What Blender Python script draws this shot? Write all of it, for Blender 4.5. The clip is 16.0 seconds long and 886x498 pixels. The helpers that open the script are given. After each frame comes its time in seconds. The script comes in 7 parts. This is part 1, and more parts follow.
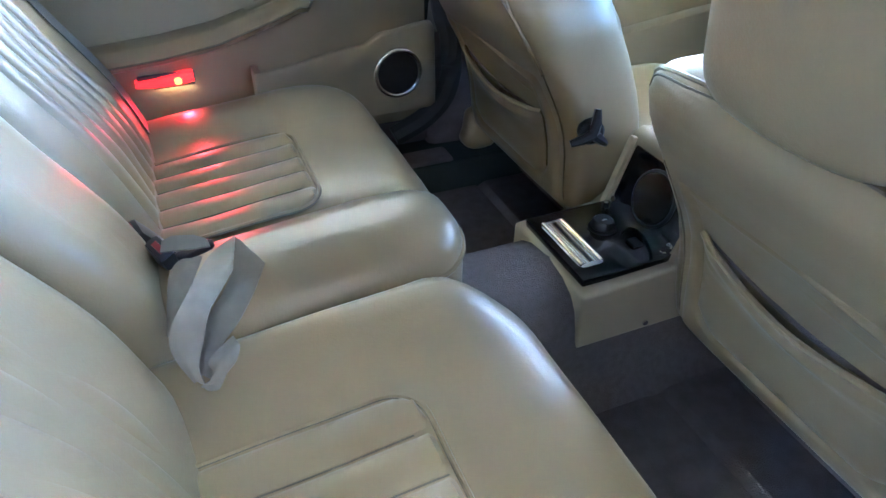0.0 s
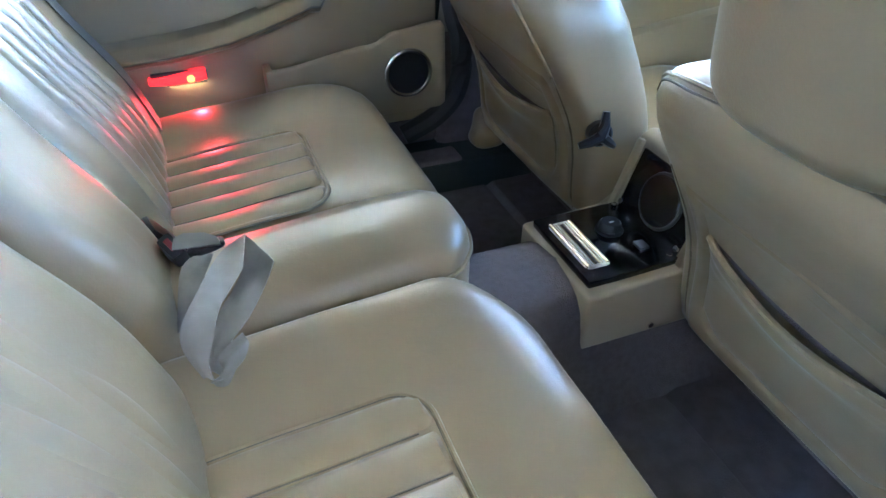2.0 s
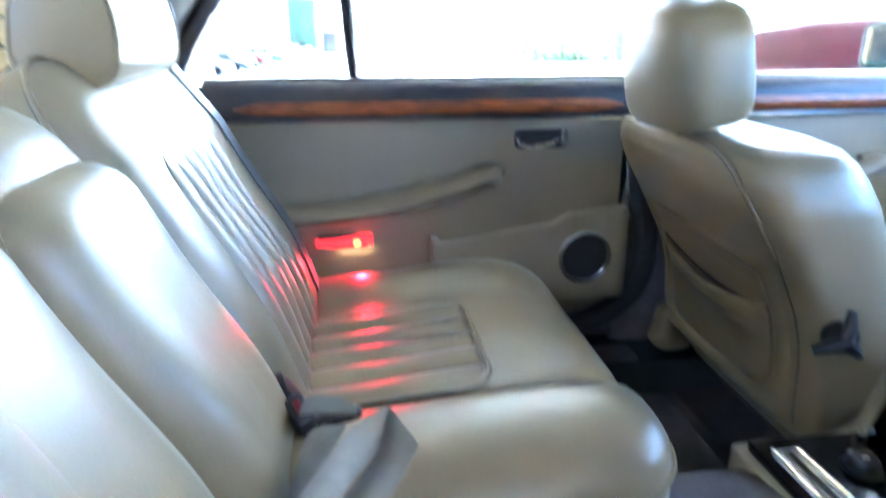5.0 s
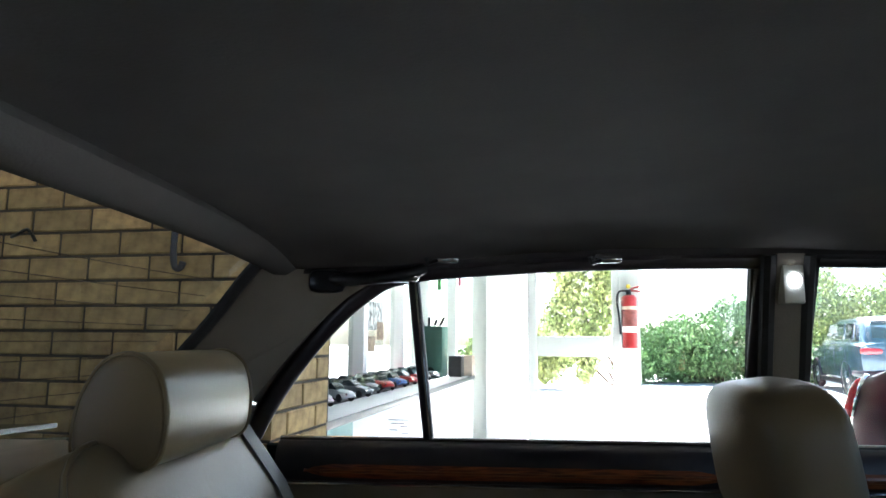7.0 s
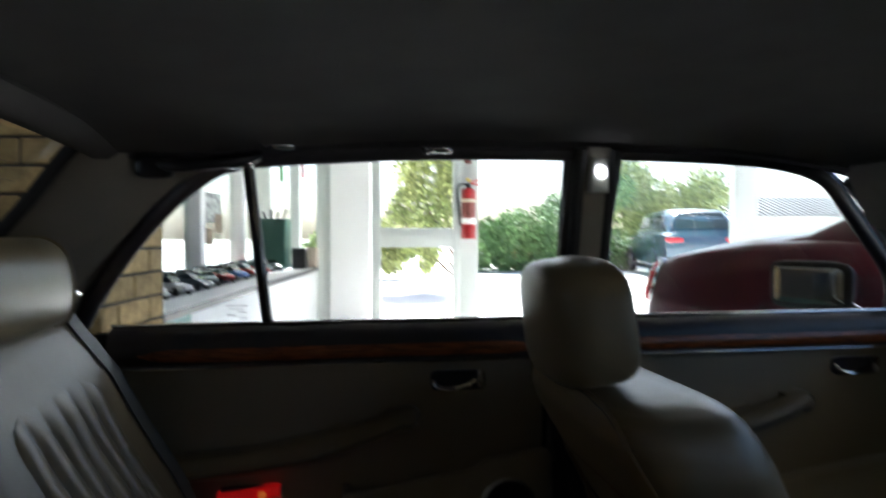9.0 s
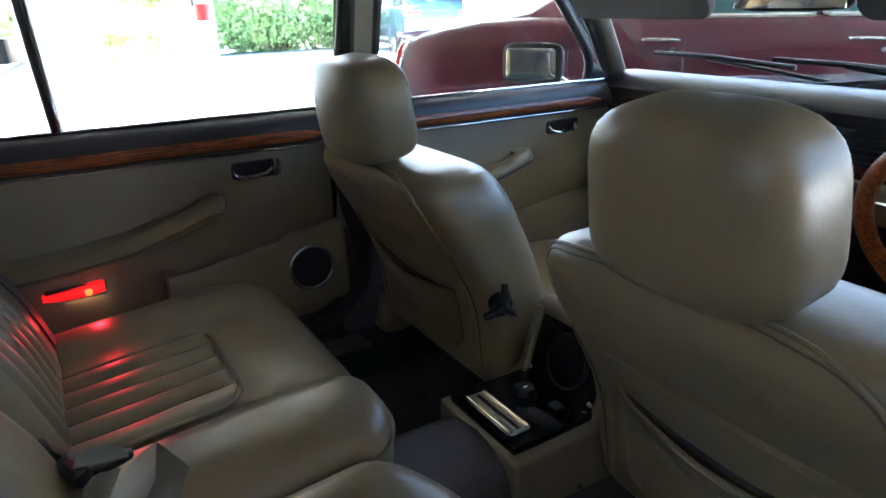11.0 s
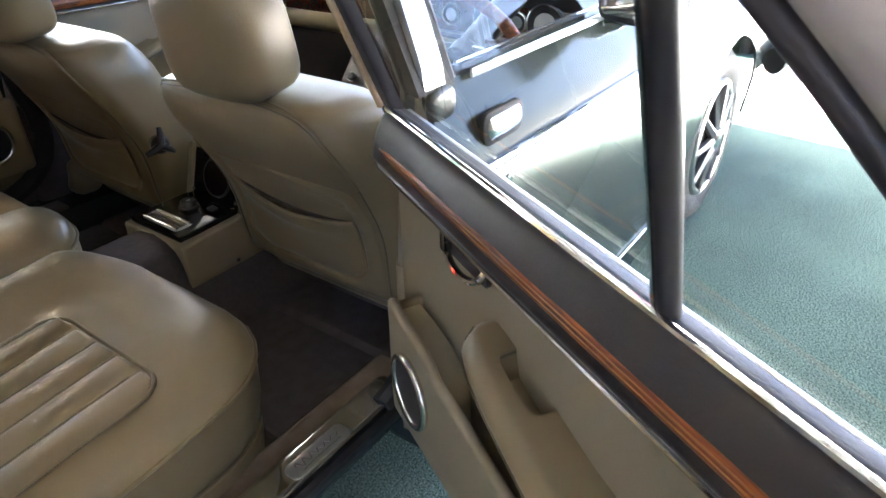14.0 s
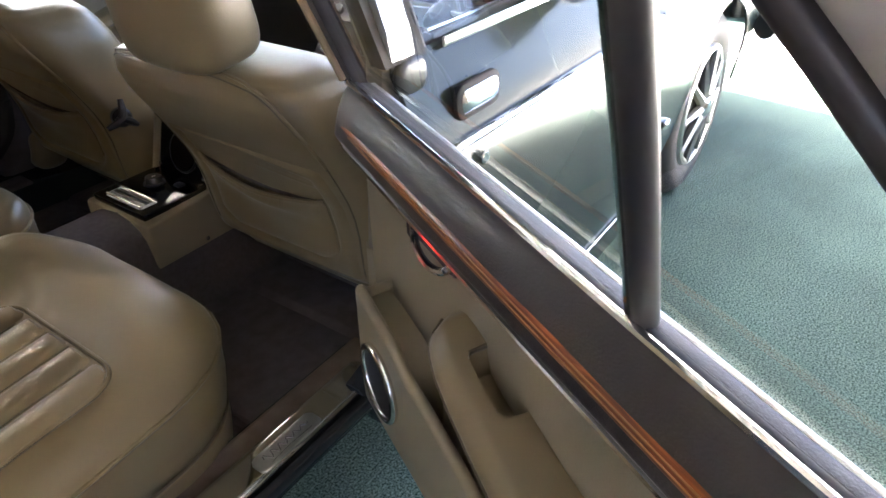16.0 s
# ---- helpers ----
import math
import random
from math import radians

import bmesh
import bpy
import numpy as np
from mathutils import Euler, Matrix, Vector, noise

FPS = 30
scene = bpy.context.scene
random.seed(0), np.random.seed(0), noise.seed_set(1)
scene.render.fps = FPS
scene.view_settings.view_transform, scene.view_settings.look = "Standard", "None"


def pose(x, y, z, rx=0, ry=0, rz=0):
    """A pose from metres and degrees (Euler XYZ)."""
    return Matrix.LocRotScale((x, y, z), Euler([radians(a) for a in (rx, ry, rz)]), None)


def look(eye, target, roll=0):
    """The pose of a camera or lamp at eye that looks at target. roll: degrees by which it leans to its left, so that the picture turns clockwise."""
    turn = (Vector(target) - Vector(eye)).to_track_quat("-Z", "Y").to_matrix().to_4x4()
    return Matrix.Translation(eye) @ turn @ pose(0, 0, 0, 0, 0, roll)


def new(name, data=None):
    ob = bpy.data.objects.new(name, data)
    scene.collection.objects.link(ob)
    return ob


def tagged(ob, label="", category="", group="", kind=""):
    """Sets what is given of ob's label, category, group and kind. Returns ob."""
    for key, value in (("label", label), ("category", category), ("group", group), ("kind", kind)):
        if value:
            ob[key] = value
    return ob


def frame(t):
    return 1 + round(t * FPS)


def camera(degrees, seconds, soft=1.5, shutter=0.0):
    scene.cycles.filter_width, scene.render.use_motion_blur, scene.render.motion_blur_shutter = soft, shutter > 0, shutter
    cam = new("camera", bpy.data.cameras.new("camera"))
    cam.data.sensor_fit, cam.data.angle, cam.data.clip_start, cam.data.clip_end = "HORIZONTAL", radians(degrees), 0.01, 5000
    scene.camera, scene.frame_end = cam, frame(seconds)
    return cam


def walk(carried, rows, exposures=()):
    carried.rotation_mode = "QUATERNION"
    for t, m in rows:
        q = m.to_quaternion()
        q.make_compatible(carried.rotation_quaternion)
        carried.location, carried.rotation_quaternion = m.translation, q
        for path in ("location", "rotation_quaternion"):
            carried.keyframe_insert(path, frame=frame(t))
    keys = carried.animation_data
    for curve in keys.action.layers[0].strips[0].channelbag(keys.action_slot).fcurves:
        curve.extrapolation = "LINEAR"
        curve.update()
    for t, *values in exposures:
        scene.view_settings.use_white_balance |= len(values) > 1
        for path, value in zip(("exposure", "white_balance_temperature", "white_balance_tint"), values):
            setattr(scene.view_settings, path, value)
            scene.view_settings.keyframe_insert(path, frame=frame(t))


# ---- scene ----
cam = camera(67.6, 16.0, shutter=0.4)
PATH = [
    (0, (-0.557, -0.734, 1.119), (0.061, 0.757, -0.062), 0.1),
    (0.5, (-0.556, -0.736, 1.118), (0.055, 0.757, -0.065), 0.2),
    (1, (-0.549, -0.74, 1.12), (0.053, 0.753, -0.066), 0.1),
    (1.5, (-0.55, -0.739, 1.128), (0.052, 0.755, -0.057), 0.1),
    (2, (-0.557, -0.739, 1.128), (0.035, 0.757, -0.06), 0.3),
    (2.5, (-0.559, -0.734, 1.129), (0.019, 0.768, -0.058), 0.1),
    (3, (-0.573, -0.716, 1.125), (-0.003, 0.797, -0.053), 0.2),
    (3.5, (-0.547, -0.702, 1.112), (0.006, 0.819, -0.064), 0.1),
    (4, (-0.536, -0.669, 1.073), (-0.002, 0.875, -0.08), 0.3),
    (4.5, (-0.539, -0.633, 1.021), (-0.113, 1.034, 0.001), 0.2),
    (4.6, (-0.534, -0.625, 0.999), (-0.152, 1.09, 0.043), -0.2),
    (5, (-0.562, -0.596, 1.01), (-0.306, 1.28, 0.366), -0.0),
    (5.2, (-0.541, -0.604, 1.015), (-0.374, 1.345, 0.596), -0.2),
    (7.3, (-0.436, -0.544, 1.099), (-0.564, 1.429, 1.402), 0.5),
    (7.5, (-0.428, -0.541, 1.096), (-0.546, 1.43, 1.417), 0.5),
    (8, (-0.433, -0.528, 1.095), (-0.539, 1.443, 1.416), 0.5),
    (8.5, (-0.438, -0.548, 1.08), (-0.464, 1.44, 1.304), 0.5),
    (9, (-0.433, -0.59, 1.083), (-0.099, 1.381, 1.037), -0.0),
    (9.5, (-0.427, -0.643, 1.08), (0.215, 1.223, 0.751), -0.6),
    (9.7, (-0.449, -0.677, 1.082), (0.27, 1.141, 0.66), -0.6),
    (11.8, (-0.606, -0.833, 1.148), (0.536, 0.61, 0.365), -1.3),
    (12, (-0.591, -0.868, 1.143), (0.62, 0.506, 0.339), -1.1),
    (12.5, (-0.617, -0.961, 1.164), (0.748, 0.208, 0.287), -1.2),
    (13, (-0.644, -1.117, 1.178), (0.746, -0.032, 0.234), -1.4),
    (13.5, (-0.668, -1.228, 1.191), (0.724, -0.19, 0.198), -1.1),
    (14, (-0.741, -1.298, 1.191), (0.651, -0.286, 0.173), -1.1),
    (14.5, (-0.765, -1.351, 1.18), (0.653, -0.393, 0.145), -0.7),
    (15, (-0.708, -1.363, 1.168), (0.712, -0.424, 0.119), -0.5),
    (15.5, (-0.674, -1.324, 1.158), (0.73, -0.382, 0.089), -0.5),
    (16, (-0.677, -1.285, 1.181), (0.688, -0.327, 0.077), -1.0),
]
EXPOSURES = [(0, 7.2, 4820, 8), (4.0, 7.2, 4800, 8), (5.2, 7.35, 4600, 8), (7.3, 3.2, 5650, 10), (8.2, 3.1, 5650, 10), (9.2, 2.65, 5750, 10), (9.7, 2.45, 5750, 10), (11.8, 6.75, 5150, 9), (12.5, 6.90, 5250, 9), (13.5, 6.1, 5900, 12), (14.5, 5.88, 6350, 19), (16, 5.78, 6450, 19)]
walk(cam, [(t, look(eye, target, roll)) for t, eye, target, roll in PATH], EXPOSURES)

# ---- light ----
world = bpy.data.worlds.new("sky")
scene.world = world
world.use_nodes = True
wn = world.node_tree.nodes
sky = wn.new("ShaderNodeTexSky")
sky.sky_type, sky.sun_disc = "NISHITA", False
sky.sun_elevation, sky.sun_rotation = radians(52), radians(17)
sky.air_density, sky.dust_density, sky.ozone_density = 0.7, 3.2, 0.3
wn["Background"].inputs[1].default_value = 0.06
world.node_tree.links.new(sky.outputs[0], wn["Background"].inputs[0])
sun = new("sun", bpy.data.lights.new("sun", "SUN"))
sun.data.energy, sun.data.angle, sun.data.color = 5.0, radians(0.6), (1.0, 0.95, 0.87)
sun.matrix_world = look((3, 10, 13.4), (0, 0, 0))
# the lit door lamp shines inboard over the seat
lamp_beam = new("door_lamp_beam", bpy.data.lights.new("door_lamp_beam", "SPOT"))
lamp_beam.data.energy, lamp_beam.data.color = 0.024, (1.0, 0.02, 0.03)
lamp_beam.data.spot_size, lamp_beam.data.spot_blend, lamp_beam.data.shadow_soft_size = radians(84), 0.7, 0.006
lamp_beam.matrix_world = look((-0.562, 0.672, 0.594), (-0.68, 0.25, 0.42))


# ---- materials ----
def material(name, color, rough=0.5, metal=0.0, vary=0.12, scale=6.0, bump=0.0, bscale=60.0, coat=0.0, color2=None, spec=0.5, rvary=0.0):
    m = bpy.data.materials.new(name)
    m.use_nodes = True
    nt = m.node_tree
    b = nt.nodes["Principled BSDF"]
    L = nt.links.new
    b.inputs["Roughness"].default_value, b.inputs["Metallic"].default_value = rough, metal
    b.inputs["Specular IOR Level"].default_value = spec
    b.inputs["Coat Weight"].default_value, b.inputs["Coat Roughness"].default_value = coat, 0.08
    tc = nt.nodes.new("ShaderNodeTexCoord")
    n1 = nt.nodes.new("ShaderNodeTexNoise")
    n1.inputs["Scale"].default_value, n1.inputs["Detail"].default_value = scale, 6.0
    L(tc.outputs["Object"], n1.inputs["Vector"])
    ramp = nt.nodes.new("ShaderNodeMix")
    ramp.data_type = "RGBA"
    c2 = color2 or tuple(max(0.0, c * (1 - 2 * vary)) for c in color)
    ramp.inputs["A"].default_value, ramp.inputs["B"].default_value = (*c2, 1), (*color, 1)
    mr = nt.nodes.new("ShaderNodeMapRange")
    mr.inputs["From Min"].default_value, mr.inputs["From Max"].default_value = 0.3, 0.65
    L(n1.outputs["Fac"], mr.inputs["Value"])
    L(mr.outputs["Result"], ramp.inputs["Factor"])
    L(ramp.outputs["Result"], b.inputs["Base Color"])
    if rvary:
        m2 = nt.nodes.new("ShaderNodeMapRange")
        m2.inputs["To Min"].default_value, m2.inputs["To Max"].default_value = rough - rvary, rough + rvary
        n3 = nt.nodes.new("ShaderNodeTexNoise")
        n3.inputs["Scale"].default_value, n3.inputs["Detail"].default_value = scale * 2.3, 8.0
        L(tc.outputs["Object"], n3.inputs["Vector"])
        L(n3.outputs["Fac"], m2.inputs["Value"])
        L(m2.outputs["Result"], b.inputs["Roughness"])
    if bump:
        n2 = nt.nodes.new("ShaderNodeTexNoise")
        n2.inputs["Scale"].default_value, n2.inputs["Detail"].default_value = bscale, 4.0
        L(tc.outputs["Object"], n2.inputs["Vector"])
        bp = nt.nodes.new("ShaderNodeBump")
        bp.inputs["Strength"].default_value, bp.inputs["Distance"].default_value = bump, 0.002
        L(n2.outputs["Fac"], bp.inputs["Height"])
        L(bp.outputs["Normal"], b.inputs["Normal"])
    return m


def glowing(name, color, strength):
    m = bpy.data.materials.new(name)
    m.use_nodes = True
    b = m.node_tree.nodes["Principled BSDF"]
    b.inputs["Base Color"].default_value = (*color, 1)
    b.inputs["Emission Color"].default_value, b.inputs["Emission Strength"].default_value = (*color, 1), strength
    b.inputs["Roughness"].default_value = 0.2
    return m


def clear_glass(name, tint):
    m = bpy.data.materials.new(name)
    m.use_nodes = True
    nt = m.node_tree
    nt.nodes.clear()
    out, mix, tr, gl, fr = (nt.nodes.new("ShaderNode" + k) for k in ("OutputMaterial", "MixShader", "BsdfTransparent", "BsdfGlossy", "LayerWeight"))
    tr.inputs[0].default_value = (*tint, 1)
    gl.inputs["Roughness"].default_value = 0.01
    fr.inputs["Blend"].default_value = 0.5
    pw, ad = nt.nodes.new("ShaderNodeMath"), nt.nodes.new("ShaderNodeMath")
    pw.operation, pw.inputs[1].default_value = "POWER", 4.0
    ad.operation, ad.inputs[1].default_value, ad.inputs[2].default_value = "MULTIPLY_ADD", 0.85, 0.05
    nt.links.new(fr.outputs["Facing"], pw.inputs[0])
    nt.links.new(pw.outputs[0], ad.inputs[0])
    nt.links.new(ad.outputs[0], mix.inputs[0])
    nt.links.new(tr.outputs[0], mix.inputs[1])
    nt.links.new(gl.outputs[0], mix.inputs[2])
    nt.links.new(mix.outputs[0], out.inputs[0])
    return m


def wood_material(name, c1, c2, stretch, rough=0.22, coat=0.8):
    m = bpy.data.materials.new(name)
    m.use_nodes = True
    nt = m.node_tree
    b = nt.nodes["Principled BSDF"]
    L = nt.links.new
    tc, mp = nt.nodes.new("ShaderNodeTexCoord"), nt.nodes.new("ShaderNodeMapping")
    mp.inputs["Scale"].default_value = stretch
    n = nt.nodes.new("ShaderNodeTexNoise")
    n.inputs["Scale"].default_value, n.inputs["Detail"].default_value, n.inputs["Distortion"].default_value = 9, 9, 1.6
    mx = nt.nodes.new("ShaderNodeMix")
    mx.data_type = "RGBA"
    mx.inputs["A"].default_value, mx.inputs["B"].default_value = (*c1, 1), (*c2, 1)
    mr = nt.nodes.new("ShaderNodeMapRange")
    mr.inputs["From Min"].default_value, mr.inputs["From Max"].default_value = 0.35, 0.65
    L(tc.outputs["Object"], mp.inputs[0])
    L(mp.outputs[0], n.inputs["Vector"])
    L(n.outputs["Fac"], mr.inputs["Value"])
    L(mr.outputs[0], mx.inputs["Factor"])
    L(mx.outputs["Result"], b.inputs["Base Color"])
    b.inputs["Roughness"].default_value, b.inputs["Coat Weight"].default_value = rough, coat
    b.inputs["Coat Roughness"].default_value = 0.06
    return m


def leaf_material(name, c1, c2):
    m = material(name, c1, 0.55, color2=c2, scale=1.2)
    nt = m.node_tree
    b = nt.nodes["Principled BSDF"]
    geo, hsv = nt.nodes.new("ShaderNodeNewGeometry"), nt.nodes.new("ShaderNodeHueSaturation")
    mr = nt.nodes.new("ShaderNodeMapRange")
    mr.inputs["To Min"].default_value, mr.inputs["To Max"].default_value = 0.45, 1.5
    nt.links.new(geo.outputs["Random Per Island"], mr.inputs["Value"])
    nt.links.new(mr.outputs[0], hsv.inputs["Value"])
    old = b.inputs["Base Color"].links[0].from_socket
    nt.links.new(old, hsv.inputs["Color"])
    nt.links.new(hsv.outputs[0], b.inputs["Base Color"])
    b.inputs["Subsurface Weight"].default_value = 0.0
    return m


def brick_material():
    m = material("yellow_brick", (0.56, 0.39, 0.165), 0.9, color2=(0.30, 0.20, 0.085), scale=22, bump=1.0, bscale=70)
    nt = m.node_tree
    b = nt.nodes["Principled BSDF"]
    info, hsv, mr = nt.nodes.new("ShaderNodeObjectInfo"), nt.nodes.new("ShaderNodeHueSaturation"), nt.nodes.new("ShaderNodeMapRange")
    mr.inputs["To Min"].default_value, mr.inputs["To Max"].default_value = 0.75, 1.2
    nt.links.new(info.outputs["Random"], mr.inputs["Value"])
    nt.links.new(mr.outputs[0], hsv.inputs["Value"])
    old = b.inputs["Base Color"].links[0].from_socket
    nt.links.new(old, hsv.inputs["Color"])
    nt.links.new(hsv.outputs[0], b.inputs["Base Color"])
    return m


def leather_material(name, c1, c2, rough):
    """Pebbled hide with fine creases, softly worn in patches."""
    m = material(name, c1, rough, color2=c2, scale=3, rvary=0.03, bump=0.10, bscale=300, spec=0.46)
    nt = m.node_tree
    b = nt.nodes["Principled BSDF"]
    tc = nt.nodes.new("ShaderNodeTexCoord")
    v = nt.nodes.new("ShaderNodeTexVoronoi")
    v.feature, v.inputs["Scale"].default_value = "DISTANCE_TO_EDGE", 170.0
    wn_, wm = nt.nodes.new("ShaderNodeTexNoise"), nt.nodes.new("ShaderNodeMix")
    wn_.inputs["Scale"].default_value = 14.0
    wm.data_type, wm.inputs["Factor"].default_value = "RGBA", 0.06
    nt.links.new(tc.outputs["Object"], wn_.inputs["Vector"])
    nt.links.new(tc.outputs["Object"], wm.inputs["A"])
    nt.links.new(wn_.outputs["Color"], wm.inputs["B"])
    nt.links.new(wm.outputs["Result"], v.inputs["Vector"])
    cut = nt.nodes.new("ShaderNodeMapRange")
    cut.inputs["From Max"].default_value = 0.12
    nt.links.new(v.outputs["Distance"], cut.inputs["Value"])
    bp = nt.nodes.new("ShaderNodeBump")
    bp.inputs["Strength"].default_value, bp.inputs["Distance"].default_value = 0.06, 0.001
    nt.links.new(cut.outputs["Result"], bp.inputs["Height"])
    old = b.inputs["Normal"].links[0].from_node
    nt.links.new(bp.outputs["Normal"], old.inputs["Normal"])
    # slack folds, a hand's width apart, in some places only
    wv, wb, where, mul = (nt.nodes.new("ShaderNode" + k) for k in ("TexNoise", "Bump", "TexNoise", "Math"))
    wv.inputs["Scale"].default_value, wv.inputs["Detail"].default_value, wv.inputs["Distortion"].default_value = 16.0, 3.0, 1.2
    where.inputs["Scale"].default_value, mul.operation = 4.0, "MULTIPLY"
    wb.inputs["Strength"].default_value, wb.inputs["Distance"].default_value = 0.16, 0.006
    for n in (wv, where):
        nt.links.new(tc.outputs["Object"], n.inputs["Vector"])
    nt.links.new(wv.outputs["Fac"], mul.inputs[0])
    nt.links.new(where.outputs["Fac"], mul.inputs[1])
    nt.links.new(mul.outputs[0], wb.inputs["Height"])
    nt.links.new(wb.outputs["Normal"], bp.inputs["Normal"])
    return m


def carpet_material(name, light, dark):
    """Cut pile: fine speckle of lit tips and dark gaps, trodden in soft patches."""
    m = material(name, light, 0.95, color2=dark, scale=210, bump=1.0, bscale=300, spec=0.1)
    nt = m.node_tree
    b = nt.nodes["Principled BSDF"]
    mr = next(n for n in nt.nodes if n.bl_idname == "ShaderNodeMapRange")
    mr.inputs["From Min"].default_value, mr.inputs["From Max"].default_value = 0.36, 0.66
    tc, n2, hsv, m2 = (nt.nodes.new("ShaderNode" + k) for k in ("TexCoord", "TexNoise", "HueSaturation", "MapRange"))
    n2.inputs["Scale"].default_value, n2.inputs["Detail"].default_value = 2.2, 5.0
    m2.inputs["From Min"].default_value, m2.inputs["From Max"].default_value = 0.3, 0.7
    m2.inputs["To Min"].default_value, m2.inputs["To Max"].default_value = 0.8, 1.2
    nt.links.new(tc.outputs["Object"], n2.inputs["Vector"])
    nt.links.new(n2.outputs["Fac"], m2.inputs["Value"])
    nt.links.new(m2.outputs[0], hsv.inputs["Value"])
    nt.links.new(b.inputs["Base Color"].links[0].from_socket, hsv.inputs["Color"])
    nt.links.new(hsv.outputs[0], b.inputs["Base Color"])
    return m


LEATHER = leather_material("beige_leather", (0.232, 0.178, 0.098), (0.216, 0.165, 0.090), 0.35)
LEATHER_DARK = material("beige_leather_seam", (0.120, 0.094, 0.058), 0.5, vary=0.08, scale=20)
VINYL = material("beige_vinyl", (0.295, 0.240, 0.152), 0.5, vary=0.05, scale=5, bump=0.25, bscale=320)
BLACK_VINYL = material("black_vinyl", (0.040, 0.034, 0.036), 0.40, vary=0.12, scale=9, bump=0.2, bscale=520)
SATIN_BLACK = material("satin_black", (0.046, 0.040, 0.043), 0.42, vary=0.06, scale=9)
ENGRAVED = material("engraved_metal", (0.22, 0.22, 0.22), 0.4, 1.0, vary=0.05)
BLACK = material("black_plastic", (0.012, 0.012, 0.014), 0.3, vary=0.1, scale=30)
GLOSS_BLACK = material("gloss_black", (0.008, 0.008, 0.01), 0.12, vary=0.1, scale=20)
RUBBER = material("rubber", (0.028, 0.027, 0.027), 0.75, vary=0.15, scale=25, bump=0.2, bscale=150)
SPOKE_GREY = material("dull_alloy", (0.20, 0.20, 0.20), 0.45, 0.6, vary=0.1, scale=20)
CHROME = material("chrome", (0.80, 0.80, 0.80), 0.08, 1.0, vary=0.02, scale=15, rvary=0.04)
STEEL = material("brushed_steel", (0.55, 0.55, 0.54), 0.28, 1.0, vary=0.05, scale=30)
SILL_CARPET = material("brown_carpet", (0.175, 0.125, 0.090), 0.9, vary=0.15, scale=30, bump=0.8, bscale=400, spec=0.1)
SPEAKER_MESH = material("speaker_mesh", (0.022, 0.022, 0.025), 0.5, 0.3, vary=0.05, scale=40, bump=0.6, bscale=600)
# floor carpet, and also the painted shade inside the seat pocket mouths
CARPET_AND_SHADE = material("charcoal_carpet_and_shade", (0.120, 0.104, 0.100), 0.95, vary=0.12, scale=35, bump=1.0, bscale=420, spec=0.1)
TUNNEL_CARPET = material("grey_carpet", (0.125, 0.108, 0.102), 0.95, vary=0.10, scale=90, bump=1.0, bscale=380, spec=0.1)
HEADLINER = material("headliner", (0.120, 0.112, 0.106), 0.9, vary=0.08, scale=8, bump=0.3, bscale=300, spec=0.15)
TRIM_CLOTH = material("pillar_trim", (0.22, 0.195, 0.155), 0.75, vary=0.06, scale=9, bump=0.3, bscale=260)
TAN_PIPING = material("tan_piping", (0.46, 0.33, 0.20), 0.55, vary=0.06, scale=20)
TONGUE = material("dull_tongue_metal", (0.22, 0.215, 0.195), 0.4, 0.6, vary=0.1, scale=30)
FRAME_GREY = material("grey_frame_trim", (0.34, 0.305, 0.29), 0.5, vary=0.05, scale=9, bump=0.2, bscale=260)
WOOD = wood_material("walnut_veneer", (0.085, 0.019, 0.006), (0.37, 0.10, 0.021), (1.6, 14, 14), 0.34, 0.25)
BURL = wood_material("burr_walnut", (0.050, 0.012, 0.008), (0.125, 0.034, 0.016), (4, 4, 4))
PLUM = wood_material("dark_plum_veneer", (0.016, 0.004, 0.006), (0.034, 0.009, 0.012), (3, 3, 3), 0.4, 0.3)
GOLD = material("brass_inlay", (0.30, 0.115, 0.03), 0.35, vary=0.05)
WEB = material("belt_webbing", (0.185, 0.165, 0.132), 0.45, vary=0.12, scale=30, bump=0.12, bscale=700)
WEB_DARK = material("dark_webbing", (0.085, 0.085, 0.078), 0.5, vary=0.1, scale=20, bump=0.2, bscale=300)
GLASS = clear_glass("window_glass", (0.95, 0.98, 0.965))
# tint added to cut the daylight that reaches the rear backrests
SCREEN_GLASS = clear_glass("dimming_windscreen_glass", (0.74, 0.80, 0.77))
PAINT = material("pewter_green_paint", (0.036, 0.046, 0.043), 0.20, 0.0, vary=0.03, scale=3, coat=0.12, spec=0.20)
MAROON = material("maroon_paint", (0.058, 0.005, 0.012), 0.32, 0.0, vary=0.10, scale=2, coat=0.30, spec=0.3)
BLUE_PAINT = material("blue_grey_paint", (0.04, 0.085, 0.13), 0.25, 0.4, vary=0.03, scale=2, coat=1.0)
PALE_PAINT = material("pale_paint", (0.45, 0.55, 0.58), 0.3, 0.3, vary=0.03, scale=2, coat=1.0)
TINTED = material("tinted_glass", (0.02, 0.03, 0.035), 0.06, vary=0.02)
RED_LENS = glowing("red_lens_lit", (1.0, 0.012, 0.010), 0.025)
BULB = glowing("lamp_bulb", (1.0, 0.20, 0.03), 0.05)
WARM_LENS = glowing("warm_lens_lit", (1.0, 0.60, 0.24), 0.4)
WHITE_LAMP = glowing("courtesy_lamp", (1.0, 0.98, 0.95), 1.2)
TAIL_RED = material("red_tail_lens", (0.5, 0.01, 0.015), 0.12, vary=0.05, coat=1.0)
GREEN_CARPET = carpet_material("green_carpet", (0.200, 0.272, 0.224), (0.008, 0.030, 0.019))
CONCRETE = material("concrete", (0.70, 0.68, 0.65), 0.85, vary=0.08, scale=3, bump=0.3, bscale=50)
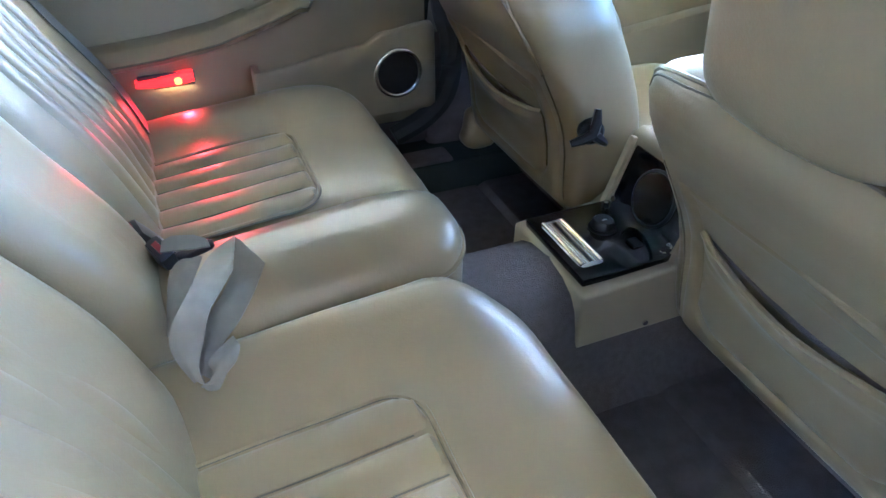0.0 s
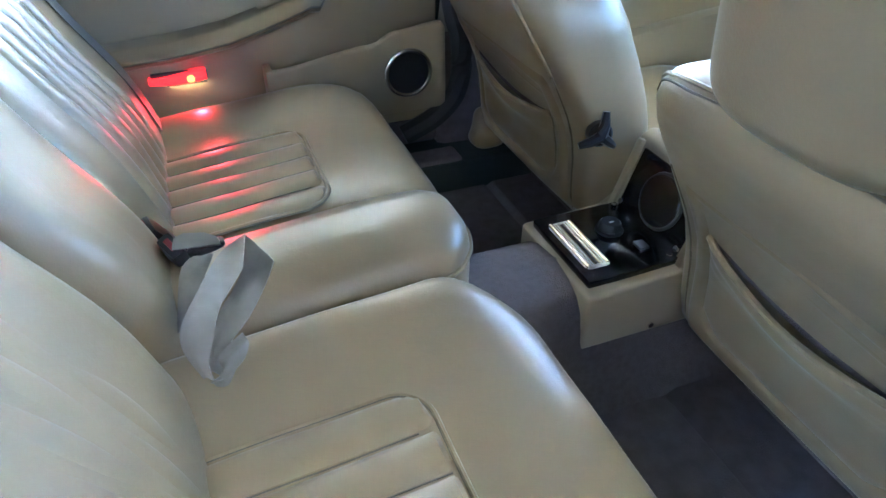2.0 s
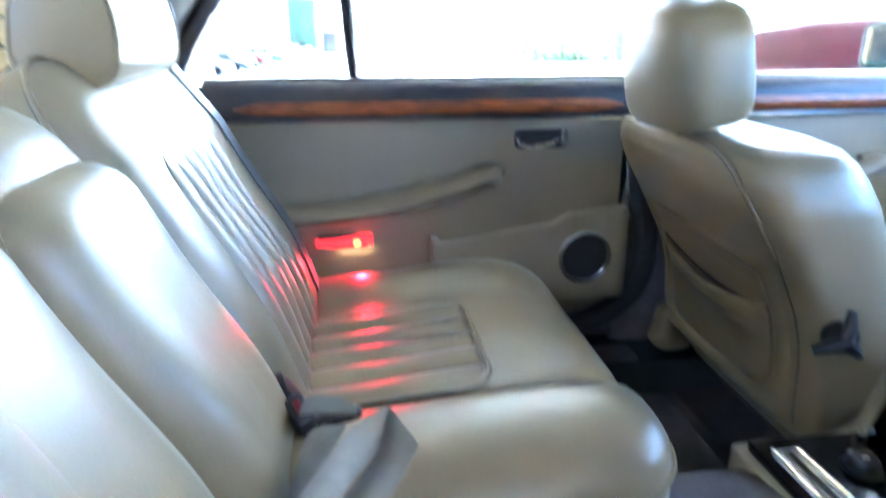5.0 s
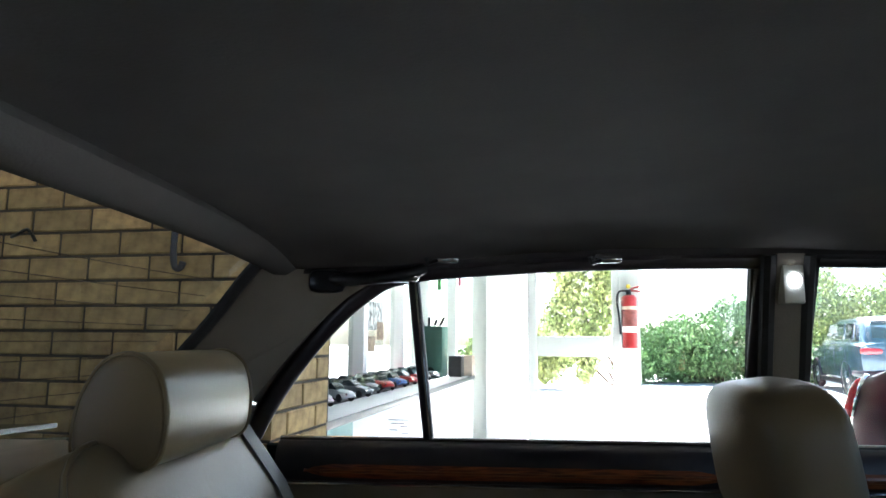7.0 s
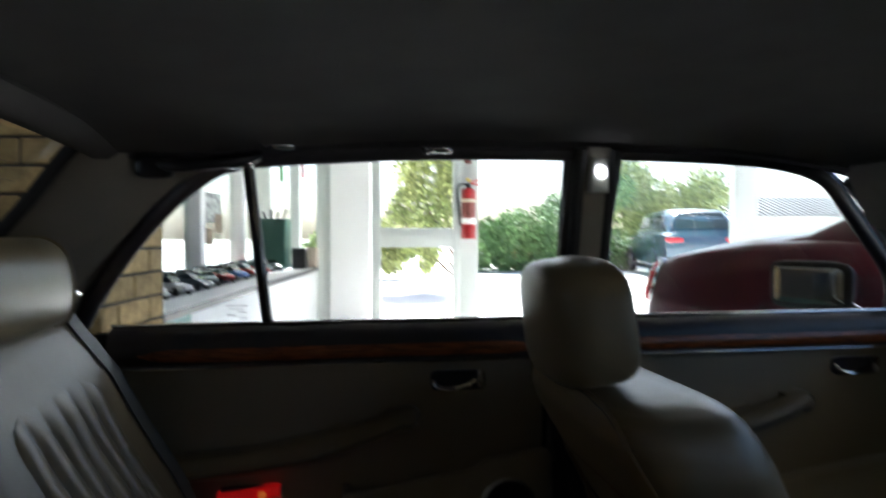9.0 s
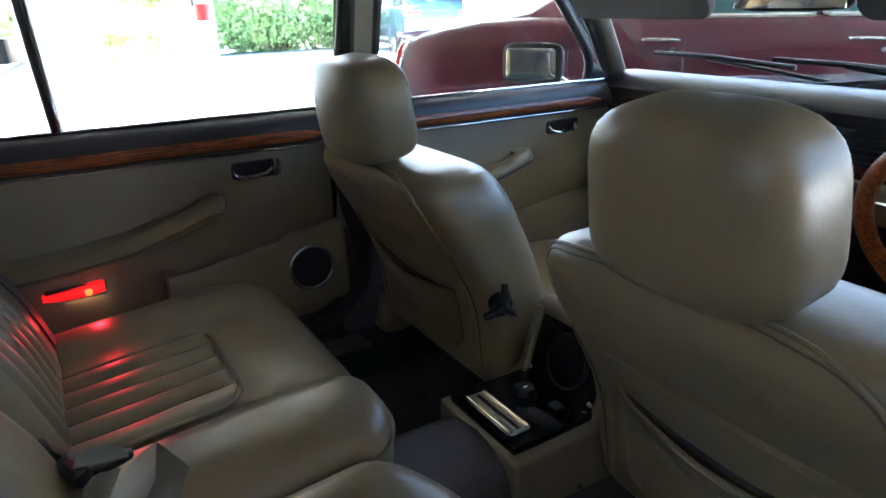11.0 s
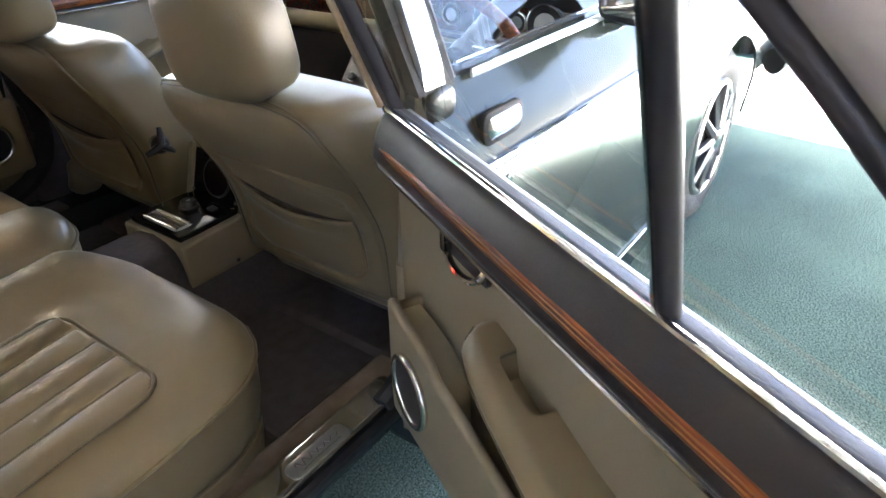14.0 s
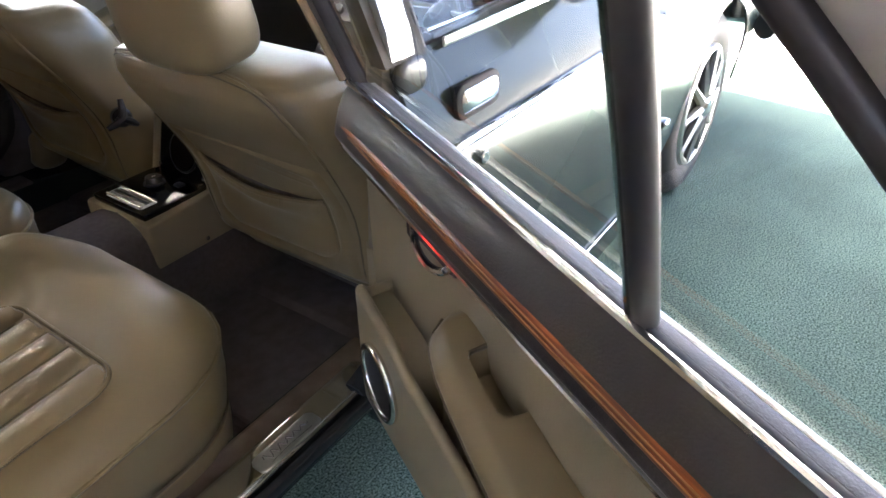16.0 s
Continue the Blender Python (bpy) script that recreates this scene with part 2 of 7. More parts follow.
ALU = material("white_aluminium", (0.52, 0.55, 0.52), 0.4, vary=0.03, scale=5)
WHITE_PAINT = material("white_frame_paint", (0.86, 0.86, 0.84), 0.4, vary=0.03, scale=5)
TAN_PLASTER = material("tan_plaster", (0.18, 0.150, 0.110), 0.85, vary=0.08, scale=4)
CEILING_PAINT = material("ceiling_paint", (0.27, 0.265, 0.25), 0.9, vary=0.04, scale=4)
PLASTER = material("white_plaster", (0.78, 0.77, 0.74), 0.8, vary=0.04, scale=4)
MORTAR = material("mortar", (0.085, 0.066, 0.045), 0.95, vary=0.2, scale=30, bump=0.6, bscale=120)
BRICK = brick_material()
TEAL = material("teal_panel", (0.10, 0.30, 0.27), 0.4, vary=0.05)
RED_ENAMEL = material("red_enamel", (0.36, 0.018, 0.018), 0.3, vary=0.05, coat=0.5)
PAPER = material("white_paper", (0.8, 0.8, 0.78), 0.8, vary=0.03)
INK = material("grey_ink", (0.45, 0.45, 0.46), 0.8, vary=0.1)
GREEN_BIN = material("dark_green_plastic", (0.02, 0.07, 0.05), 0.45, vary=0.1)
SILVER = material("silver_paint", (0.62, 0.63, 0.63), 0.3, 0.15, vary=0.03, coat=0.6)
BLUE = material("bright_blue_paint", (0.05, 0.16, 0.5), 0.3, vary=0.03, coat=0.6)
LEAF = leaf_material("dark_leaves", (0.22, 0.33, 0.12), (0.09, 0.175, 0.055))
LEAF_LIGHT = leaf_material("yellow_green_leaves", (0.38, 0.40, 0.14), (0.18, 0.25, 0.07))
BARK = material("bark", (0.13, 0.09, 0.06), 0.9, vary=0.2, scale=12, bump=0.8, bscale=40)
ROOF_TILE = material("grey_roof_tile", (0.22, 0.22, 0.23), 0.8, vary=0.15, scale=3)
GRIP = material("grey_plastic", (0.05, 0.05, 0.052), 0.5, vary=0.1, scale=20)


# ---- builders ----
def part(name, bm, mat, parent, label="", smooth=True):
    bmesh.ops.recalc_face_normals(bm, faces=bm.faces)
    me = bpy.data.meshes.new(name)
    bm.to_mesh(me)
    bm.free()
    if smooth:
        me.polygons.foreach_set("use_smooth", [True] * len(me.polygons))
        me.set_sharp_from_angle(angle=radians(42))
    me.materials.append(mat)
    ob = new(name, me)
    ob.parent = parent
    return tagged(ob, label)


def thing(name, label, category, group="", kind="", m=None):
    ob = new(name)
    ob.empty_display_size = 0.1
    if m is not None:
        ob.matrix_world = m
    return tagged(ob, label, category, group, kind)


def single(name, bm, mat, label, category, group="", kind="", smooth=True):
    ob = part(name, bm, mat, None, "", smooth)
    return tagged(ob, label, category, group, kind)


def bevel(bm, w, seg=2):
    if w > 0:
        bmesh.ops.bevel(bm, geom=list(bm.edges), offset=w, segments=seg, profile=0.6, affect="EDGES", clamp_overlap=True)
    return bm


def box(x0, x1, y0, y1, z0, z1, bev=0.004, seg=2):
    bm = bmesh.new()
    bmesh.ops.create_cube(bm, size=1.0)
    for v in bm.verts:
        v.co = Vector((x0 + (v.co.x + 0.5) * (x1 - x0), y0 + (v.co.y + 0.5) * (y1 - y0), z0 + (v.co.z + 0.5) * (z1 - z0)))
    return bevel(bm, bev, seg)


def prism(poly, axis, a0, a1, bev=0.0, seg=2):
    """A polygon in the two other axes (in order), drawn out along one axis."""
    bm = bmesh.new()
    def at(p, a):
        return Vector((a, *p)) if axis == "x" else Vector((p[0], a, p[1])) if axis == "y" else Vector((*p, a))
    lo, hi = [bm.verts.new(at(p, a0)) for p in poly], [bm.verts.new(at(p, a1)) for p in poly]
    n = len(poly)
    bm.faces.new(lo)
    bm.faces.new(hi)
    for i in range(n):
        bm.faces.new((lo[i], lo[(i + 1) % n], hi[(i + 1) % n], hi[i]))
    bmesh.ops.recalc_face_normals(bm, faces=bm.faces)
    return bevel(bm, bev, seg)


def loft(rings, caps=True, closed=True):
    bm = bmesh.new()
    vs = [[bm.verts.new(p) for p in r] for r in rings]
    for a, b in zip(vs, vs[1:]):
        n = len(a)
        for i in range(n if closed else n - 1):
            bm.faces.new((a[i], a[(i + 1) % n], b[(i + 1) % n], b[i]))
    if caps and closed:
        for r in (vs[0], vs[-1]):
            c = bm.verts.new(sum((v.co for v in r), Vector()) / len(r))
            for i in range(len(r)):
                bm.faces.new((r[i], r[(i + 1) % len(r)], c))
    return bm


def sheet(fn, nu, nv, thick=0.0):
    """A grid of fn(u, v), u and v from 0 to 1; thick draws it out along its normals."""
    bm = bmesh.new()
    vs = [[bm.verts.new(fn(i / nu, j / nv)) for j in range(nv + 1)] for i in range(nu + 1)]
    for i in range(nu):
        for j in range(nv):
            bm.faces.new((vs[i][j], vs[i + 1][j], vs[i + 1][j + 1], vs[i][j + 1]))
    if thick:
        bmesh.ops.recalc_face_normals(bm, faces=bm.faces)
        bmesh.ops.solidify(bm, geom=list(bm.faces), thickness=thick)
    return bm


def smooth_line(pts, n=8, closed=False):
    """Points of a Catmull-Rom line through pts."""
    pts = [Vector(p) for p in pts]
    out, m = [], len(pts)
    for i in range(m if closed else m - 1):
        p = [pts[(i + k) % m] if closed else pts[min(max(i + k, 0), m - 1)] for k in (-1, 0, 1, 2)]
        for j in range(n):
            t = j / n
            out.append(0.5 * (2 * p[1] + (p[2] - p[0]) * t + (2 * p[0] - 5 * p[1] + 4 * p[2] - p[3]) * t * t + (3 * p[1] - p[0] - 3 * p[2] + p[3]) * t ** 3))
    return out if closed else out + [pts[-1]]


def tube(path, r, n=8, closed=False, flat=1.0, up=(0, 0, 1)):
    path = [Vector(p) for p in path]
    rings = []
    for i, p in enumerate(path):
        a, b = (path[i - 1], path[(i + 1) % len(path)]) if closed else (path[max(i - 1, 0)], path[min(i + 1, len(path) - 1)])
        d = (b - a).normalized()
        s = d.cross(Vector(up))
        s = s.normalized() if s.length > 1e-4 else d.orthogonal().normalized()
        w = s.cross(d)
        rr = r[i] if isinstance(r, (list, tuple)) else r
        rings.append([p + rr * (math.cos(k * math.tau / n) * s + flat * math.sin(k * math.tau / n) * w) for k in range(n)])
    return loft(rings + [rings[0]], False) if closed else loft(rings)


def ribbon(path, width, thick, side=None, sides=None):
    """A strap along a path; side: the way across it (or one for each point)."""
    path = [Vector(p) for p in path]
    rings = []
    for i, p in enumerate(path):
        d = (path[min(i + 1, len(path) - 1)] - path[max(i - 1, 0)]).normalized()
        s = Vector(sides[i] if sides else side)
        s = (s - s.dot(d) * d).normalized()
        w = s.cross(d) * thick / 2
        s = s * width / 2
        rings.append([p - s + w, p - s * 0.33 + w * 1.2, p + s * 0.33 + w * 1.2, p + s + w, p + s - w, p - s - w])
    return loft(rings)


def disc(c, axis, r, h, n=32, bev=0.0, r2=None):
    c, axis = Vector(c), Vector(axis).normalized()
    s = axis.orthogonal().normalized()
    w = axis.cross(s)
    def ring(rad, a):
        return [c + a * axis + rad * (math.cos(k * math.tau / n) * s + math.sin(k * math.tau / n) * w) for k in range(n)]
    r2 = r if r2 is None else r2
    if bev:
        return loft([ring(r - bev, 0), ring(r, bev), ring(r2, h - bev), ring(r2 - bev, h)])
    return loft([ring(r, 0), ring(r2, h)])


def hoop(c, axis, R, r, n=40, m=8):
    c, axis = Vector(c), Vector(axis).normalized()
    s = axis.orthogonal().normalized()
    w = axis.cross(s)
    rings = []
    for k in range(n + 1):
        d = math.cos(k * math.tau / n) * s + math.sin(k * math.tau / n) * w
        rings.append([c + d * (R + r * math.cos(j * math.tau / m)) + axis * r * math.sin(j * math.tau / m) for j in range(m)])
    return loft(rings, False)


def pillow(half, k=4.0, n=8, fn=None):
    """A rounded block: a cube's grid drawn in by the k-norm, then bent by fn."""
    bm = bmesh.new()
    bmesh.ops.create_cube(bm, size=2.0)
    bmesh.ops.subdivide_edges(bm, edges=list(bm.edges), cuts=n, use_grid_fill=True)
    for v in bm.verts:
        q = Vector([math.tan(c * math.pi / 4) for c in v.co])
        q /= sum(abs(c) ** k for c in q) ** (1 / k)
        p = Vector((q.x * half[0], q.y * half[1], q.z * half[2]))
        v.co = fn(p) if fn else p
    return bm


def rounded(x0, x1, y0, y1, radii, inset=0.0, n=6):
    """A rounded rectangle; radii at (x1,y1), (x0,y1), (x0,y0), (x1,y0)."""
    x0, x1, y0, y1 = x0 + inset, x1 - inset, y0 + inset, y1 - inset
    pts = []
    for (cx, cy, sx, sy, a), r in zip(((x1, y1, -1, -1, 0), (x0, y1, 1, -1, 90), (x0, y0, 1, 1, 180), (x1, y0, -1, 1, 270)), radii):
        r = max(r - inset, 0.012)
        for i in range(n + 1):
            t = radians(a + 90 * i / n)
            pts.append((cx + sx * r + r * math.cos(t), cy + sy * r + r * math.sin(t)))
    return pts


def even(pts, n):
    """n points at even steps round a closed line."""
    pts = [Vector((*p, 0)) for p in pts]
    run = [0.0]
    for a, b in zip(pts, pts[1:] + pts[:1]):
        run.append(run[-1] + (b - a).length)
    out, i = [], 0
    for k in range(n):
        d = run[-1] * k / n
        while run[i + 1] < d:
            i += 1
        f = (d - run[i]) / max(1e-9, run[i + 1] - run[i])
        p = pts[i].lerp(pts[(i + 1) % len(pts)], f)
        out.append((p.x, p.y))
    return out


def padded(x0, x1, y0, y1, radii, profile, M, bend=None, n=0, fill=3):
    """An upholstered block: rounded rings by (inset, height), closed by a fine top, bent and laid by M."""
    rings = []
    for i, h in profile:
        pts = rounded(x0, x1, y0, y1, radii, i)
        rings.append([Vector((*p, h)) for p in (even(pts, n) if n else pts)])
    c = Vector(((x0 + x1) / 2, (y0 + y1) / 2, profile[-1][1]))
    last = rings[-1]
    for k in range(fill):
        rings.append([c + (p - c) * (1 - (k + 1) / (fill + 1)) for p in last])
    bm = loft(rings)
    for v in bm.verts:
        if bend:
            v.co = bend(v.co)
        v.co = M @ v.co
    return bm


def outline_tube(x0, x1, y0, y1, radii, inset, h, M, r=0.004, bend=None):
    pts = [Vector((*p, h)) for p in even(rounded(x0, x1, y0, y1, radii, inset), 96)]
    return tube([M @ (bend(p) if bend else p) for p in pts], r, 6, True)


# ---- rear seat ----
def laid(F, up, normal):
    up, normal = Vector(up).normalized(), Vector(normal).normalized()
    side = Vector((0, 1, 0))
    m = Matrix((up, side, normal)).transposed().to_4x4()   # across the car is y
    m.translation = F
    return m


def pleats(y0, y1, x0, x1, count, surface, M, parent, rise=0.010, rim=True, fade=30):
    """Stuffed flutes side by side, from x0 to x1, each a roll of its own on the surface, sewn into it."""
    w, R = (y1 - y0) / count, 0.048
    for k in range(count):
        c = y0 + (k + 0.5) * w
        def fn(u, v, c=c, k=k):
            x = x0 + (x1 - x0) * u
            end = min(1.0, (1 - u) * fade, u * 30)
            end = math.sqrt(end) if rim else end * end * (3 - 2 * end)
            y = c + (v - 0.5) * w
            inset = R - math.sqrt(max(0.0, R * R - max(0.0, x - x1 + R) ** 2))
            y = min(max(y, y0 + inset), y1 - inset)
            gather = 0.0011 * math.sin(120 * x + 31 * k) * math.exp(-((1 - u) / 0.12) ** 2) + 0.0009 * math.sin(37 * x + 17 * k)
            z = (rise + gather) * (1 - abs(2 * v - 1) ** 2.6) * end
            p = Vector((x, y, 0))
            p.z = surface(p) + z - 0.0026 * (1 if rim else end)
            return M @ p
        part("pleat", sheet(fn, 30, 12), LEATHER, parent)
        if k and rise > 0.005:
            back = 0.022 if k in (1, count - 1) else 0.006
            if not rim:
                back = (x1 - x0) * 0.7 / fade
            groove = [Vector((x0 + (x1 - back - x0) * j / 14, c - w / 2, 0)) for j in range(15)]
            for p in groove:
                p.z = surface(p) + 0.0002
            part("stitch_groove", tube([M @ p for p in groove], 0.0011, 5), LEATHER_DARK, parent)
    if not rim:
        return
    arc = [(R * math.sin(radians(9 * j)), R - R * math.cos(radians(9 * j))) for j in range(11)]
    edge = [Vector((x0 + (x1 - R - x0) * j / 14, y0 - 0.003, 0)) for j in range(14)]
    edge += [Vector((x1 - R + a + 0.003, y0 + b - 0.003, 0)) for a, b in arc]
    edge += [Vector((x1 + 0.003, y0 + R + (y1 - y0 - 2 * R) * j / 8, 0)) for j in range(1, 8)]
    edge += [Vector((x1 - R + a + 0.003, y1 - b + 0.003, 0)) for a, b in reversed(arc)]
    edge += [Vector((x1 - R - (x1 - R - x0) * j / 14, y1 + 0.003, 0)) for j in range(1, 15)]
    for p in edge:
        p.z = surface(p) + 0.0018
    part("piping", tube([M @ p for p in edge], 0.0030, 6), LEATHER, parent)
    part("seam", tube([M @ (p - Vector((0, 0, 0.0018))) for p in edge], 0.0036, 6), LEATHER_DARK, parent)


EYE4 = Matrix.Identity(4)
rear_seat = thing("rear_bench_seat", "beige leather rear bench seat with fluted panels, glossy and lightly creased", "car seat")


def ease(a, b, x):
    t = min(1.0, max(0.0, (x - a) / (b - a)))
    return t * t * (3 - 2 * t)


def sag_far(p):
    """The far cushion dips to the crease and swells at its outer end."""
    f = min(1.0, max(0.0, (p.z - 0.26) / 0.28))
    wave = 0.0014 * math.sin(23 * p.x + 9 * p.y) * math.sin(31 * p.y - 7 * p.x)
    return Vector((p.x, p.y, p.z + f * (-0.10 * max(0.0, -0.30 - p.x) + wave + 0.026 * ease(0.46, 0.58, p.y))))


def sag_near(p):
    """The near cushion lies lower, with a crest beside the centre one."""
    f = min(1.0, max(0.0, (p.z - 0.26) / 0.28))
    wave = 0.0014 * math.sin(21 * p.x + 11 * p.y) * math.sin(29 * p.y - 9 * p.x)
    crest = 0.048 * math.exp(-((p.y + 0.085) / 0.10) ** 2) * (1 - ease(-0.32, -0.18, p.x))
    return Vector((p.x, p.y, p.z + f * (-0.09 * max(0.0, -0.32 - p.x) + wave + crest)))


FAR_PROFILE = [(0.03, 0.25), (0.022, 0.26), (0.012, 0.33), (0.010, 0.375), (0.016, 0.382), (0.010, 0.39), (0.002, 0.44), (0.0, 0.49), (-0.001, 0.518), (0.002, 0.532), (0.008, 0.543), (0.018, 0.551), (0.034, 0.557), (0.058, 0.562), (0.09, 0.5645), (0.12, 0.5655)]
NEAR_PROFILE = [(a, b if b < 0.40 else b - 0.016 * (b - 0.40) / 0.16) for a, b in FAR_PROFILE]
for y0, y1, xf, radii, lo, hi, prof, sag, lip in ((0.130, 0.635, -0.206, (0.17, 0.05, 0.02, 0.055), 0.168, 0.442, FAR_PROFILE, sag_far, 0.520), (-0.618, -0.088, -0.203, (0.115, 0.02, 0.05, 0.17), -0.540, -0.246, NEAR_PROFILE, sag_near, 0.508)):
    cushion = part("cushion", padded(-0.74, xf, y0, y1, radii, prof, EYE4, sag, 112, 9), LEATHER, rear_seat)
    part("piping", outline_tube(-0.74, xf, y0, y1, radii, -0.0015, lip, EYE4, 0.0034, sag), LEATHER, cushion)
    part("stitch_line", outline_tube(-0.74, xf, y0, y1, radii, -0.0002, lip - 0.0038, EYE4, 0.0030, sag), LEATHER_DARK, cushion)
    part("seam", outline_tube(-0.74, xf, y0, y1, radii, 0.011, 0.383, EYE4, 0.003, sag), LEATHER_DARK, cushion)
    pleats(lo, hi, -0.675, -0.390, 5, lambda p: sag(Vector((p.x, p.y, prof[-1][1]))).z, EYE4, cushion)


def sag_mid(p):
    f = min(1.0, max(0.0, (p.z - 0.26) / 0.3))
    dome = 0.020 * math.cos(min(1.0, abs(p.y - 0.02) / 0.115) * 1.45)
    return Vector((p.x, p.y, p.z + f * (-0.10 * max(0.0, -0.36 - p.x) + dome - 0.016 - 0.016 * ease(0.06, 0.13, p.y))))


MID_PROFILE = [(0.02, 0.25), (0.006, 0.30), (0.0, 0.46), (-0.001, 0.540), (0.0, 0.568), (0.003, 0.581), (0.009, 0.591), (0.019, 0.599), (0.034, 0.605), (0.055, 0.609), (0.080, 0.611)]
MID_R = (0.075, 0.02, 0.02, 0.085)
mid = part("centre_cushion", padded(-0.74, -0.230, -0.087, 0.129, MID_R, MID_PROFILE, EYE4, sag_mid, 96, 7), LEATHER, rear_seat)
part("piping", outline_tube(-0.74, -0.230, -0.087, 0.129, MID_R, -0.0015, 0.566, EYE4, 0.0036, sag_mid), LEATHER, mid)
part("stitch_line", outline_tube(-0.74, -0.230, -0.087, 0.129, MID_R, -0.0002, 0.5622, EYE4, 0.0030, sag_mid), LEATHER_DARK, mid)
part("plinth", box(-0.74, -0.235, -0.62, 0.62, 0.24, 0.30, 0.01), CARPET_AND_SHADE, rear_seat, "charcoal carpeted plinth")

BACK_UP, BACK_OUT = Vector((-0.404, 0, 0.915)), Vector((0.915, 0, 0.404))
BACK = laid(Vector((-0.642, 0, 0.53)) - 0.15 * BACK_OUT, BACK_UP, BACK_OUT)


def puff(p):
    """The back's front is fullest low down and at its outer bolster."""
    f = max(0.0, p.z - 0.09) / 0.06
    roll = 0.018 * math.exp(-((p.x - 0.13) / 0.12) ** 2) - 0.02 * max(0.0, p.x - 0.36) / 0.12
    return Vector((p.x, p.y, p.z + f * (roll + 0.0016 * math.sin(19 * p.x + 14 * p.y))))


BACK_PROFILE = [(0.02, -0.02), (0.0, 0.0), (-0.003, 0.05), (-0.001, 0.098), (0.004, 0.118), (0.012, 0.132), (0.026, 0.142), (0.046, 0.148), (0.072, 0.151), (0.10, 0.152)]
for y0, y1, radii, lo, hi, rise in ((0.118, 0.640, (0.11, 0.05, 0.05, 0.075), 0.205, 0.478, 0.0105), (-0.640, -0.108, (0.075, 0.05, 0.05, 0.11), -0.478, -0.245, 0.0035)):
    back = part("backrest", padded(-0.10, 0.508, y0, y1, radii, BACK_PROFILE, BACK, puff, 120, 9), LEATHER, rear_seat)
    part("piping", outline_tube(-0.10, 0.508, y0, y1, radii, -0.0015, 0.104, BACK, 0.0036, puff), LEATHER, back)
    part("stitch_line", outline_tube(-0.10, 0.508, y0, y1, radii, -0.0002, 0.0995, BACK, 0.0032, puff), LEATHER_DARK, back)
    pleats(lo, hi, 0.010, 0.372, 6, lambda p: puff(Vector((p.x, p.y, 0.152))).z, BACK, back, rise, False, 7)
MIDB_PROFILE = [(0.02, -0.02), (0.0, 0.0), (-0.003, 0.08), (-0.001, 0.115), (0.003, 0.130), (0.010, 0.144), (0.022, 0.153), (0.038, 0.158), (0.055, 0.160)]
mback = part("centre_backrest", padded(-0.10, 0.405, -0.104, 0.114, (0.06, 0.02, 0.02, 0.06), MIDB_PROFILE, BACK, puff, 96, 7), LEATHER, rear_seat)
part("piping", outline_tube(-0.10, 0.405, -0.104, 0.114, (0.06, 0.02, 0.02, 0.06), -0.0015, 0.120, BACK, 0.0036, puff), LEATHER, mback)
part("centre_roll", pillow((0.075, 0.150, 0.20), 2.8, 12, lambda p: BACK @ Vector((0.285 + p.z + 0.012 * p.y / 0.15, 0.004 + p.y, 0.058 + p.x))), LEATHER, rear_seat, "rounded leather top behind the folded armrest")


def rear_headrest():
    ob = thing("rear_headrest", "beige leather oval headrest on top of the rear seat back", "headrest")
    prof = [(-0.070, -0.055), (-0.055, -0.073), (0.0, -0.078), (0.045, -0.066), (0.058, -0.03), (0.056, 0.02), (0.040, 0.06), (0.005, 0.080), (-0.035, 0.068), (-0.062, 0.025), (-0.072, -0.02)]
    prof = [(p.x, p.y) for p in smooth_line([(a, b, 0) for a, b in prof], 4, True)]
    rings = []
    for y, s in ((-0.152, 0.80), (-0.150, 0.93), (-0.145, 0.985), (-0.138, 1.0), (-0.06, 1.02), (0.06, 1.02), (0.138, 1.0), (0.145, 0.985), (0.150, 0.93), (0.152, 0.80)):
        rings.append([Vector((-0.866 + a * s * 0.86, 0.350 + y * 0.95, 1.008 + b * s * 0.86)) for a, b in prof])
    body = part("pad", loft(rings), LEATHER, ob)
    for y in (-0.145, 0.145):
        part("piping", tube([Vector((-0.866 + a * 0.86, 0.350 + y * 0.95, 1.008 + b * 0.86)) for a, b in prof], 0.003, 6, True, up=(0, 1, 0)), LEATHER, body)
    for y in (-0.06, 0.06):
        part("post", disc((-0.865, 0.352 + y, 0.90), (0, 0, 1), 0.007, 0.08, 12), CHROME, ob, "chrome headrest post")
    return ob


rear_headrest()

# belts
shoulder_belt = thing("shoulder_belt", "dark grey shoulder seat belt lying down the rear seat back", "seat belt")
down = []
for i in range(15):
    b = 0.455 - 0.455 * i / 14
    p = puff(Vector((b, 0.545 + 0.02 * math.sin(i / 14 * 2.2), 0.153)))
    down.append(BACK @ Vector((p.x, p.y, p.z + 0.002)))
part("webbing", ribbon([(-0.90, 0.56, 0.965), (-0.868, 0.558, 0.975)] + down, 0.046, 0.0025, (0, 1, 0)), WEB_DARK, shoulder_belt)
part("guide", tube([(-0.85, 0.535, 0.972), (-0.84, 0.54, 0.985), (-0.838, 0.56, 0.989), (-0.84, 0.58, 0.985), (-0.85, 0.588, 0.972)], 0.005, 8), CHROME, shoulder_belt, "chrome belt guide loop")
part("guide_base", pillow((0.022, 0.03, 0.012), 4, 3, lambda p: p + Vector((-0.866, 0.560, 0.972))), BLACK, shoulder_belt)

lap_belt = thing("lap_belt", "folded grey lap belt webbing with steel tongue on the centre cushion", "seat belt")


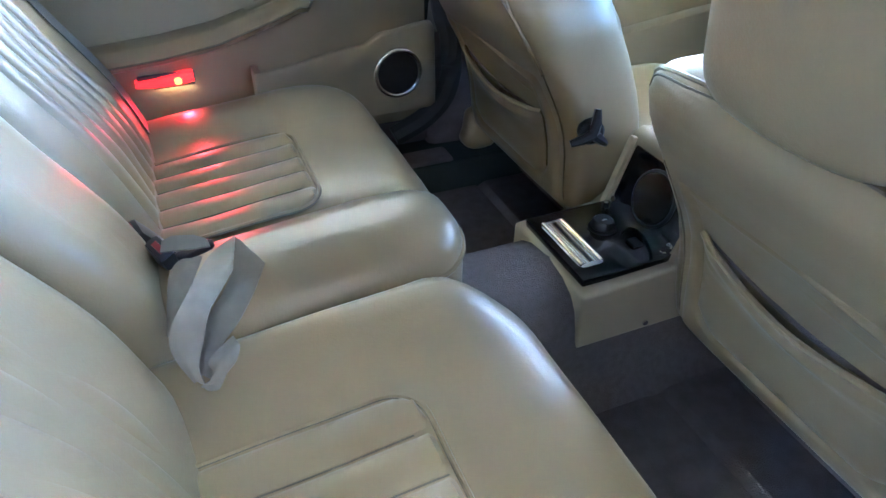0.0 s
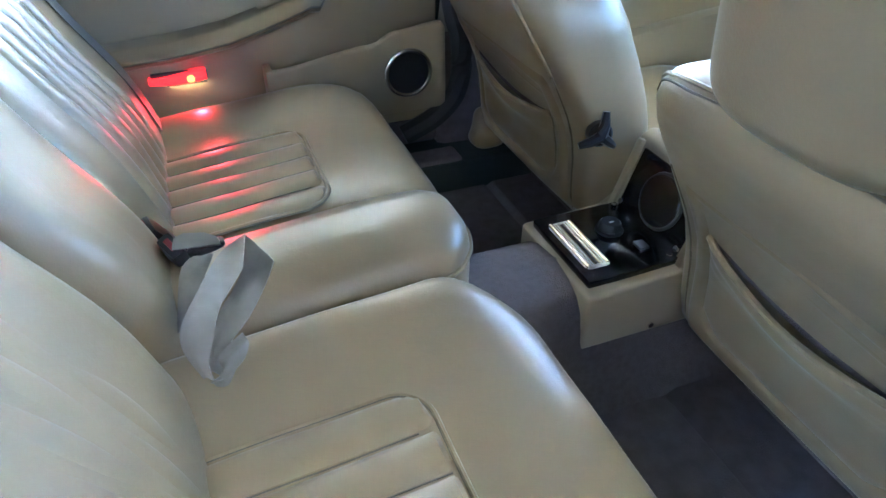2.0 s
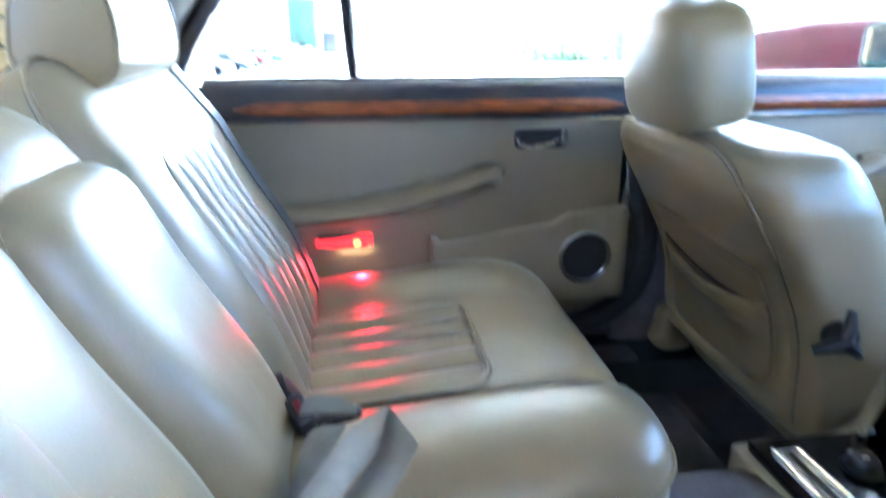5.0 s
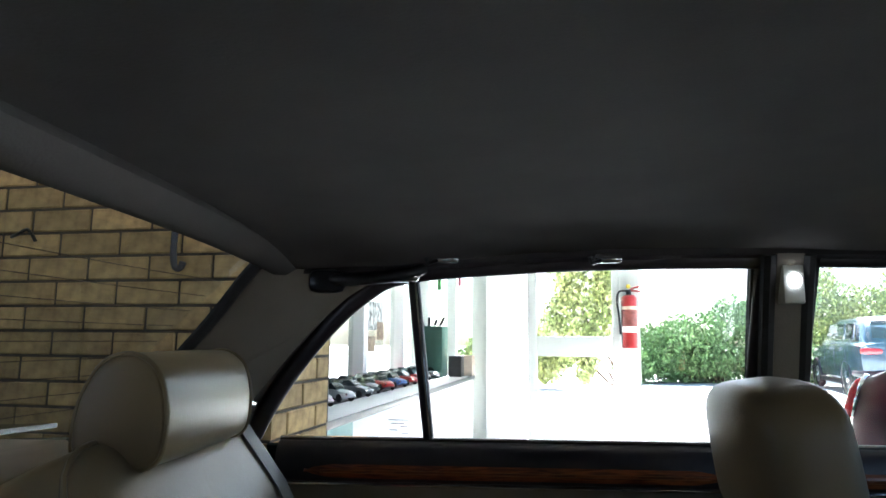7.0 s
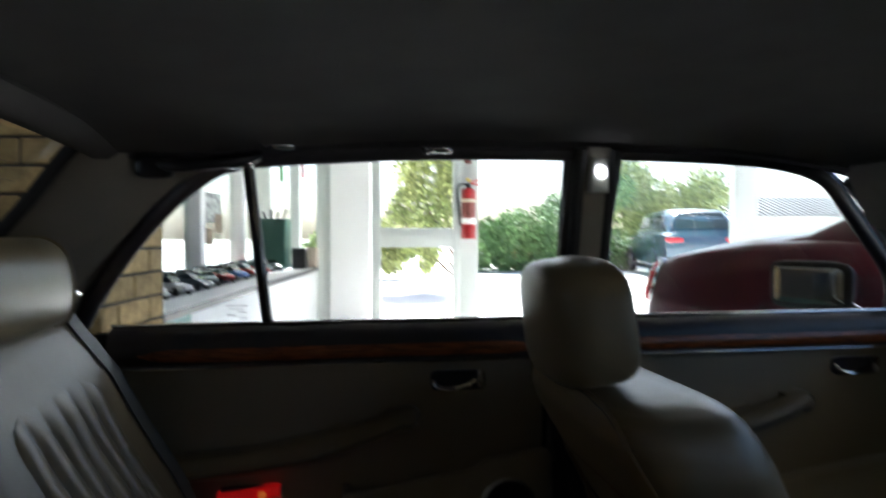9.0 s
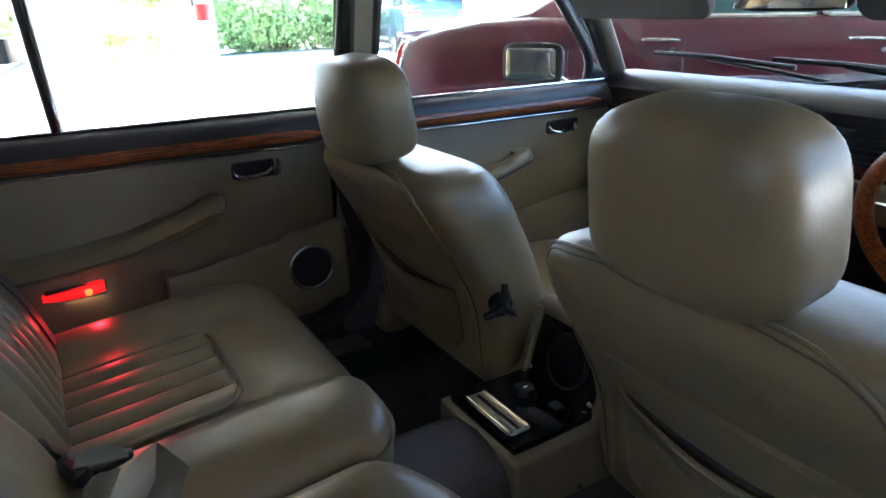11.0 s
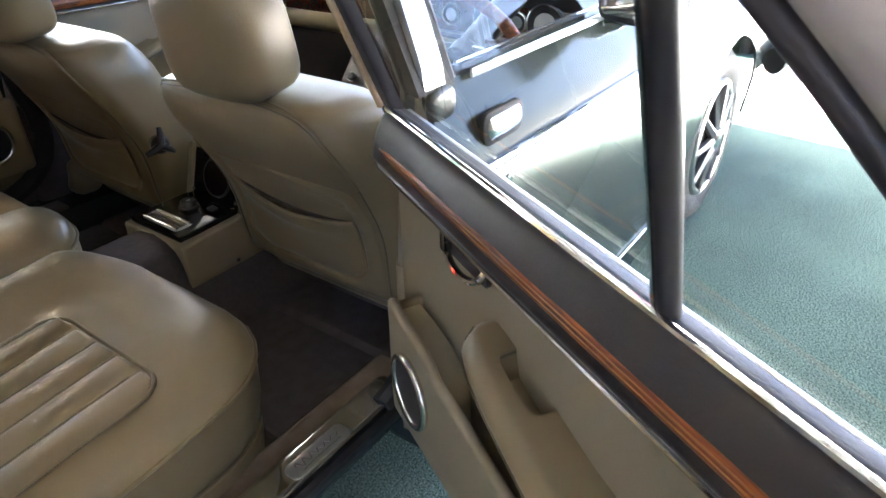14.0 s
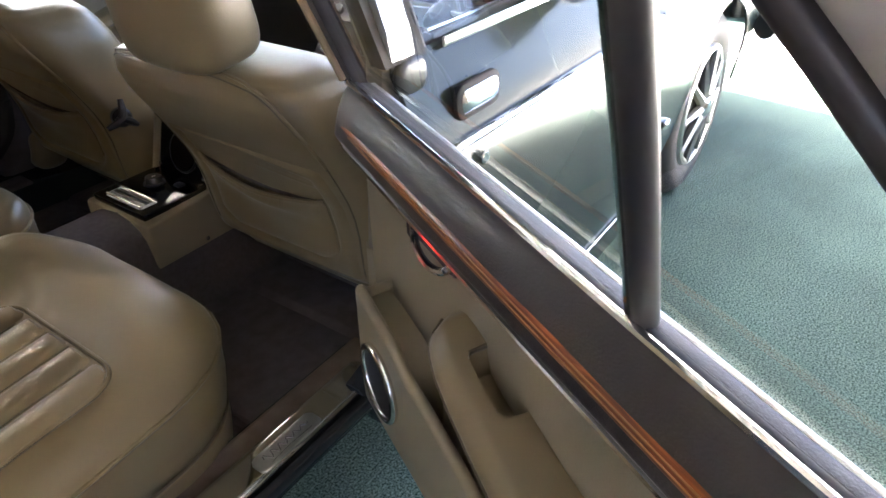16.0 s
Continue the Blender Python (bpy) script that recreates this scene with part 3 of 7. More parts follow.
def strap(a, b, name="webbing"):
    """Flat webbing between its two edges."""
    a, b = smooth_line(a, 12), smooth_line(b, 12)
    n = len(a) - 1
    def fn(u, v):
        k = min(round(u * n), n)
        p = a[k].lerp(b[k], v)
        return p + Vector((0, 0, 0.0022 * math.sin(v * math.pi) + 0.0012 * math.sin(9 * v + 11 * u)))
    return part(name, sheet(fn, n, 6, 0.0018), WEB, lap_belt)


strap([(-0.538, -0.005, 0.640), (-0.550, -0.048, 0.622), (-0.567, -0.076, 0.614), (-0.584, -0.102, 0.610), (-0.603, -0.144, 0.602), (-0.611, -0.178, 0.590)],
      [(-0.513, -0.063, 0.632), (-0.533, -0.087, 0.612), (-0.558, -0.128, 0.606), (-0.580, -0.151, 0.600), (-0.594, -0.166, 0.594), (-0.596, -0.185, 0.584)])
strap([(-0.538, -0.006, 0.642), (-0.573, -0.027, 0.634), (-0.604, -0.090, 0.636), (-0.626, -0.144, 0.634), (-0.630, -0.168, 0.618), (-0.616, -0.188, 0.590)],
      [(-0.550, -0.066, 0.634), (-0.576, -0.108, 0.632), (-0.585, -0.129, 0.632), (-0.597, -0.164, 0.624), (-0.607, -0.182, 0.606), (-0.606, -0.192, 0.586)])
strap([(-0.567, -0.148, 0.606), (-0.596, -0.175, 0.604), (-0.595, -0.186, 0.598), (-0.600, -0.192, 0.590), (-0.610, -0.190, 0.586)],
      [(-0.562, -0.166, 0.604), (-0.569, -0.183, 0.602), (-0.581, -0.192, 0.594), (-0.593, -0.198, 0.582), (-0.605, -0.194, 0.578)])
strap([(-0.609, -0.014, 0.628), (-0.624, -0.026, 0.618), (-0.632, -0.062, 0.602), (-0.640, -0.085, 0.575)],
      [(-0.581, -0.013, 0.626), (-0.600, -0.045, 0.612), (-0.612, -0.072, 0.600), (-0.622, -0.092, 0.575)])
tongue = part("tongue", prism([(-0.030, -0.006), (-0.028, 0.010), (-0.016, 0.016), (0.010, 0.014), (0.026, 0.006), (0.030, -0.006)], "y", -0.0015, 0.0015, 0.001), TONGUE, lap_belt, "dull steel belt tongue plate")
tongue.matrix_local = pose(-0.598, 0.004, 0.636, -62, 0, -10)
part("tongue_cover", pillow((0.024, 0.009, 0.005), 5, 4, lambda p: pose(-0.588, 0.008, 0.624, 0, -8, 8) @ p), BLACK, lap_belt, "black plastic tongue cover")
for eye, turn, label in (((-0.648, 0.112, 0.586), (10, -30, 10), "black plastic belt buckle standing in the seat crease"), ((-0.628, 0.044, 0.600), (30, -20, 24), "black plastic belt buckle with a red release button")):
    bk = thing("belt_buckle", label, "belt buckle", "buckles in the rear seat crease")
    M = pose(*eye, *turn)
    part("body", pillow((0.011, 0.019, 0.036), 6, 3, lambda p: M @ p), BLACK, bk)
    part("button", box(-0.004, 0.004, -0.009, 0.009, 0.032, 0.0372, 0.001), material("release_red", (0.22, 0.015, 0.02), 0.4), bk, "small red release button").matrix_local = M
    part("stalk", tube([M @ Vector((0, 0, -0.03)), M @ Vector((-0.01, 0, -0.09))], 0.012, 8), BLACK, bk)


# ---- front seats ----
SEAT_ROWS = [(0.405, 0.100, 0.195, 0.205), (0.415, 0.082, 0.205, 0.222), (0.432, 0.068, 0.215, 0.234), (0.47, 0.061, 0.226, 0.243), (0.55, 0.052, 0.238, 0.250), (0.60, 0.040, 0.228, 0.254), (0.64, 0.022, 0.215, 0.256),
             (0.68, 0.000, 0.199, 0.257), (0.72, -0.024, 0.182, 0.256), (0.75, -0.044, 0.168, 0.255), (0.78, -0.062, 0.156, 0.253), (0.812, -0.0765, 0.138, 0.245), (0.834, -0.078, 0.122, 0.235), (0.848, -0.074, 0.106, 0.221), (0.858, -0.058, 0.080, 0.192), (0.863, -0.030, 0.05, 0.13)]


def square(z):
    """How boxy the back's rear edges are: crisp low down, round at the shoulder."""
    return 0.27 + 0.17 * ease(0.66, 0.83, z)


def rear_face(z, y=0.0):
    """x of the seat back's rear face, round to its sides."""
    z = min(max(z, SEAT_ROWS[0][0]), SEAT_ROWS[-1][0])
    for a, b in zip(SEAT_ROWS, SEAT_ROWS[1:]):
        if z <= b[0]:
            f = (z - a[0]) / (b[0] - a[0])
            xr, xf, hw = (a[k] + f * (b[k] - a[k]) for k in (1, 2, 3))
            q = min(0.999, abs(y) / hw) ** (1 / 0.42)
            return (xr + xf) / 2 - (xf - xr) / 2 * math.sqrt(1 - q * q) ** square(z)
    return SEAT_ROWS[-1][1]


def seat_ring(z, xr, xf, hw, n=64):
    pts = []
    for k in range(n):
        a = k * math.tau / n
        c, s = math.cos(a), math.sin(a)
        ex = square(z) if c < 0 else 0.75
        pts.append(Vector(((xr + xf) / 2 + (xf - xr) / 2 * math.copysign(abs(c) ** ex, c), hw * math.copysign(abs(s) ** 0.42, s), z)))
    return pts


def front_seat(y, label):
    ob = thing("front_seat", label, "car seat", "front seats", m=pose(0, y, 0))
    rows = []
    for a, b in zip(SEAT_ROWS, SEAT_ROWS[1:]):
        for k in range(3):
            rows.append([p + (q - p) * k / 3 for p, q in zip(a, b)])
    back = part("backrest", loft([seat_ring(*r) for r in rows + [SEAT_ROWS[-1]]]), LEATHER, ob)
    # piping over the shoulder and down one rear edge, where a sewn seam takes over
    arch = smooth_line([(0.236, 0.820, 0), (0.222, 0.838, 0), (0.19, 0.850, 0), (0.107, 0.8565, 0), (0.017, 0.8575, 0), (-0.10, 0.855, 0), (-0.160, 0.846, 0), (-0.196, 0.823, 0), (-0.214, 0.785, 0), (-0.221, 0.75, 0), (-0.222, 0.712, 0)], 6)
    part("piping", tube([(rear_face(p.y, p.x) - 0.0015, p.x, p.y) for p in arch], 0.0032, 6), LEATHER, back)
    part("stitch_line", tube([(rear_face(p.y - 0.006, p.x * 0.985) - 0.0002, p.x * 0.985, p.y - 0.006) for p in arch], 0.0016, 5), LEATHER_DARK, back)
    for s in (-1, 1):
        line = [(s * (0.222 - 0.016 * t), 0.712 - 0.285 * t) for t in (0, 0.15, 0.3, 0.45, 0.6, 0.75, 0.9, 1.0)]
        part("seam", tube([(rear_face(z, q) - 0.0002, q, z) for q, z in line], 0.0017, 5), LEATHER_DARK, back)
    # rear panel: a raised border round a sunken field
    def field(q, z):
        """1 inside the rounded field, 0 outside."""
        dx, dz = abs(q) - (0.166 - 0.055), (0.462 + 0.055) - z
        d = math.hypot(max(dx, 0), max(dz, 0)) + min(max(dx, dz), 0) - 0.055
        return 1 - ease(-0.006, 0.008, max(d, z - (0.688 - 0.10 * max(0.0, -q) * 1.2)))
    def panel(u, v):
        z, q = 0.425 + 0.285 * v, (2 * u - 1) * 0.206
        rimmed = ease(0, 0.05, min(u, 1 - u)) * ease(0, 0.05, v) * ease(0, 0.10, 1 - v)
        crease = 0.0022 * math.exp(-((z - 0.664 - 0.012 * math.sin(9 * q)) / 0.006) ** 2) + 0.0016 * math.exp(-((z - 0.646 - 0.010 * math.sin(7 * q + 1)) / 0.005) ** 2)
        return Vector((rear_face(z, q) + 0.003 - 0.0095 * rimmed + 0.0085 * field(q, z) * rimmed - crease * field(q, z), q, z))
    part("back_panel", sheet(panel, 72, 60), LEATHER, ob, "leather rear panel with a raised border")
    def mouth(u):
        return 0.612 + 0.016 * (1 - u) - 0.026 * math.sin(math.pi * u)
    def pocket(u, v):
        q = (1 - 2 * u) * 0.161
        low = 0.468 + 0.030 * max(0.0, abs(2 * u - 1) - 0.72) ** 1.5 / 0.28 ** 1.5
        z = low + (mouth(u) - low) * v
        bow = math.sin(math.pi * u) ** 0.6
        edge = min(1.0, u * 16, (1 - u) * 16, v * 9) ** 0.6
        sway = 0.0026 * math.sin(7 * u + 5 * v) * v + 0.0035 * math.exp(-((v - 0.87) / 0.06) ** 2) + 0.0016 * math.exp(-((v - 0.72 - 0.1 * math.sin(3 * u)) / 0.05) ** 2)
        return Vector((rear_face(z, q) - 0.0015 - (0.004 + 0.017 * v * v * bow + sway) * edge, q, z))
    pk = part("map_pocket", sheet(pocket, 44, 30, 0.003), LEATHER, ob, "gathered leather map pocket")
    part("pocket_welt", tube([pocket(i / 30, 1.0) + Vector((-0.0005, 0, 0.001)) for i in range(31)], 0.0052, 8), LEATHER, pk)
    part("stitch_line", tube([pocket(i / 30, 0.925) + Vector((-0.0004, 0, 0)) for i in range(1, 30)], 0.0012, 5), LEATHER_DARK, pk)
    # dark sheet behind the welt paints the shade of the open pocket
    part("pocket_mouth_shade", sheet(lambda u, v: Vector((rear_face(mouth(u), (1 - 2 * u) * 0.158) - 0.001, (1 - 2 * u) * 0.158, mouth(u) - 0.004 + (0.006 + 0.012 * math.sin(math.pi * u)) * v)), 30, 3), CARPET_AND_SHADE, pk, "dark sheet for the shade in the open pocket mouth")
    # cushion, base and fittings
    part("cushion", padded(0.14, 0.66, -0.25, 0.25, (0.10, 0.03, 0.03, 0.10), [(0.02, 0.33), (0.0, 0.36), (-0.002, 0.44), (0.008, 0.475), (0.03, 0.495), (0.07, 0.503)], EYE4), LEATHER, ob)
    part("base_skirt", pillow((0.16, 0.212, 0.045), 6, 5, lambda p: p + Vector((0.32, 0, 0.345))), CARPET_AND_SHADE, ob, "charcoal carpeted seat base")
    for s in (1, -1):
        part("runner", box(0.22, 0.62, s * 0.19 - 0.015, s * 0.19 + 0.015, 0.25, 0.31, 0.003), BLACK, ob)
    if y < 0:
        part("bolt_cap", disc((0.082, -0.236, 0.437), (0, -1, 0), 0.011, 0.012, 16, 0.003), BLACK, ob)
    # headrest with its posts
    def head(p):
        q = Vector(p)
        q.x += 0.014 * (abs(p.y) / 0.113) ** 2 + 0.004
        q.z -= 0.014 * (abs(p.y) / 0.110) ** 3 * max(0.0, p.z / 0.086)
        q.y *= 1.0 + 0.09 * (0.5 - p.z / 0.18)
        return pose(-0.073, -0.002, 0.952, 0, -8, 0) @ q
    hr = part("headrest", pillow((0.061, 0.113, 0.094), 4.6, 14, head), LEATHER, ob)
    for s in (-1, 1):
        ring = []
        for k in range(32):
            a = k * math.tau / 32
            ring.append(head(Vector((0.049 * math.copysign(abs(math.cos(a)) ** 0.55, math.cos(a)), s * 0.0965, 0.072 * math.copysign(abs(math.sin(a)) ** 0.5, math.sin(a))))))
        part("stitch_line", tube(ring, 0.0011, 5, True, up=(0, 1, 0)), LEATHER, hr)
    for s in (-1, 1):
        part("headrest_post", disc((-0.042, s * 0.05, 0.84), (0, 0, 1), 0.006, 0.08, 12), CHROME, ob, "chrome headrest post")
    part("stitched_gap", box(-0.076, -0.03, 0.014, 0.026, 0.852, 0.866, 0.003), LEATHER_DARK, ob)
    return ob


left_seat = front_seat(0.388, "beige leather front passenger seat with map pocket and black recline knob")
front_seat(-0.372, "beige leather driver's seat with gathered map pocket and tall headrest")
part("seat_valance", pillow((0.045, 0.030, 0.055), 3.0, 10, lambda p: Vector((0.085 + p.x + 0.006 * math.sin(60 * p.z), 0.196 + p.y + 0.004 * math.sin(90 * p.z + 30 * p.x), 0.415 + p.z))), LEATHER, left_seat, "gathered leather at the foot of the backrest")
# recline knob on the inboard side of the passenger seat
knob = part("recline_knob", disc((0.075, -0.252, 0.612), (-0.25, -1, 0.1), 0.022, 0.024, 20, 0.004), BLACK, left_seat, "black three-armed recline knob")
for k in range(3):
    a = radians(80 + 120 * k)
    c = Vector((0.069, -0.276, 0.614))
    d = Vector((math.cos(a), 0, math.sin(a)))
    part("knob_arm", tube([c, c + d * 0.022, c + d * 0.042 + Vector((0, 0.006, 0))], [0.011, 0.009, 0.006], 8), BLACK, knob)
part("side_cover", prism([(0.07, 0.40), (0.24, 0.40), (0.245, 0.47), (0.20, 0.49), (0.15, 0.475), (0.10, 0.44)], "y", -0.252, -0.240, 0.004), VINYL, left_seat)
part("screw", disc((0.21, -0.2525, 0.468), (0, -1, 0), 0.004, 0.002, 10), BLACK, left_seat)

# ---- centre console, tunnel ----
console = thing("centre_console", "beige console with black rear plate, chrome ashtray and switches", "car console")
part("body", prism([(-0.072, 0.362), (0.62, 0.362), (0.62, 0.50), (0.17, 0.615), (0.15, 0.605), (0.105, 0.478), (-0.070, 0.470)], "y", -0.113, 0.113, 0.008, 3), VINYL, console)
part("rear_plate", prism([(-0.060, -0.092), (-0.060, 0.092), (0.108, 0.092), (0.108, -0.092)], "z", 0.472, 0.487, 0.004), GLOSS_BLACK, console, "gloss black switch plate")
up_plate = pose(0.112, 0, 0.482, 0, 18, 0)
def put(bm, m):
    bm.transform(m)
    return bm
part("upright_plate", put(box(-0.006, 0.006, -0.085, 0.085, 0.0, 0.115, 0.004), up_plate), GLOSS_BLACK, console)
part("vent_ring", put(hoop((-0.008, -0.005, 0.058), (1, 0, 0), 0.046, 0.0035), up_plate), BLACK, console)
part("vent_disc", put(disc((-0.007, -0.005, 0.058), (-1, 0, 0), 0.044, 0.006, 28, 0.002), up_plate), GLOSS_BLACK, console)
for q in (-0.078, 0.078):
    part("plate_screw", put(disc((-0.006, q, 0.012), (-1, 0, 0), 0.006, 0.004, 14, 0.001), up_plate), CHROME, console, "chrome dome screw")
for s in (-1, 1):
    part("upright_edge", put(box(-0.012, 0.02, s * 0.098 - 0.007, s * 0.098 + 0.007, -0.01, 0.125, 0.005), up_plate), VINYL, console)
ash = part("ashtray", padded(-0.048, -0.002, -0.066, 0.066, (0.005,) * 4, [(0, 0.486), (0, 0.4880), (0.002, 0.4890)], EYE4), STEEL, console, "chrome lidded ashtray with ribbed bars")
for x, r in ((-0.0425, 0.0040), (-0.0075, 0.0036)):
    part("lid_bar", tube([(x, -0.062, 0.4895), (x, 0.062, 0.4895)], r, 12), CHROME, ash, "polished chrome bar")
for x in (-0.0345, -0.029, -0.0205, -0.015):
    part("lid_rib", tube([(x, -0.060, 0.4888), (x, 0.060, 0.4888)], 0.0016, 8), CHROME, ash)
part("finger_slot", box(-0.0285, -0.0205, -0.058, 0.058, 0.4888, 0.4900, 0.0004), BLACK, ash, "dark slot between the bars")
part("selector_base", disc((0.046, 0.018, 0.486), (0, 0, 1), 0.024, 0.004, 28, 0.001), BLACK, console)
sel = part("selector_knob", disc((0.046, 0.018, 0.489), (0, 0, 1), 0.020, 0.016, 24, 0.003, 0.018), BLACK, console, "round black selector knob")
part("pointer", box(0.040, 0.058, 0.000, 0.006, 0.490, 0.505, 0.002), BLACK, sel)
part("pointer_mark", box(0.041, 0.050, 0.013, 0.016, 0.5052, 0.5058, 0.0002), WHITE_PAINT, sel)
part("rocker", box(0.060, 0.078, -0.052, -0.030, 0.486, 0.492, 0.002), BLACK, console)
for q in (-0.080, 0.080):
    part("plate_screw", disc((0.096, q, 0.487), (0, 0, 1), 0.005, 0.004, 14, 0.001), CHROME, console)
part("armrest_lid", padded(0.165, 0.50, -0.088, 0.088, (0.02,) * 4, [(0, 0.585), (-0.002, 0.60), (0.004, 0.622), (0.02, 0.632), (0.05, 0.636)], EYE4), LEATHER, console, "padded leather armrest lid")
part("side_screw", disc((0.060, -0.1135, 0.378), (0, -1, 0), 0.005, 0.003, 12), CHROME, console)

# ---- car body: floor, pillars, roof, wings ----
car = thing("saloon_car", "pewter-green saloon car with its rear door standing open on green carpet", "car")
part("floor_carpet", box(-0.75, 1.25, -0.64, 0.64, 0.225, 0.25, 0.004), CARPET_AND_SHADE, car, "charcoal cut-pile floor carpet")
tun = [(-0.165, 0.25), (-0.135, 0.285), (-0.120, 0.33), (-0.1115, 0.368), (-0.106, 0.40), (-0.097, 0.430), (-0.080, 0.452), (-0.05, 0.466), (0, 0.470)]
tun += [(-a, b) for a, b in tun[-2::-1]]
part("tunnel_carpet", prism(tun, "x", -0.60, 1.2, 0.0), TUNNEL_CARPET, car, "worn grey carpet over the transmission tunnel")
for y0, y1 in ((-0.60, -0.165), (0.165, 0.60)):
    part("floor_mat", padded(-0.20, 0.08, y0, y1, (0.03,) * 4, [(0, 0.25), (0, 0.254), (0.003, 0.257)], EYE4), CARPET_AND_SHADE, car, "dark carpet overmat")
    part("toe_carpet", prism([(0.08, 0.25), (0.62, 0.25), (0.62, 0.262), (0.10, 0.262)], "y", y0, y1, 0.003), CARPET_AND_SHADE, car)
for s in (-1, 1):
    def sy(a, b):
        return (a, b) if s > 0 else (-b, -a)
    part("sill_trim", box(-0.60, 0.02, *sy(0.585, 0.655), 0.24, 0.345, 0.012, 3), SILL_CARPET if s < 0 else CARPET_AND_SHADE, car)
    tuck = [(0.58, 0.335), (0.716, 0.335), (0.718, 0.318), (0.706, 0.300), (0.655, 0.235), (0.59, 0.17), (0.55, 0.14), (0.50, 0.14), (0.50, 0.22), (0.58, 0.24)]
    part("sill", prism([(s * a, b) for a, b in tuck], "x", -0.85, 0.0 if s < 0 else 1.2, 0.0), PAINT, car)
    if s < 0:
        part("sill", box(0.002, 1.2, -0.735, -0.60, 0.14, 0.335, 0.02, 3), PAINT, car)
for y0, y1 in ((-0.62, -0.16), (0.16, 0.62)):
    part("seat_back_roll", put(box(-0.05, 0.03, y0, y1, 0.2, 0.90, 0.03, 5), pose(-0.86, 0, 0, 0, 0, 0)), LEATHER, car, "leather-covered top of the rear seat back")
part("parcel_shelf", box(-1.42, -0.945, -0.62, 0.62, 0.885, 0.915, 0.012), TRIM_CLOTH, car, "cloth-covered parcel shelf")

ROOF_EDGE = [(-0.93, 1.195), (-0.80, 1.212), (-0.59, 1.222), (-0.40, 1.236), (-0.20, 1.243), (0.02, 1.246), (0.30, 1.243), (0.50, 1.225), (0.66, 1.195)]
def roof_z(x):
    for a, b in zip(ROOF_EDGE, ROOF_EDGE[1:]):
        if x <= b[0]:
            return a[1] + (b[1] - a[1]) * max(0.0, (x - a[0]) / (b[0] - a[0]))
    return ROOF_EDGE[-1][1]
def roof(lift, half, back=-0.80, front=0.64):
    def fn(u, v):
        x = back + (front - back) * u
        t = 2 * v - 1
        bulge = 1 - abs(t) ** 2.6
        return Vector((x - 0.05 * (1 - t * t) * (1 - 2 * u) * 0.0, t * (half - 0.03 * max(0, u - 0.6)), roof_z(x) + lift + 0.045 * bulge + 0.002 * math.sin(8 * x) * math.sin(5 * t)))
    return fn
part("headliner", sheet(roof(0.004, 0.585), 30, 24, 0.006), HEADLINER, car, "dark grey cloth headlining")
part("roof_panel", sheet(roof(0.034, 0.635, -0.86, 0.70), 24, 20, 0.01), PAINT, car)
band = [Vector((-0.80 - 0.008 * (1 - (k / 10 - 1) ** 2), (k / 10 - 1) * 0.62, roof_z(-0.8) + 0.022 * (1 - abs(k / 10 - 1) ** 2.6) + 0.012)) for k in range(21)]
part("rear_header", tube(band, 0.034, 10, flat=0.75), HEADLINER, car)
fband = [Vector((0.665, (k / 10 - 1) * 0.60, 1.19 + 0.03 * (1 - (k / 10 - 1) ** 2))) for k in range(21)]
part("front_header", tube(fband, 0.032, 10, flat=0.8), HEADLINER, car)


def lean(z):
    return 0.718 - (min(z, 1.24) - 0.907) * 0.40


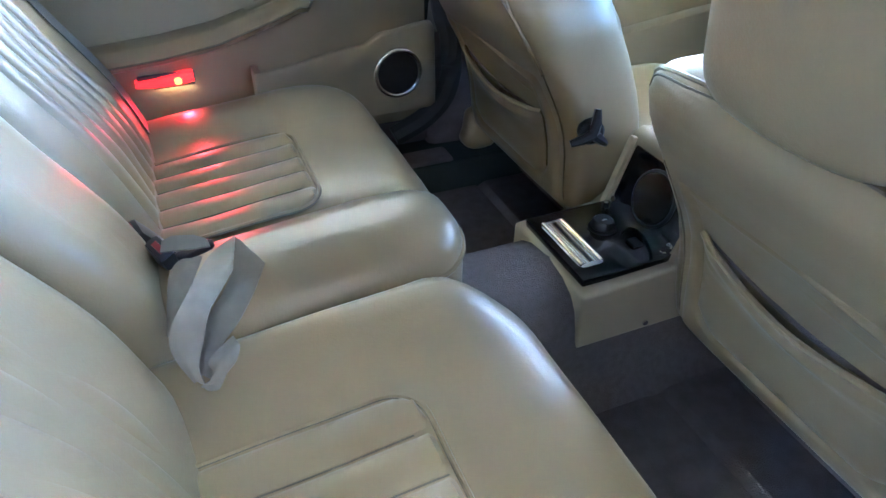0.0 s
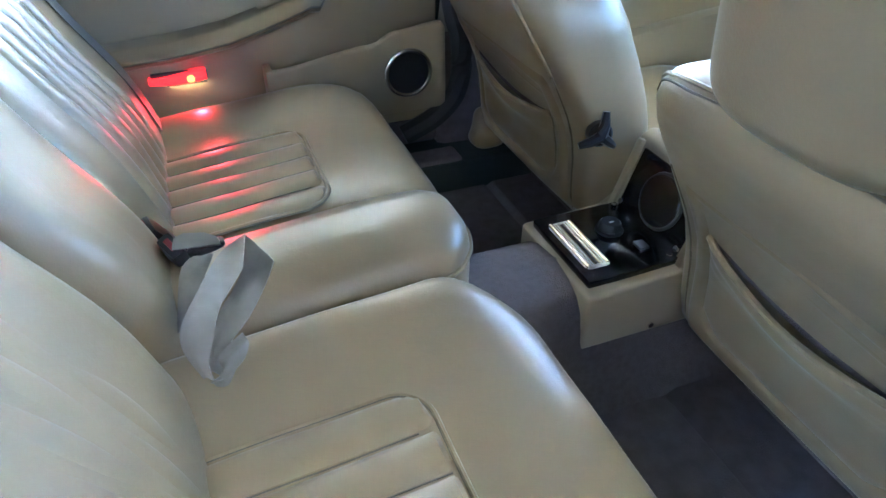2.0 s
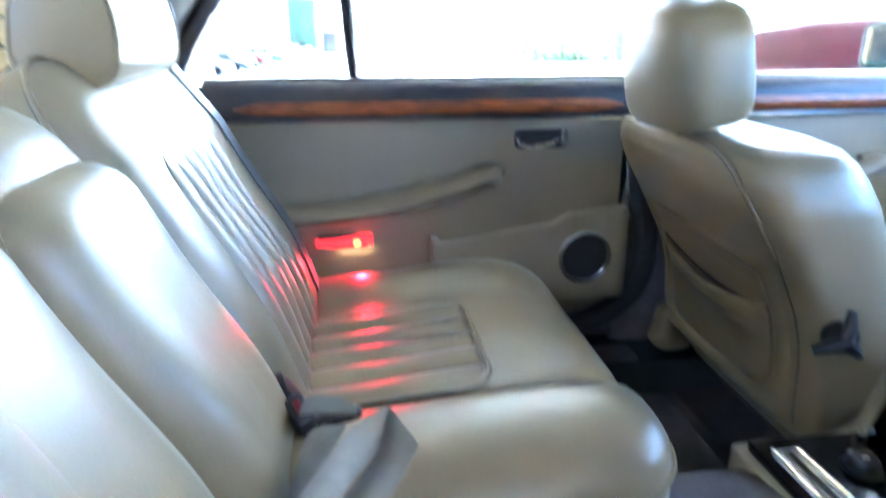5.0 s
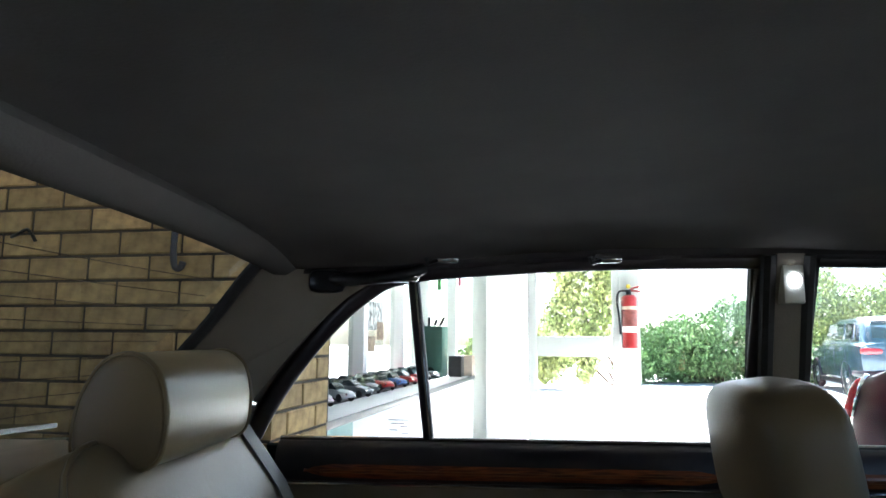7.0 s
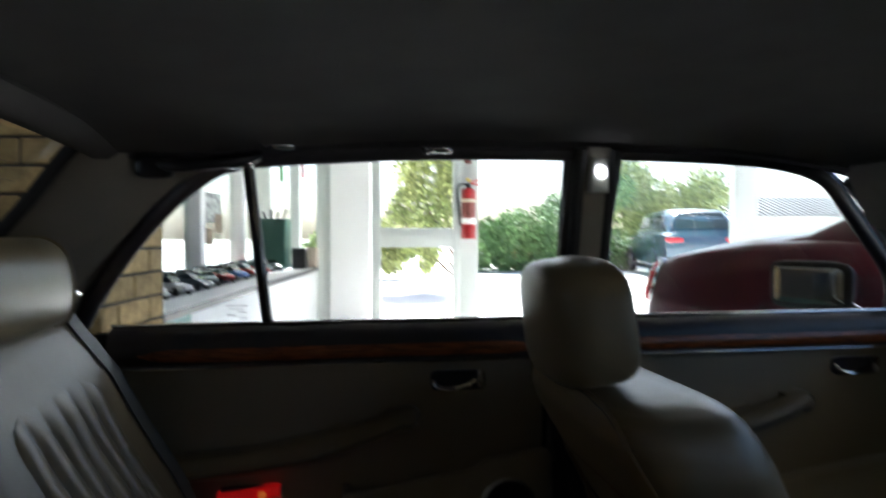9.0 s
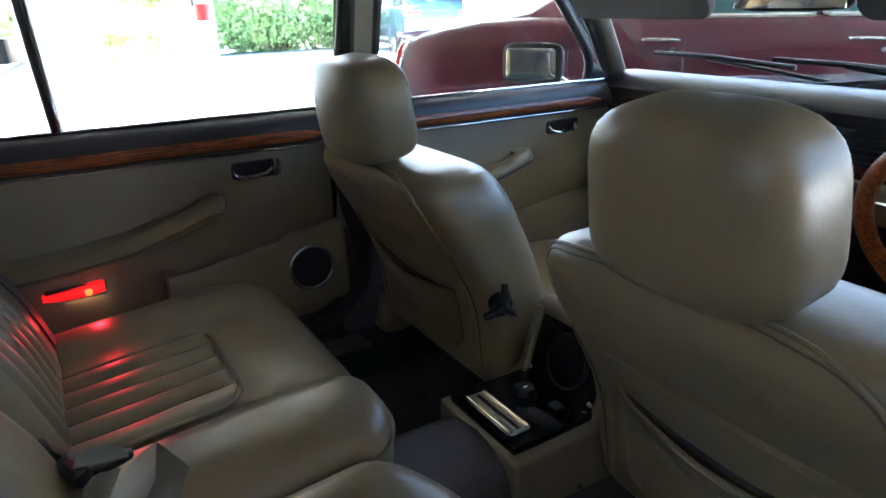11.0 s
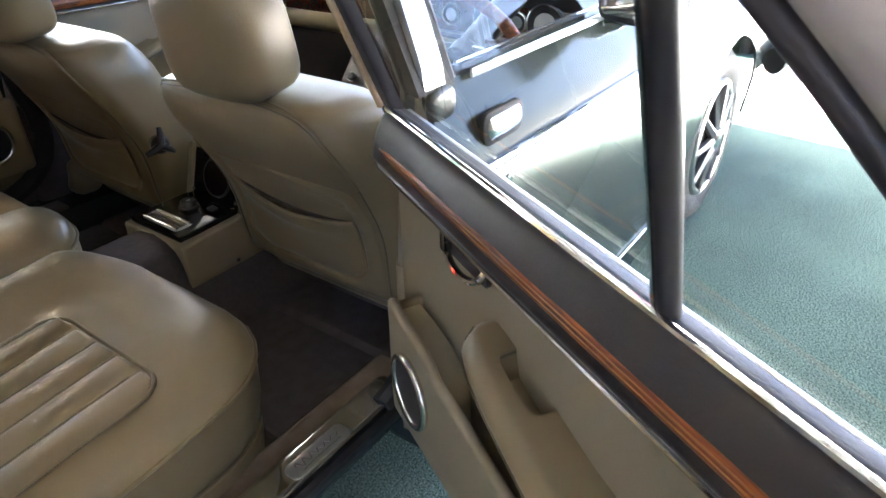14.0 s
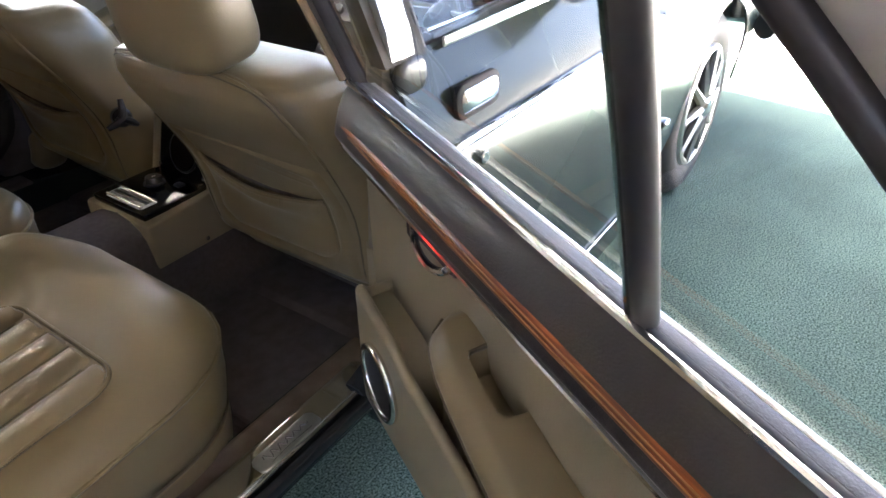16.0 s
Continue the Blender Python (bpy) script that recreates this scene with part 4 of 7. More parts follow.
for s in (-1, 1):
    rail = [Vector((x, s * (lean(z) - 0.012), z + 0.006)) for x, z in ROOF_EDGE[1:]]
    part("roof_rail", tube(smooth_line(rail, 4), 0.018, 8), BLACK_VINYL if s > 0 else BLACK_VINYL, car)
    # quarter (C) pillar, trimmed in cloth, with the rear screen's side
    outer = [(-0.935, 0.90), (-0.875, 0.975), (-0.755, 1.12), (-0.69, 1.175), (-0.61, 1.205), (-0.68, 1.235), (-0.83, 1.222), (-0.925, 1.12), (-1.10, 0.955), (-1.17, 0.90)]
    bm = bmesh.new()
    f, b = [], []
    for x, z in outer:
        inn = 0.055 * max(0.0, min(1.0, (-0.70 - x) / 0.25))
        f.append(bm.verts.new((x, s * (lean(z) - 0.012 - inn), z)))
        b.append(bm.verts.new((x, s * (lean(z) + 0.05 - inn), z)))
    bm.faces.new(f)
    bm.faces.new(b)
    for i in range(len(f)):
        j = (i + 1) % len(f)
        bm.faces.new((f[i], f[j], b[j], b[i]))
    part("quarter_pillar", bevel(bm, 0.006), TRIM_CLOTH, car, "beige-grey cloth rear quarter trim", smooth=False)
    edge = [Vector((x, s * (lean(z) - 0.062), z)) for x, z in ((-0.81, 1.232), (-0.845, 1.205), (-0.93, 1.115), (-1.105, 0.95), (-1.16, 0.915))]
    part("screen_seal", tube(smooth_line(edge, 6), 0.011, 8), RUBBER, car)
    # middle (B) pillar
    pil = [Vector((x - (0.045 if s < 0 else 0.0), s * (lean(z) - 0.020), z)) for x, z in ((0.068, 0.30), (0.070, 0.60), (0.072, 0.90), (0.064, 1.05), (0.056, 1.15), (0.050, 1.24))]
    rings = []
    for p, w in zip(pil, (0.075, 0.07, 0.036, 0.031, 0.028, 0.027)):
        if p.z < 0.9:
            p.y = s * 0.70
        rings.append([p + Vector((dx * w, s * dy, 0)) for dx, dy in ((-1, 0.0), (-0.8, -0.012), (0, -0.016), (0.8, -0.012), (1, 0.0), (1, 0.022), (-1, 0.022))])
    part("middle_pillar", loft(rings[1:]), TRIM_CLOTH, car, "beige trimmed middle pillar")
    foot = [[v + Vector((0, -s * 0.003, dz)) for v in rings[k]] for k, dz in ((0, -0.04), (0, 0.0), (1, 0.02))]
    part("pillar_foot", loft(foot), CARPET_AND_SHADE if s > 0 else VINYL, car, "trimmed foot of the middle pillar")
    rings = [[Vector((p.x + dx, p.y + s * dy, p.z)) for dx, dy in ((-0.050, 0.024), (0.040, 0.024), (0.040, 0.040), (-0.050, 0.040))] for p in pil[2:]]
    part("pillar_outer", loft(rings), RUBBER, car, "black outer face of the middle pillar", smooth=False)
    for dx in (-0.032, 0.030):
        part("pillar_seal", tube([p + Vector((dx * (1.0 if p.z > 0.88 else 1.3), s * (0.016 if s < 0 and dx < 0 else -0.004), 0)) for p in pil[2:]], 0.013, 8), RUBBER, car)
    part("door_seal", tube(smooth_line([(0.016, s * 0.700, 0.86), (0.030, s * 0.690, 0.68), (0.046, s * 0.683, 0.60), (0.048, s * 0.680, 0.52), (0.030, s * 0.682, 0.46), (-0.02, s * 0.688, 0.41), (-0.10, s * 0.69, 0.375)] if s > 0 else [(0.012, -0.700, 0.86), (0.014, -0.697, 0.66), (0.012, -0.695, 0.52), (-0.004, -0.693, 0.43), (-0.04, -0.69, 0.375), (-0.10, -0.69, 0.352)], 6), 0.026 if s > 0 else 0.021, 8), RUBBER, car, "thick black door seal")
    # windscreen (A) pillar
    apil = [Vector((x, s * y, z)) for x, y, z in ((0.95, 0.715, 0.90), (0.86, 0.685, 1.02), (0.77, 0.655, 1.12), (0.66, 0.62, 1.205))]
    part("screen_pillar", tube(smooth_line(apil, 5), 0.030, 10, flat=0.7), TRIM_CLOTH, car, "beige windscreen pillar")
    part("pillar_seal", tube([p + Vector((-0.03, s * 0.012, -0.012)) for p in smooth_line(apil, 5)], 0.012, 8), RUBBER, car)
    # rear wing behind the door
    def wing(u, v, s=s):
        z = 0.22 + 0.70 * v
        y = 0.745 + 0.066 * math.sin(math.pi * min(1, 0.12 + 0.85 * v)) - 0.035 * max(0, v - 0.7) / 0.3
        return Vector((-2.35 + 1.47 * u, s * y * (1 - 0.06 * (1 - u) ** 2), z - 0.06 * (1 - u) * v))
    part("rear_wing", sheet(wing, 12, 10, 0.01), PAINT, car)
part("boot_lid", sheet(lambda u, v: Vector((-2.38 + 1.05 * u, (2 * v - 1) * 0.80, 0.87 + 0.05 * u + 0.02 * (1 - (2 * v - 1) ** 2))), 8, 8, 0.01), PAINT, car)
part("tail_panel", box(-2.40, -2.36, -0.78, 0.78, 0.35, 0.88, 0.02), PAINT, car)
part("underbody", box(-2.3, 2.5, -0.50, 0.50, 0.15, 0.22, 0.01), RUBBER, car)
scr = part("rear_screen", sheet(lambda u, v: Vector((-0.86 - 0.33 * u - 0.05 * (1 - (2 * v - 1) ** 2), (2 * v - 1) * (0.58 + 0.03 * u), 1.235 - 0.32 * u + 0.01 * math.sin(math.pi * u))), 8, 12), GLASS, car, "clear rear window glass")
scr.visible_shadow = False
WIRE = material("heater_wire", (0.10, 0.06, 0.03), 0.6, vary=0.1)
for k in range(9):
    u = 0.14 + 0.085 * k
    part("heater_wire", tube([Vector((-0.858 - 0.33 * u - 0.05 * (1 - t * t), t * (0.56 + 0.03 * u), 1.233 - 0.32 * u + 0.01 * math.sin(math.pi * u))) for t in (-1, -0.75, -0.5, -0.25, 0, 0.25, 0.5, 0.75, 1)], 0.0006, 5), WIRE, scr)
scr = part("windscreen", sheet(lambda u, v: Vector((0.67 + 0.42 * u + 0.08 * (1 - (2 * v - 1) ** 2), (2 * v - 1) * (0.60 + 0.11 * u), 1.215 - 0.31 * u)), 8, 12), SCREEN_GLASS, car, "windscreen glass with a tint added to dim the cabin")
scr.visible_shadow = False

# front wings, bonnet, scuttle, bumper
for s in (-1, 1):
    def fwing(u, v, s=s):
        x = 0.96 + 1.62 * u
        z0 = 0.30
        d = abs(x - 1.60)
        if d < 0.375:
            z0 = 0.30 + math.sqrt(0.375 ** 2 - d * d)
        ztop = 0.895 - 0.05 * u - 0.10 * u ** 3
        z = z0 + (ztop - z0) * v
        f = (z - 0.25) / 0.65
        y = 0.745 + 0.066 * math.sin(math.pi * min(1.0, max(0.0, 0.10 + 0.85 * f))) - 0.045 * max(0.0, f - 0.78) / 0.22
        return Vector((x, s * y * (1 - 0.10 * max(0, u - 0.6) ** 1.5), z))
    part("front_wing", sheet(fwing, 48, 14, 0.008), PAINT, car)
    part("arch_liner", put(hoop((1.60, s * 0.60, 0.30), (0, 1, 0), 0.36, 0.03, 36, 6), Matrix()), RUBBER, car)
    part("inner_arch", disc((1.60, s * 0.45, 0.33), (0, s, 0), 0.37, 0.01, 36), RUBBER, car)
part("bonnet", sheet(lambda u, v: Vector((1.05 + 1.5 * u, (2 * v - 1) * 0.74, 0.885 - 0.04 * u - 0.10 * u ** 3 + 0.045 * (1 - (2 * v - 1) ** 2) + 0.02 * math.exp(-((2 * v - 1) / 0.15) ** 2))), 16, 24, 0.008), PAINT, car)
part("scuttle", box(1.0, 1.10, -0.72, 0.72, 0.84, 0.895, 0.01), BLACK, car)
part("nose", box(2.50, 2.57, -0.72, 0.72, 0.38, 0.74, 0.03, 3), CHROME, car)
part("front_bumper", tube(smooth_line([(2.06, -0.845, 0.50), (2.42, -0.83, 0.50), (2.68, -0.6, 0.50), (2.72, 0, 0.50), (2.68, 0.6, 0.50), (2.42, 0.83, 0.50), (2.06, 0.845, 0.50)], 6), 0.042, 14, flat=1.2), RUBBER, car, "black rubber bumper")


def road_wheel(parent, x, y, s, r=0.325):
    w = part("wheel", hoop((x, y, r), (0, 1, 0), r - 0.072, 0.072, 48, 12), RUBBER, parent, "black tyre on a chromed spoked rim")
    part("tyre_wall", disc((x, y - s * 0.055, r), (0, s, 0), r - 0.03, 0.11, 48, 0.02), RUBBER, w)
    part("rim", hoop((x, y + s * 0.060, r), (0, 1, 0), r * 0.60, 0.014, 44, 8), STEEL, w, "polished steel rim")
    part("rim_dish", disc((x, y + s * 0.035, r), (0, s, 0), r * 0.60, 0.012, 40), GRIP, w)
    for k in range(10):
        a = k * math.tau / 10
        d = Vector((math.cos(a), 0, math.sin(a)))
        part("spoke", tube([Vector((x, y + s * 0.072, r)) + d * 0.04, Vector((x, y + s * 0.064, r)) + d * r * 0.60], [0.018, 0.012], 6), SPOKE_GREY, w)
    part("hub_cap", disc((x, y + s * 0.055, r), (0, s, 0), 0.050, 0.038, 24, 0.008, 0.035), CHROME, w)


for s in (-1, 1):
    road_wheel(car, 1.60, s * 0.712, s)
    road_wheel(car, -1.25, s * 0.70, s)


# ---- doors ----
WINDOW = [(-0.885, 0.915), (-0.853, 0.968), (-0.80, 1.04), (-0.734, 1.113), (-0.665, 1.172), (-0.59, 1.207), (-0.40, 1.224), (-0.20, 1.232), (0.015, 1.234)]
FRONT_WINDOW = [(0.118, 1.234), (0.30, 1.231), (0.44, 1.222), (0.545, 1.196), (0.63, 1.130), (0.785, 0.990), (0.815, 0.912)]


def skin(x0, x1, s, name, parent):
    def fn(u, v):
        z = 0.21 + 0.69 * v
        y = 0.745 + 0.066 * math.sin(math.pi * min(1.0, 0.10 + 0.85 * v)) - 0.035 * max(0.0, v - 0.80) / 0.20
        return Vector((x0 + (x1 - x0) * u, s * y, z))
    return part(name, sheet(fn, 10, 16, 0.008), PAINT, parent, "pewter-green painted outer skin")


def pane(pts, s, parent, off=0.0):
    bm = bmesh.new()
    bm.faces.new([bm.verts.new((x, s * (lean(z) + off), z)) for x, z in pts])
    bmesh.ops.triangulate(bm, faces=bm.faces)
    ob = part("window_pane", bm, GLASS, parent, "clear door glass", smooth=False)
    ob.visible_shadow = False
    return ob


def door_trim(s, parent, x0, x1, wood):
    """Padded black rail, veneer strip with a brass line, chrome strips."""
    if s > 0:
        top, face, foot = [(0.712, 0.908), (0.700, 0.9095)], [(0.692, 0.908), (0.681, 0.901), (0.673, 0.888), (0.669, 0.872), (0.670, 0.856), (0.676, 0.843)], [(0.690, 0.837), (0.712, 0.836)]
    else:   # fullest low down, with its face sloping up and away
        top, face, foot = [(0.712, 0.908), (0.703, 0.9095)], [(0.694, 0.9085), (0.684, 0.903), (0.676, 0.892), (0.669, 0.877), (0.664, 0.860), (0.662, 0.848)], [(0.668, 0.838), (0.712, 0.836)]
    sec = top + [(p.x, p.y) for p in smooth_line([(a, b, 0) for a, b in face], 3)] + foot
    stations = [x0 + (x1 - x0) * k / 24 for k in range(25)]
    rings = [[Vector((x, s * y, z + 0.0006 * math.sin(41 * x))) for y, z in sec] for x in stations]
    for a in (15, 30, 45, 60, 75, 87):
        f, dx = math.cos(radians(a)), 0.030 * math.sin(radians(a))
        rings.append([Vector((x1 + dx, s * (0.708 + (y - 0.708) * (0.25 + 0.75 * f)), 0.880 + (z - 0.880) * (0.30 + 0.70 * f ** 0.7))) for y, z in sec])
    part("padded_rail", loft(rings), BLACK_VINYL, parent, "padded black vinyl waist rail")
    wx0, wx1 = wood
    def strip(u, v):
        end = min(1.0, (1 - u) * 14, u * 14) ** 0.6
        z = (0.861 if s > 0 else 0.8575) + (v - 0.5) * (0.024 if s > 0 else 0.0155) * end
        face = 0.667 if s > 0 else 0.6635 + (z - 0.849) * 0.40
        return Vector((wx0 + (wx1 - wx0) * u, s * (face - 0.003 * (1 - (2 * v - 1) ** 2)), z))
    w = part("veneer_strip", sheet(strip, 40, 6, 0.004), WOOD, parent, "glossy walnut veneer strip with a brass inlay line")
    for zz in (0.8585, 0.8635) if s > 0 else (0.8555, 0.8592):
        yy = 0.6632 if s > 0 else 0.6597 + (zz - 0.849) * 0.40
        part("inlay", tube([(wx0 + 0.03, s * yy, zz), (wx1 - 0.03, s * yy, zz)], 0.0006 if s > 0 else 0.0009, 5), GOLD, w)
    yl = 0.690 if s > 0 else 0.668
    part("lower_strip", tube([(x0, s * yl, 0.8345), (x1, s * yl, 0.8345)], 0.0032, 8, flat=1.0), CHROME, parent, "thin chrome strip")
    part("chrome_strip", tube([(x0, s * 0.703, 0.913), (x1, s * 0.703, 0.913)], 0.0040, 8), CHROME, parent)
    part("glass_wiper", box(x0, x1, *sorted((s * 0.709, s * 0.716)), 0.900, 0.912, 0.002), RUBBER, parent)
    part("chrome_strip", box(x0, x1, *sorted((s * (0.726 if s > 0 else 0.730), s * (0.738 if s > 0 else 0.736))), 0.893, 0.908, 0.002), STEEL, parent)


def lever(s, parent, x):
    h = part("inner_handle", padded(-0.056, 0.056, -0.020, 0.020, (0.010,) * 4, [(0, 0), (0, 0.004), (0.003, 0.006), (0.006, 0.003)], pose(x, s * 0.712, 0.790, 90 * s, 0, 0)), BLACK_VINYL, parent, "black recessed pull with chrome lever")
    part("lever", tube(smooth_line([(x - 0.050, s * 0.706, 0.794), (x - 0.046, s * 0.696, 0.782), (x - 0.02, s * 0.690, 0.777), (x + 0.014, s * 0.692, 0.782), (x + 0.032, s * 0.698, 0.792)], 5), 0.0048, 8), CHROME, h)
    part("lock_tab", put(box(-0.007, 0.007, -0.004, 0.004, -0.018, 0.018, 0.003), pose(x + 0.044, s * 0.700, 0.794)), CHROME, h)


def armrest(s, parent, shift=0.0):
    """x, underside, top, inner face, edge of the grip slot and its depth."""
    rows = ((-0.795, 0.600, 0.664, 0.648, 0, 0), (-0.70, 0.606, 0.667, 0.642, 0, 0), (-0.58, 0.615, 0.675, 0.640, 0, 0), (-0.47, 0.630, 0.690, 0.642, 0, 0), (-0.405, 0.645, 0.708, 0.645, 0, 0), (-0.403, 0.6455, 0.7085, 0.645, 0.687, 0.012),
            (-0.394, 0.648, 0.711, 0.646, 0.682, 0.034), (-0.36, 0.657, 0.720, 0.648, 0.683, 0.036), (-0.332, 0.667, 0.729, 0.651, 0.685, 0.034), (-0.324, 0.670, 0.731, 0.652, 0.690, 0.012), (-0.322, 0.6705, 0.7315, 0.652, 0, 0), (-0.300, 0.680, 0.736, 0.657, 0, 0), (-0.280, 0.691, 0.738, 0.665, 0, 0), (-0.268, 0.701, 0.735, 0.676, 0, 0), (-0.262, 0.710, 0.728, 0.690, 0, 0))
    rows = tuple((x, zt + 0.006 - 0.044 * (1 - 0.25 * ease(-0.32, -0.26, x)) if x < -0.29 else zb + 0.006, zt + 0.006, y, c, d) for x, zb, zt, y, c, d in rows)
    rings = []
    for x, zb, zt, y, c, d in rows:
        c, d = (c, d) if c else (0.7115, 0.001)
        pts = [(0.712, zb), (y + 0.02, zb), (y + 0.006, zb + 0.006), (y, zb + 0.018), (y, (zb + zt) / 2), (y + 0.004, zt - 0.014), (y + 0.014, zt - 0.003), (y + 0.021, zt), (c, zt), (c, zt - d), (0.712, zt - d)]
        rings.append([Vector((x + shift, s * a, b)) for a, b in pts])
    a = part("armrest", loft(rings), LEATHER, parent, "padded leather armrest with a sunken pull grip")
    part("piping", tube([Vector((x + shift, s * (y + 0.001), zb + 0.016)) for x, zb, zt, y, c, d in rows], 0.0026, 6), LEATHER_DARK, a)
    rim = [(-0.405, 0.7115, 0.708), (-0.404, 0.694, 0.708), (-0.398, 0.684, 0.710), (-0.36, 0.6815, 0.7205), (-0.330, 0.6835, 0.7295), (-0.323, 0.692, 0.7315), (-0.322, 0.7115, 0.7315)]
    part("grip_rim", tube(smooth_line([Vector((x + shift, s * y, z)) for x, y, z in rim], 4), 0.0024, 6), LEATHER_DARK, a)


def pocket_box(s, parent):
    """A moulded bin: one wall that leaves the card at the front, turns the corner and runs back, with a rolled lip."""
    plan = [(0.004, 0.712), (0.004, 0.690)] + [(-0.026 + 0.030 * math.cos(radians(a)), 0.690 - 0.036 * math.sin(radians(a))) for a in range(15, 91, 15)]
    plan += [(-0.026 - 0.379 * k / 22, 0.654 + 0.004 * (k / 22) ** 2) for k in range(1, 23)]
    def top(x):
        return 0.592 + 0.030 * ease(-0.40, -0.17, x) + 0.024 * ease(-0.175, -0.125, x) + 0.012 * ease(-0.12, -0.02, x) - 0.020 * ease(-0.014, 0.004, x)
    rings = []
    for i, (x, y) in enumerate(plan):
        a, b = plan[max(i - 1, 0)], plan[min(i + 1, len(plan) - 1)]
        t = Vector((b[0] - a[0], b[1] - a[1], 0)).normalized()
        n = Vector((-t.y, t.x, 0))                    # out of the bin, into the car
        z1, h = top(x), 0.008
        sec = [(0.0, 0.455), (0.004, 0.460), (0.005, 0.50), (0.003, z1 - 0.03), (0.003, z1 - 0.010)]
        sec += [(-0.005 + h * math.cos(radians(q)), z1 - 0.006 + h * math.sin(radians(q))) for q in (0, 30, 60, 90, 120, 150, 180)]
        sec += [(-0.011, z1 - 0.03), (-0.011, 0.455)]
        rings.append([Vector((x + n.x * d, s * (y + n.y * d), z)) for d, z in sec])
    p = part("door_pocket", loft(rings), VINYL, parent, "beige moulded door pocket with a rolled lip")
    part("pocket_floor", box(-0.40, -0.005, *sorted((s * 0.662, s * 0.712)), 0.456, 0.468, 0.003), VINYL, p)
    part("pocket_end", box(-0.412, -0.396, *sorted((s * 0.656, s * 0.712)), 0.455, 0.594, 0.005), VINYL, p)
    part("speaker_hump", loft([[Vector((x, s * y, z)) for x, z in ((-0.172, 0.470), (-0.010, 0.470), (-0.004, 0.56), (-0.008, 0.630), (-0.05, 0.632), (-0.12, 0.626), (-0.160, 0.602), (-0.172, 0.58))] for y in (0.666, 0.706)]), VINYL, p)
    sp = part("speaker", disc((-0.096, s * 0.650, 0.552), (0, -s, 0), 0.050, 0.004, 40, 0.002), SPEAKER_MESH, parent, "round black speaker grille with chrome ring")
    part("chrome_ring", hoop((-0.096, s * 0.6465, 0.552), (0, 1, 0), 0.0525, 0.0055, 48, 10), CHROME, sp)


RIGHT_WINDOW = [(-0.870, 0.915), (-0.828, 0.962), (-0.795, 1.0), (-0.715, 1.084), (-0.666, 1.134), (-0.615, 1.178), (-0.555, 1.205), (-0.40, 1.222), (-0.20, 1.228), (0.015, 1.230)]


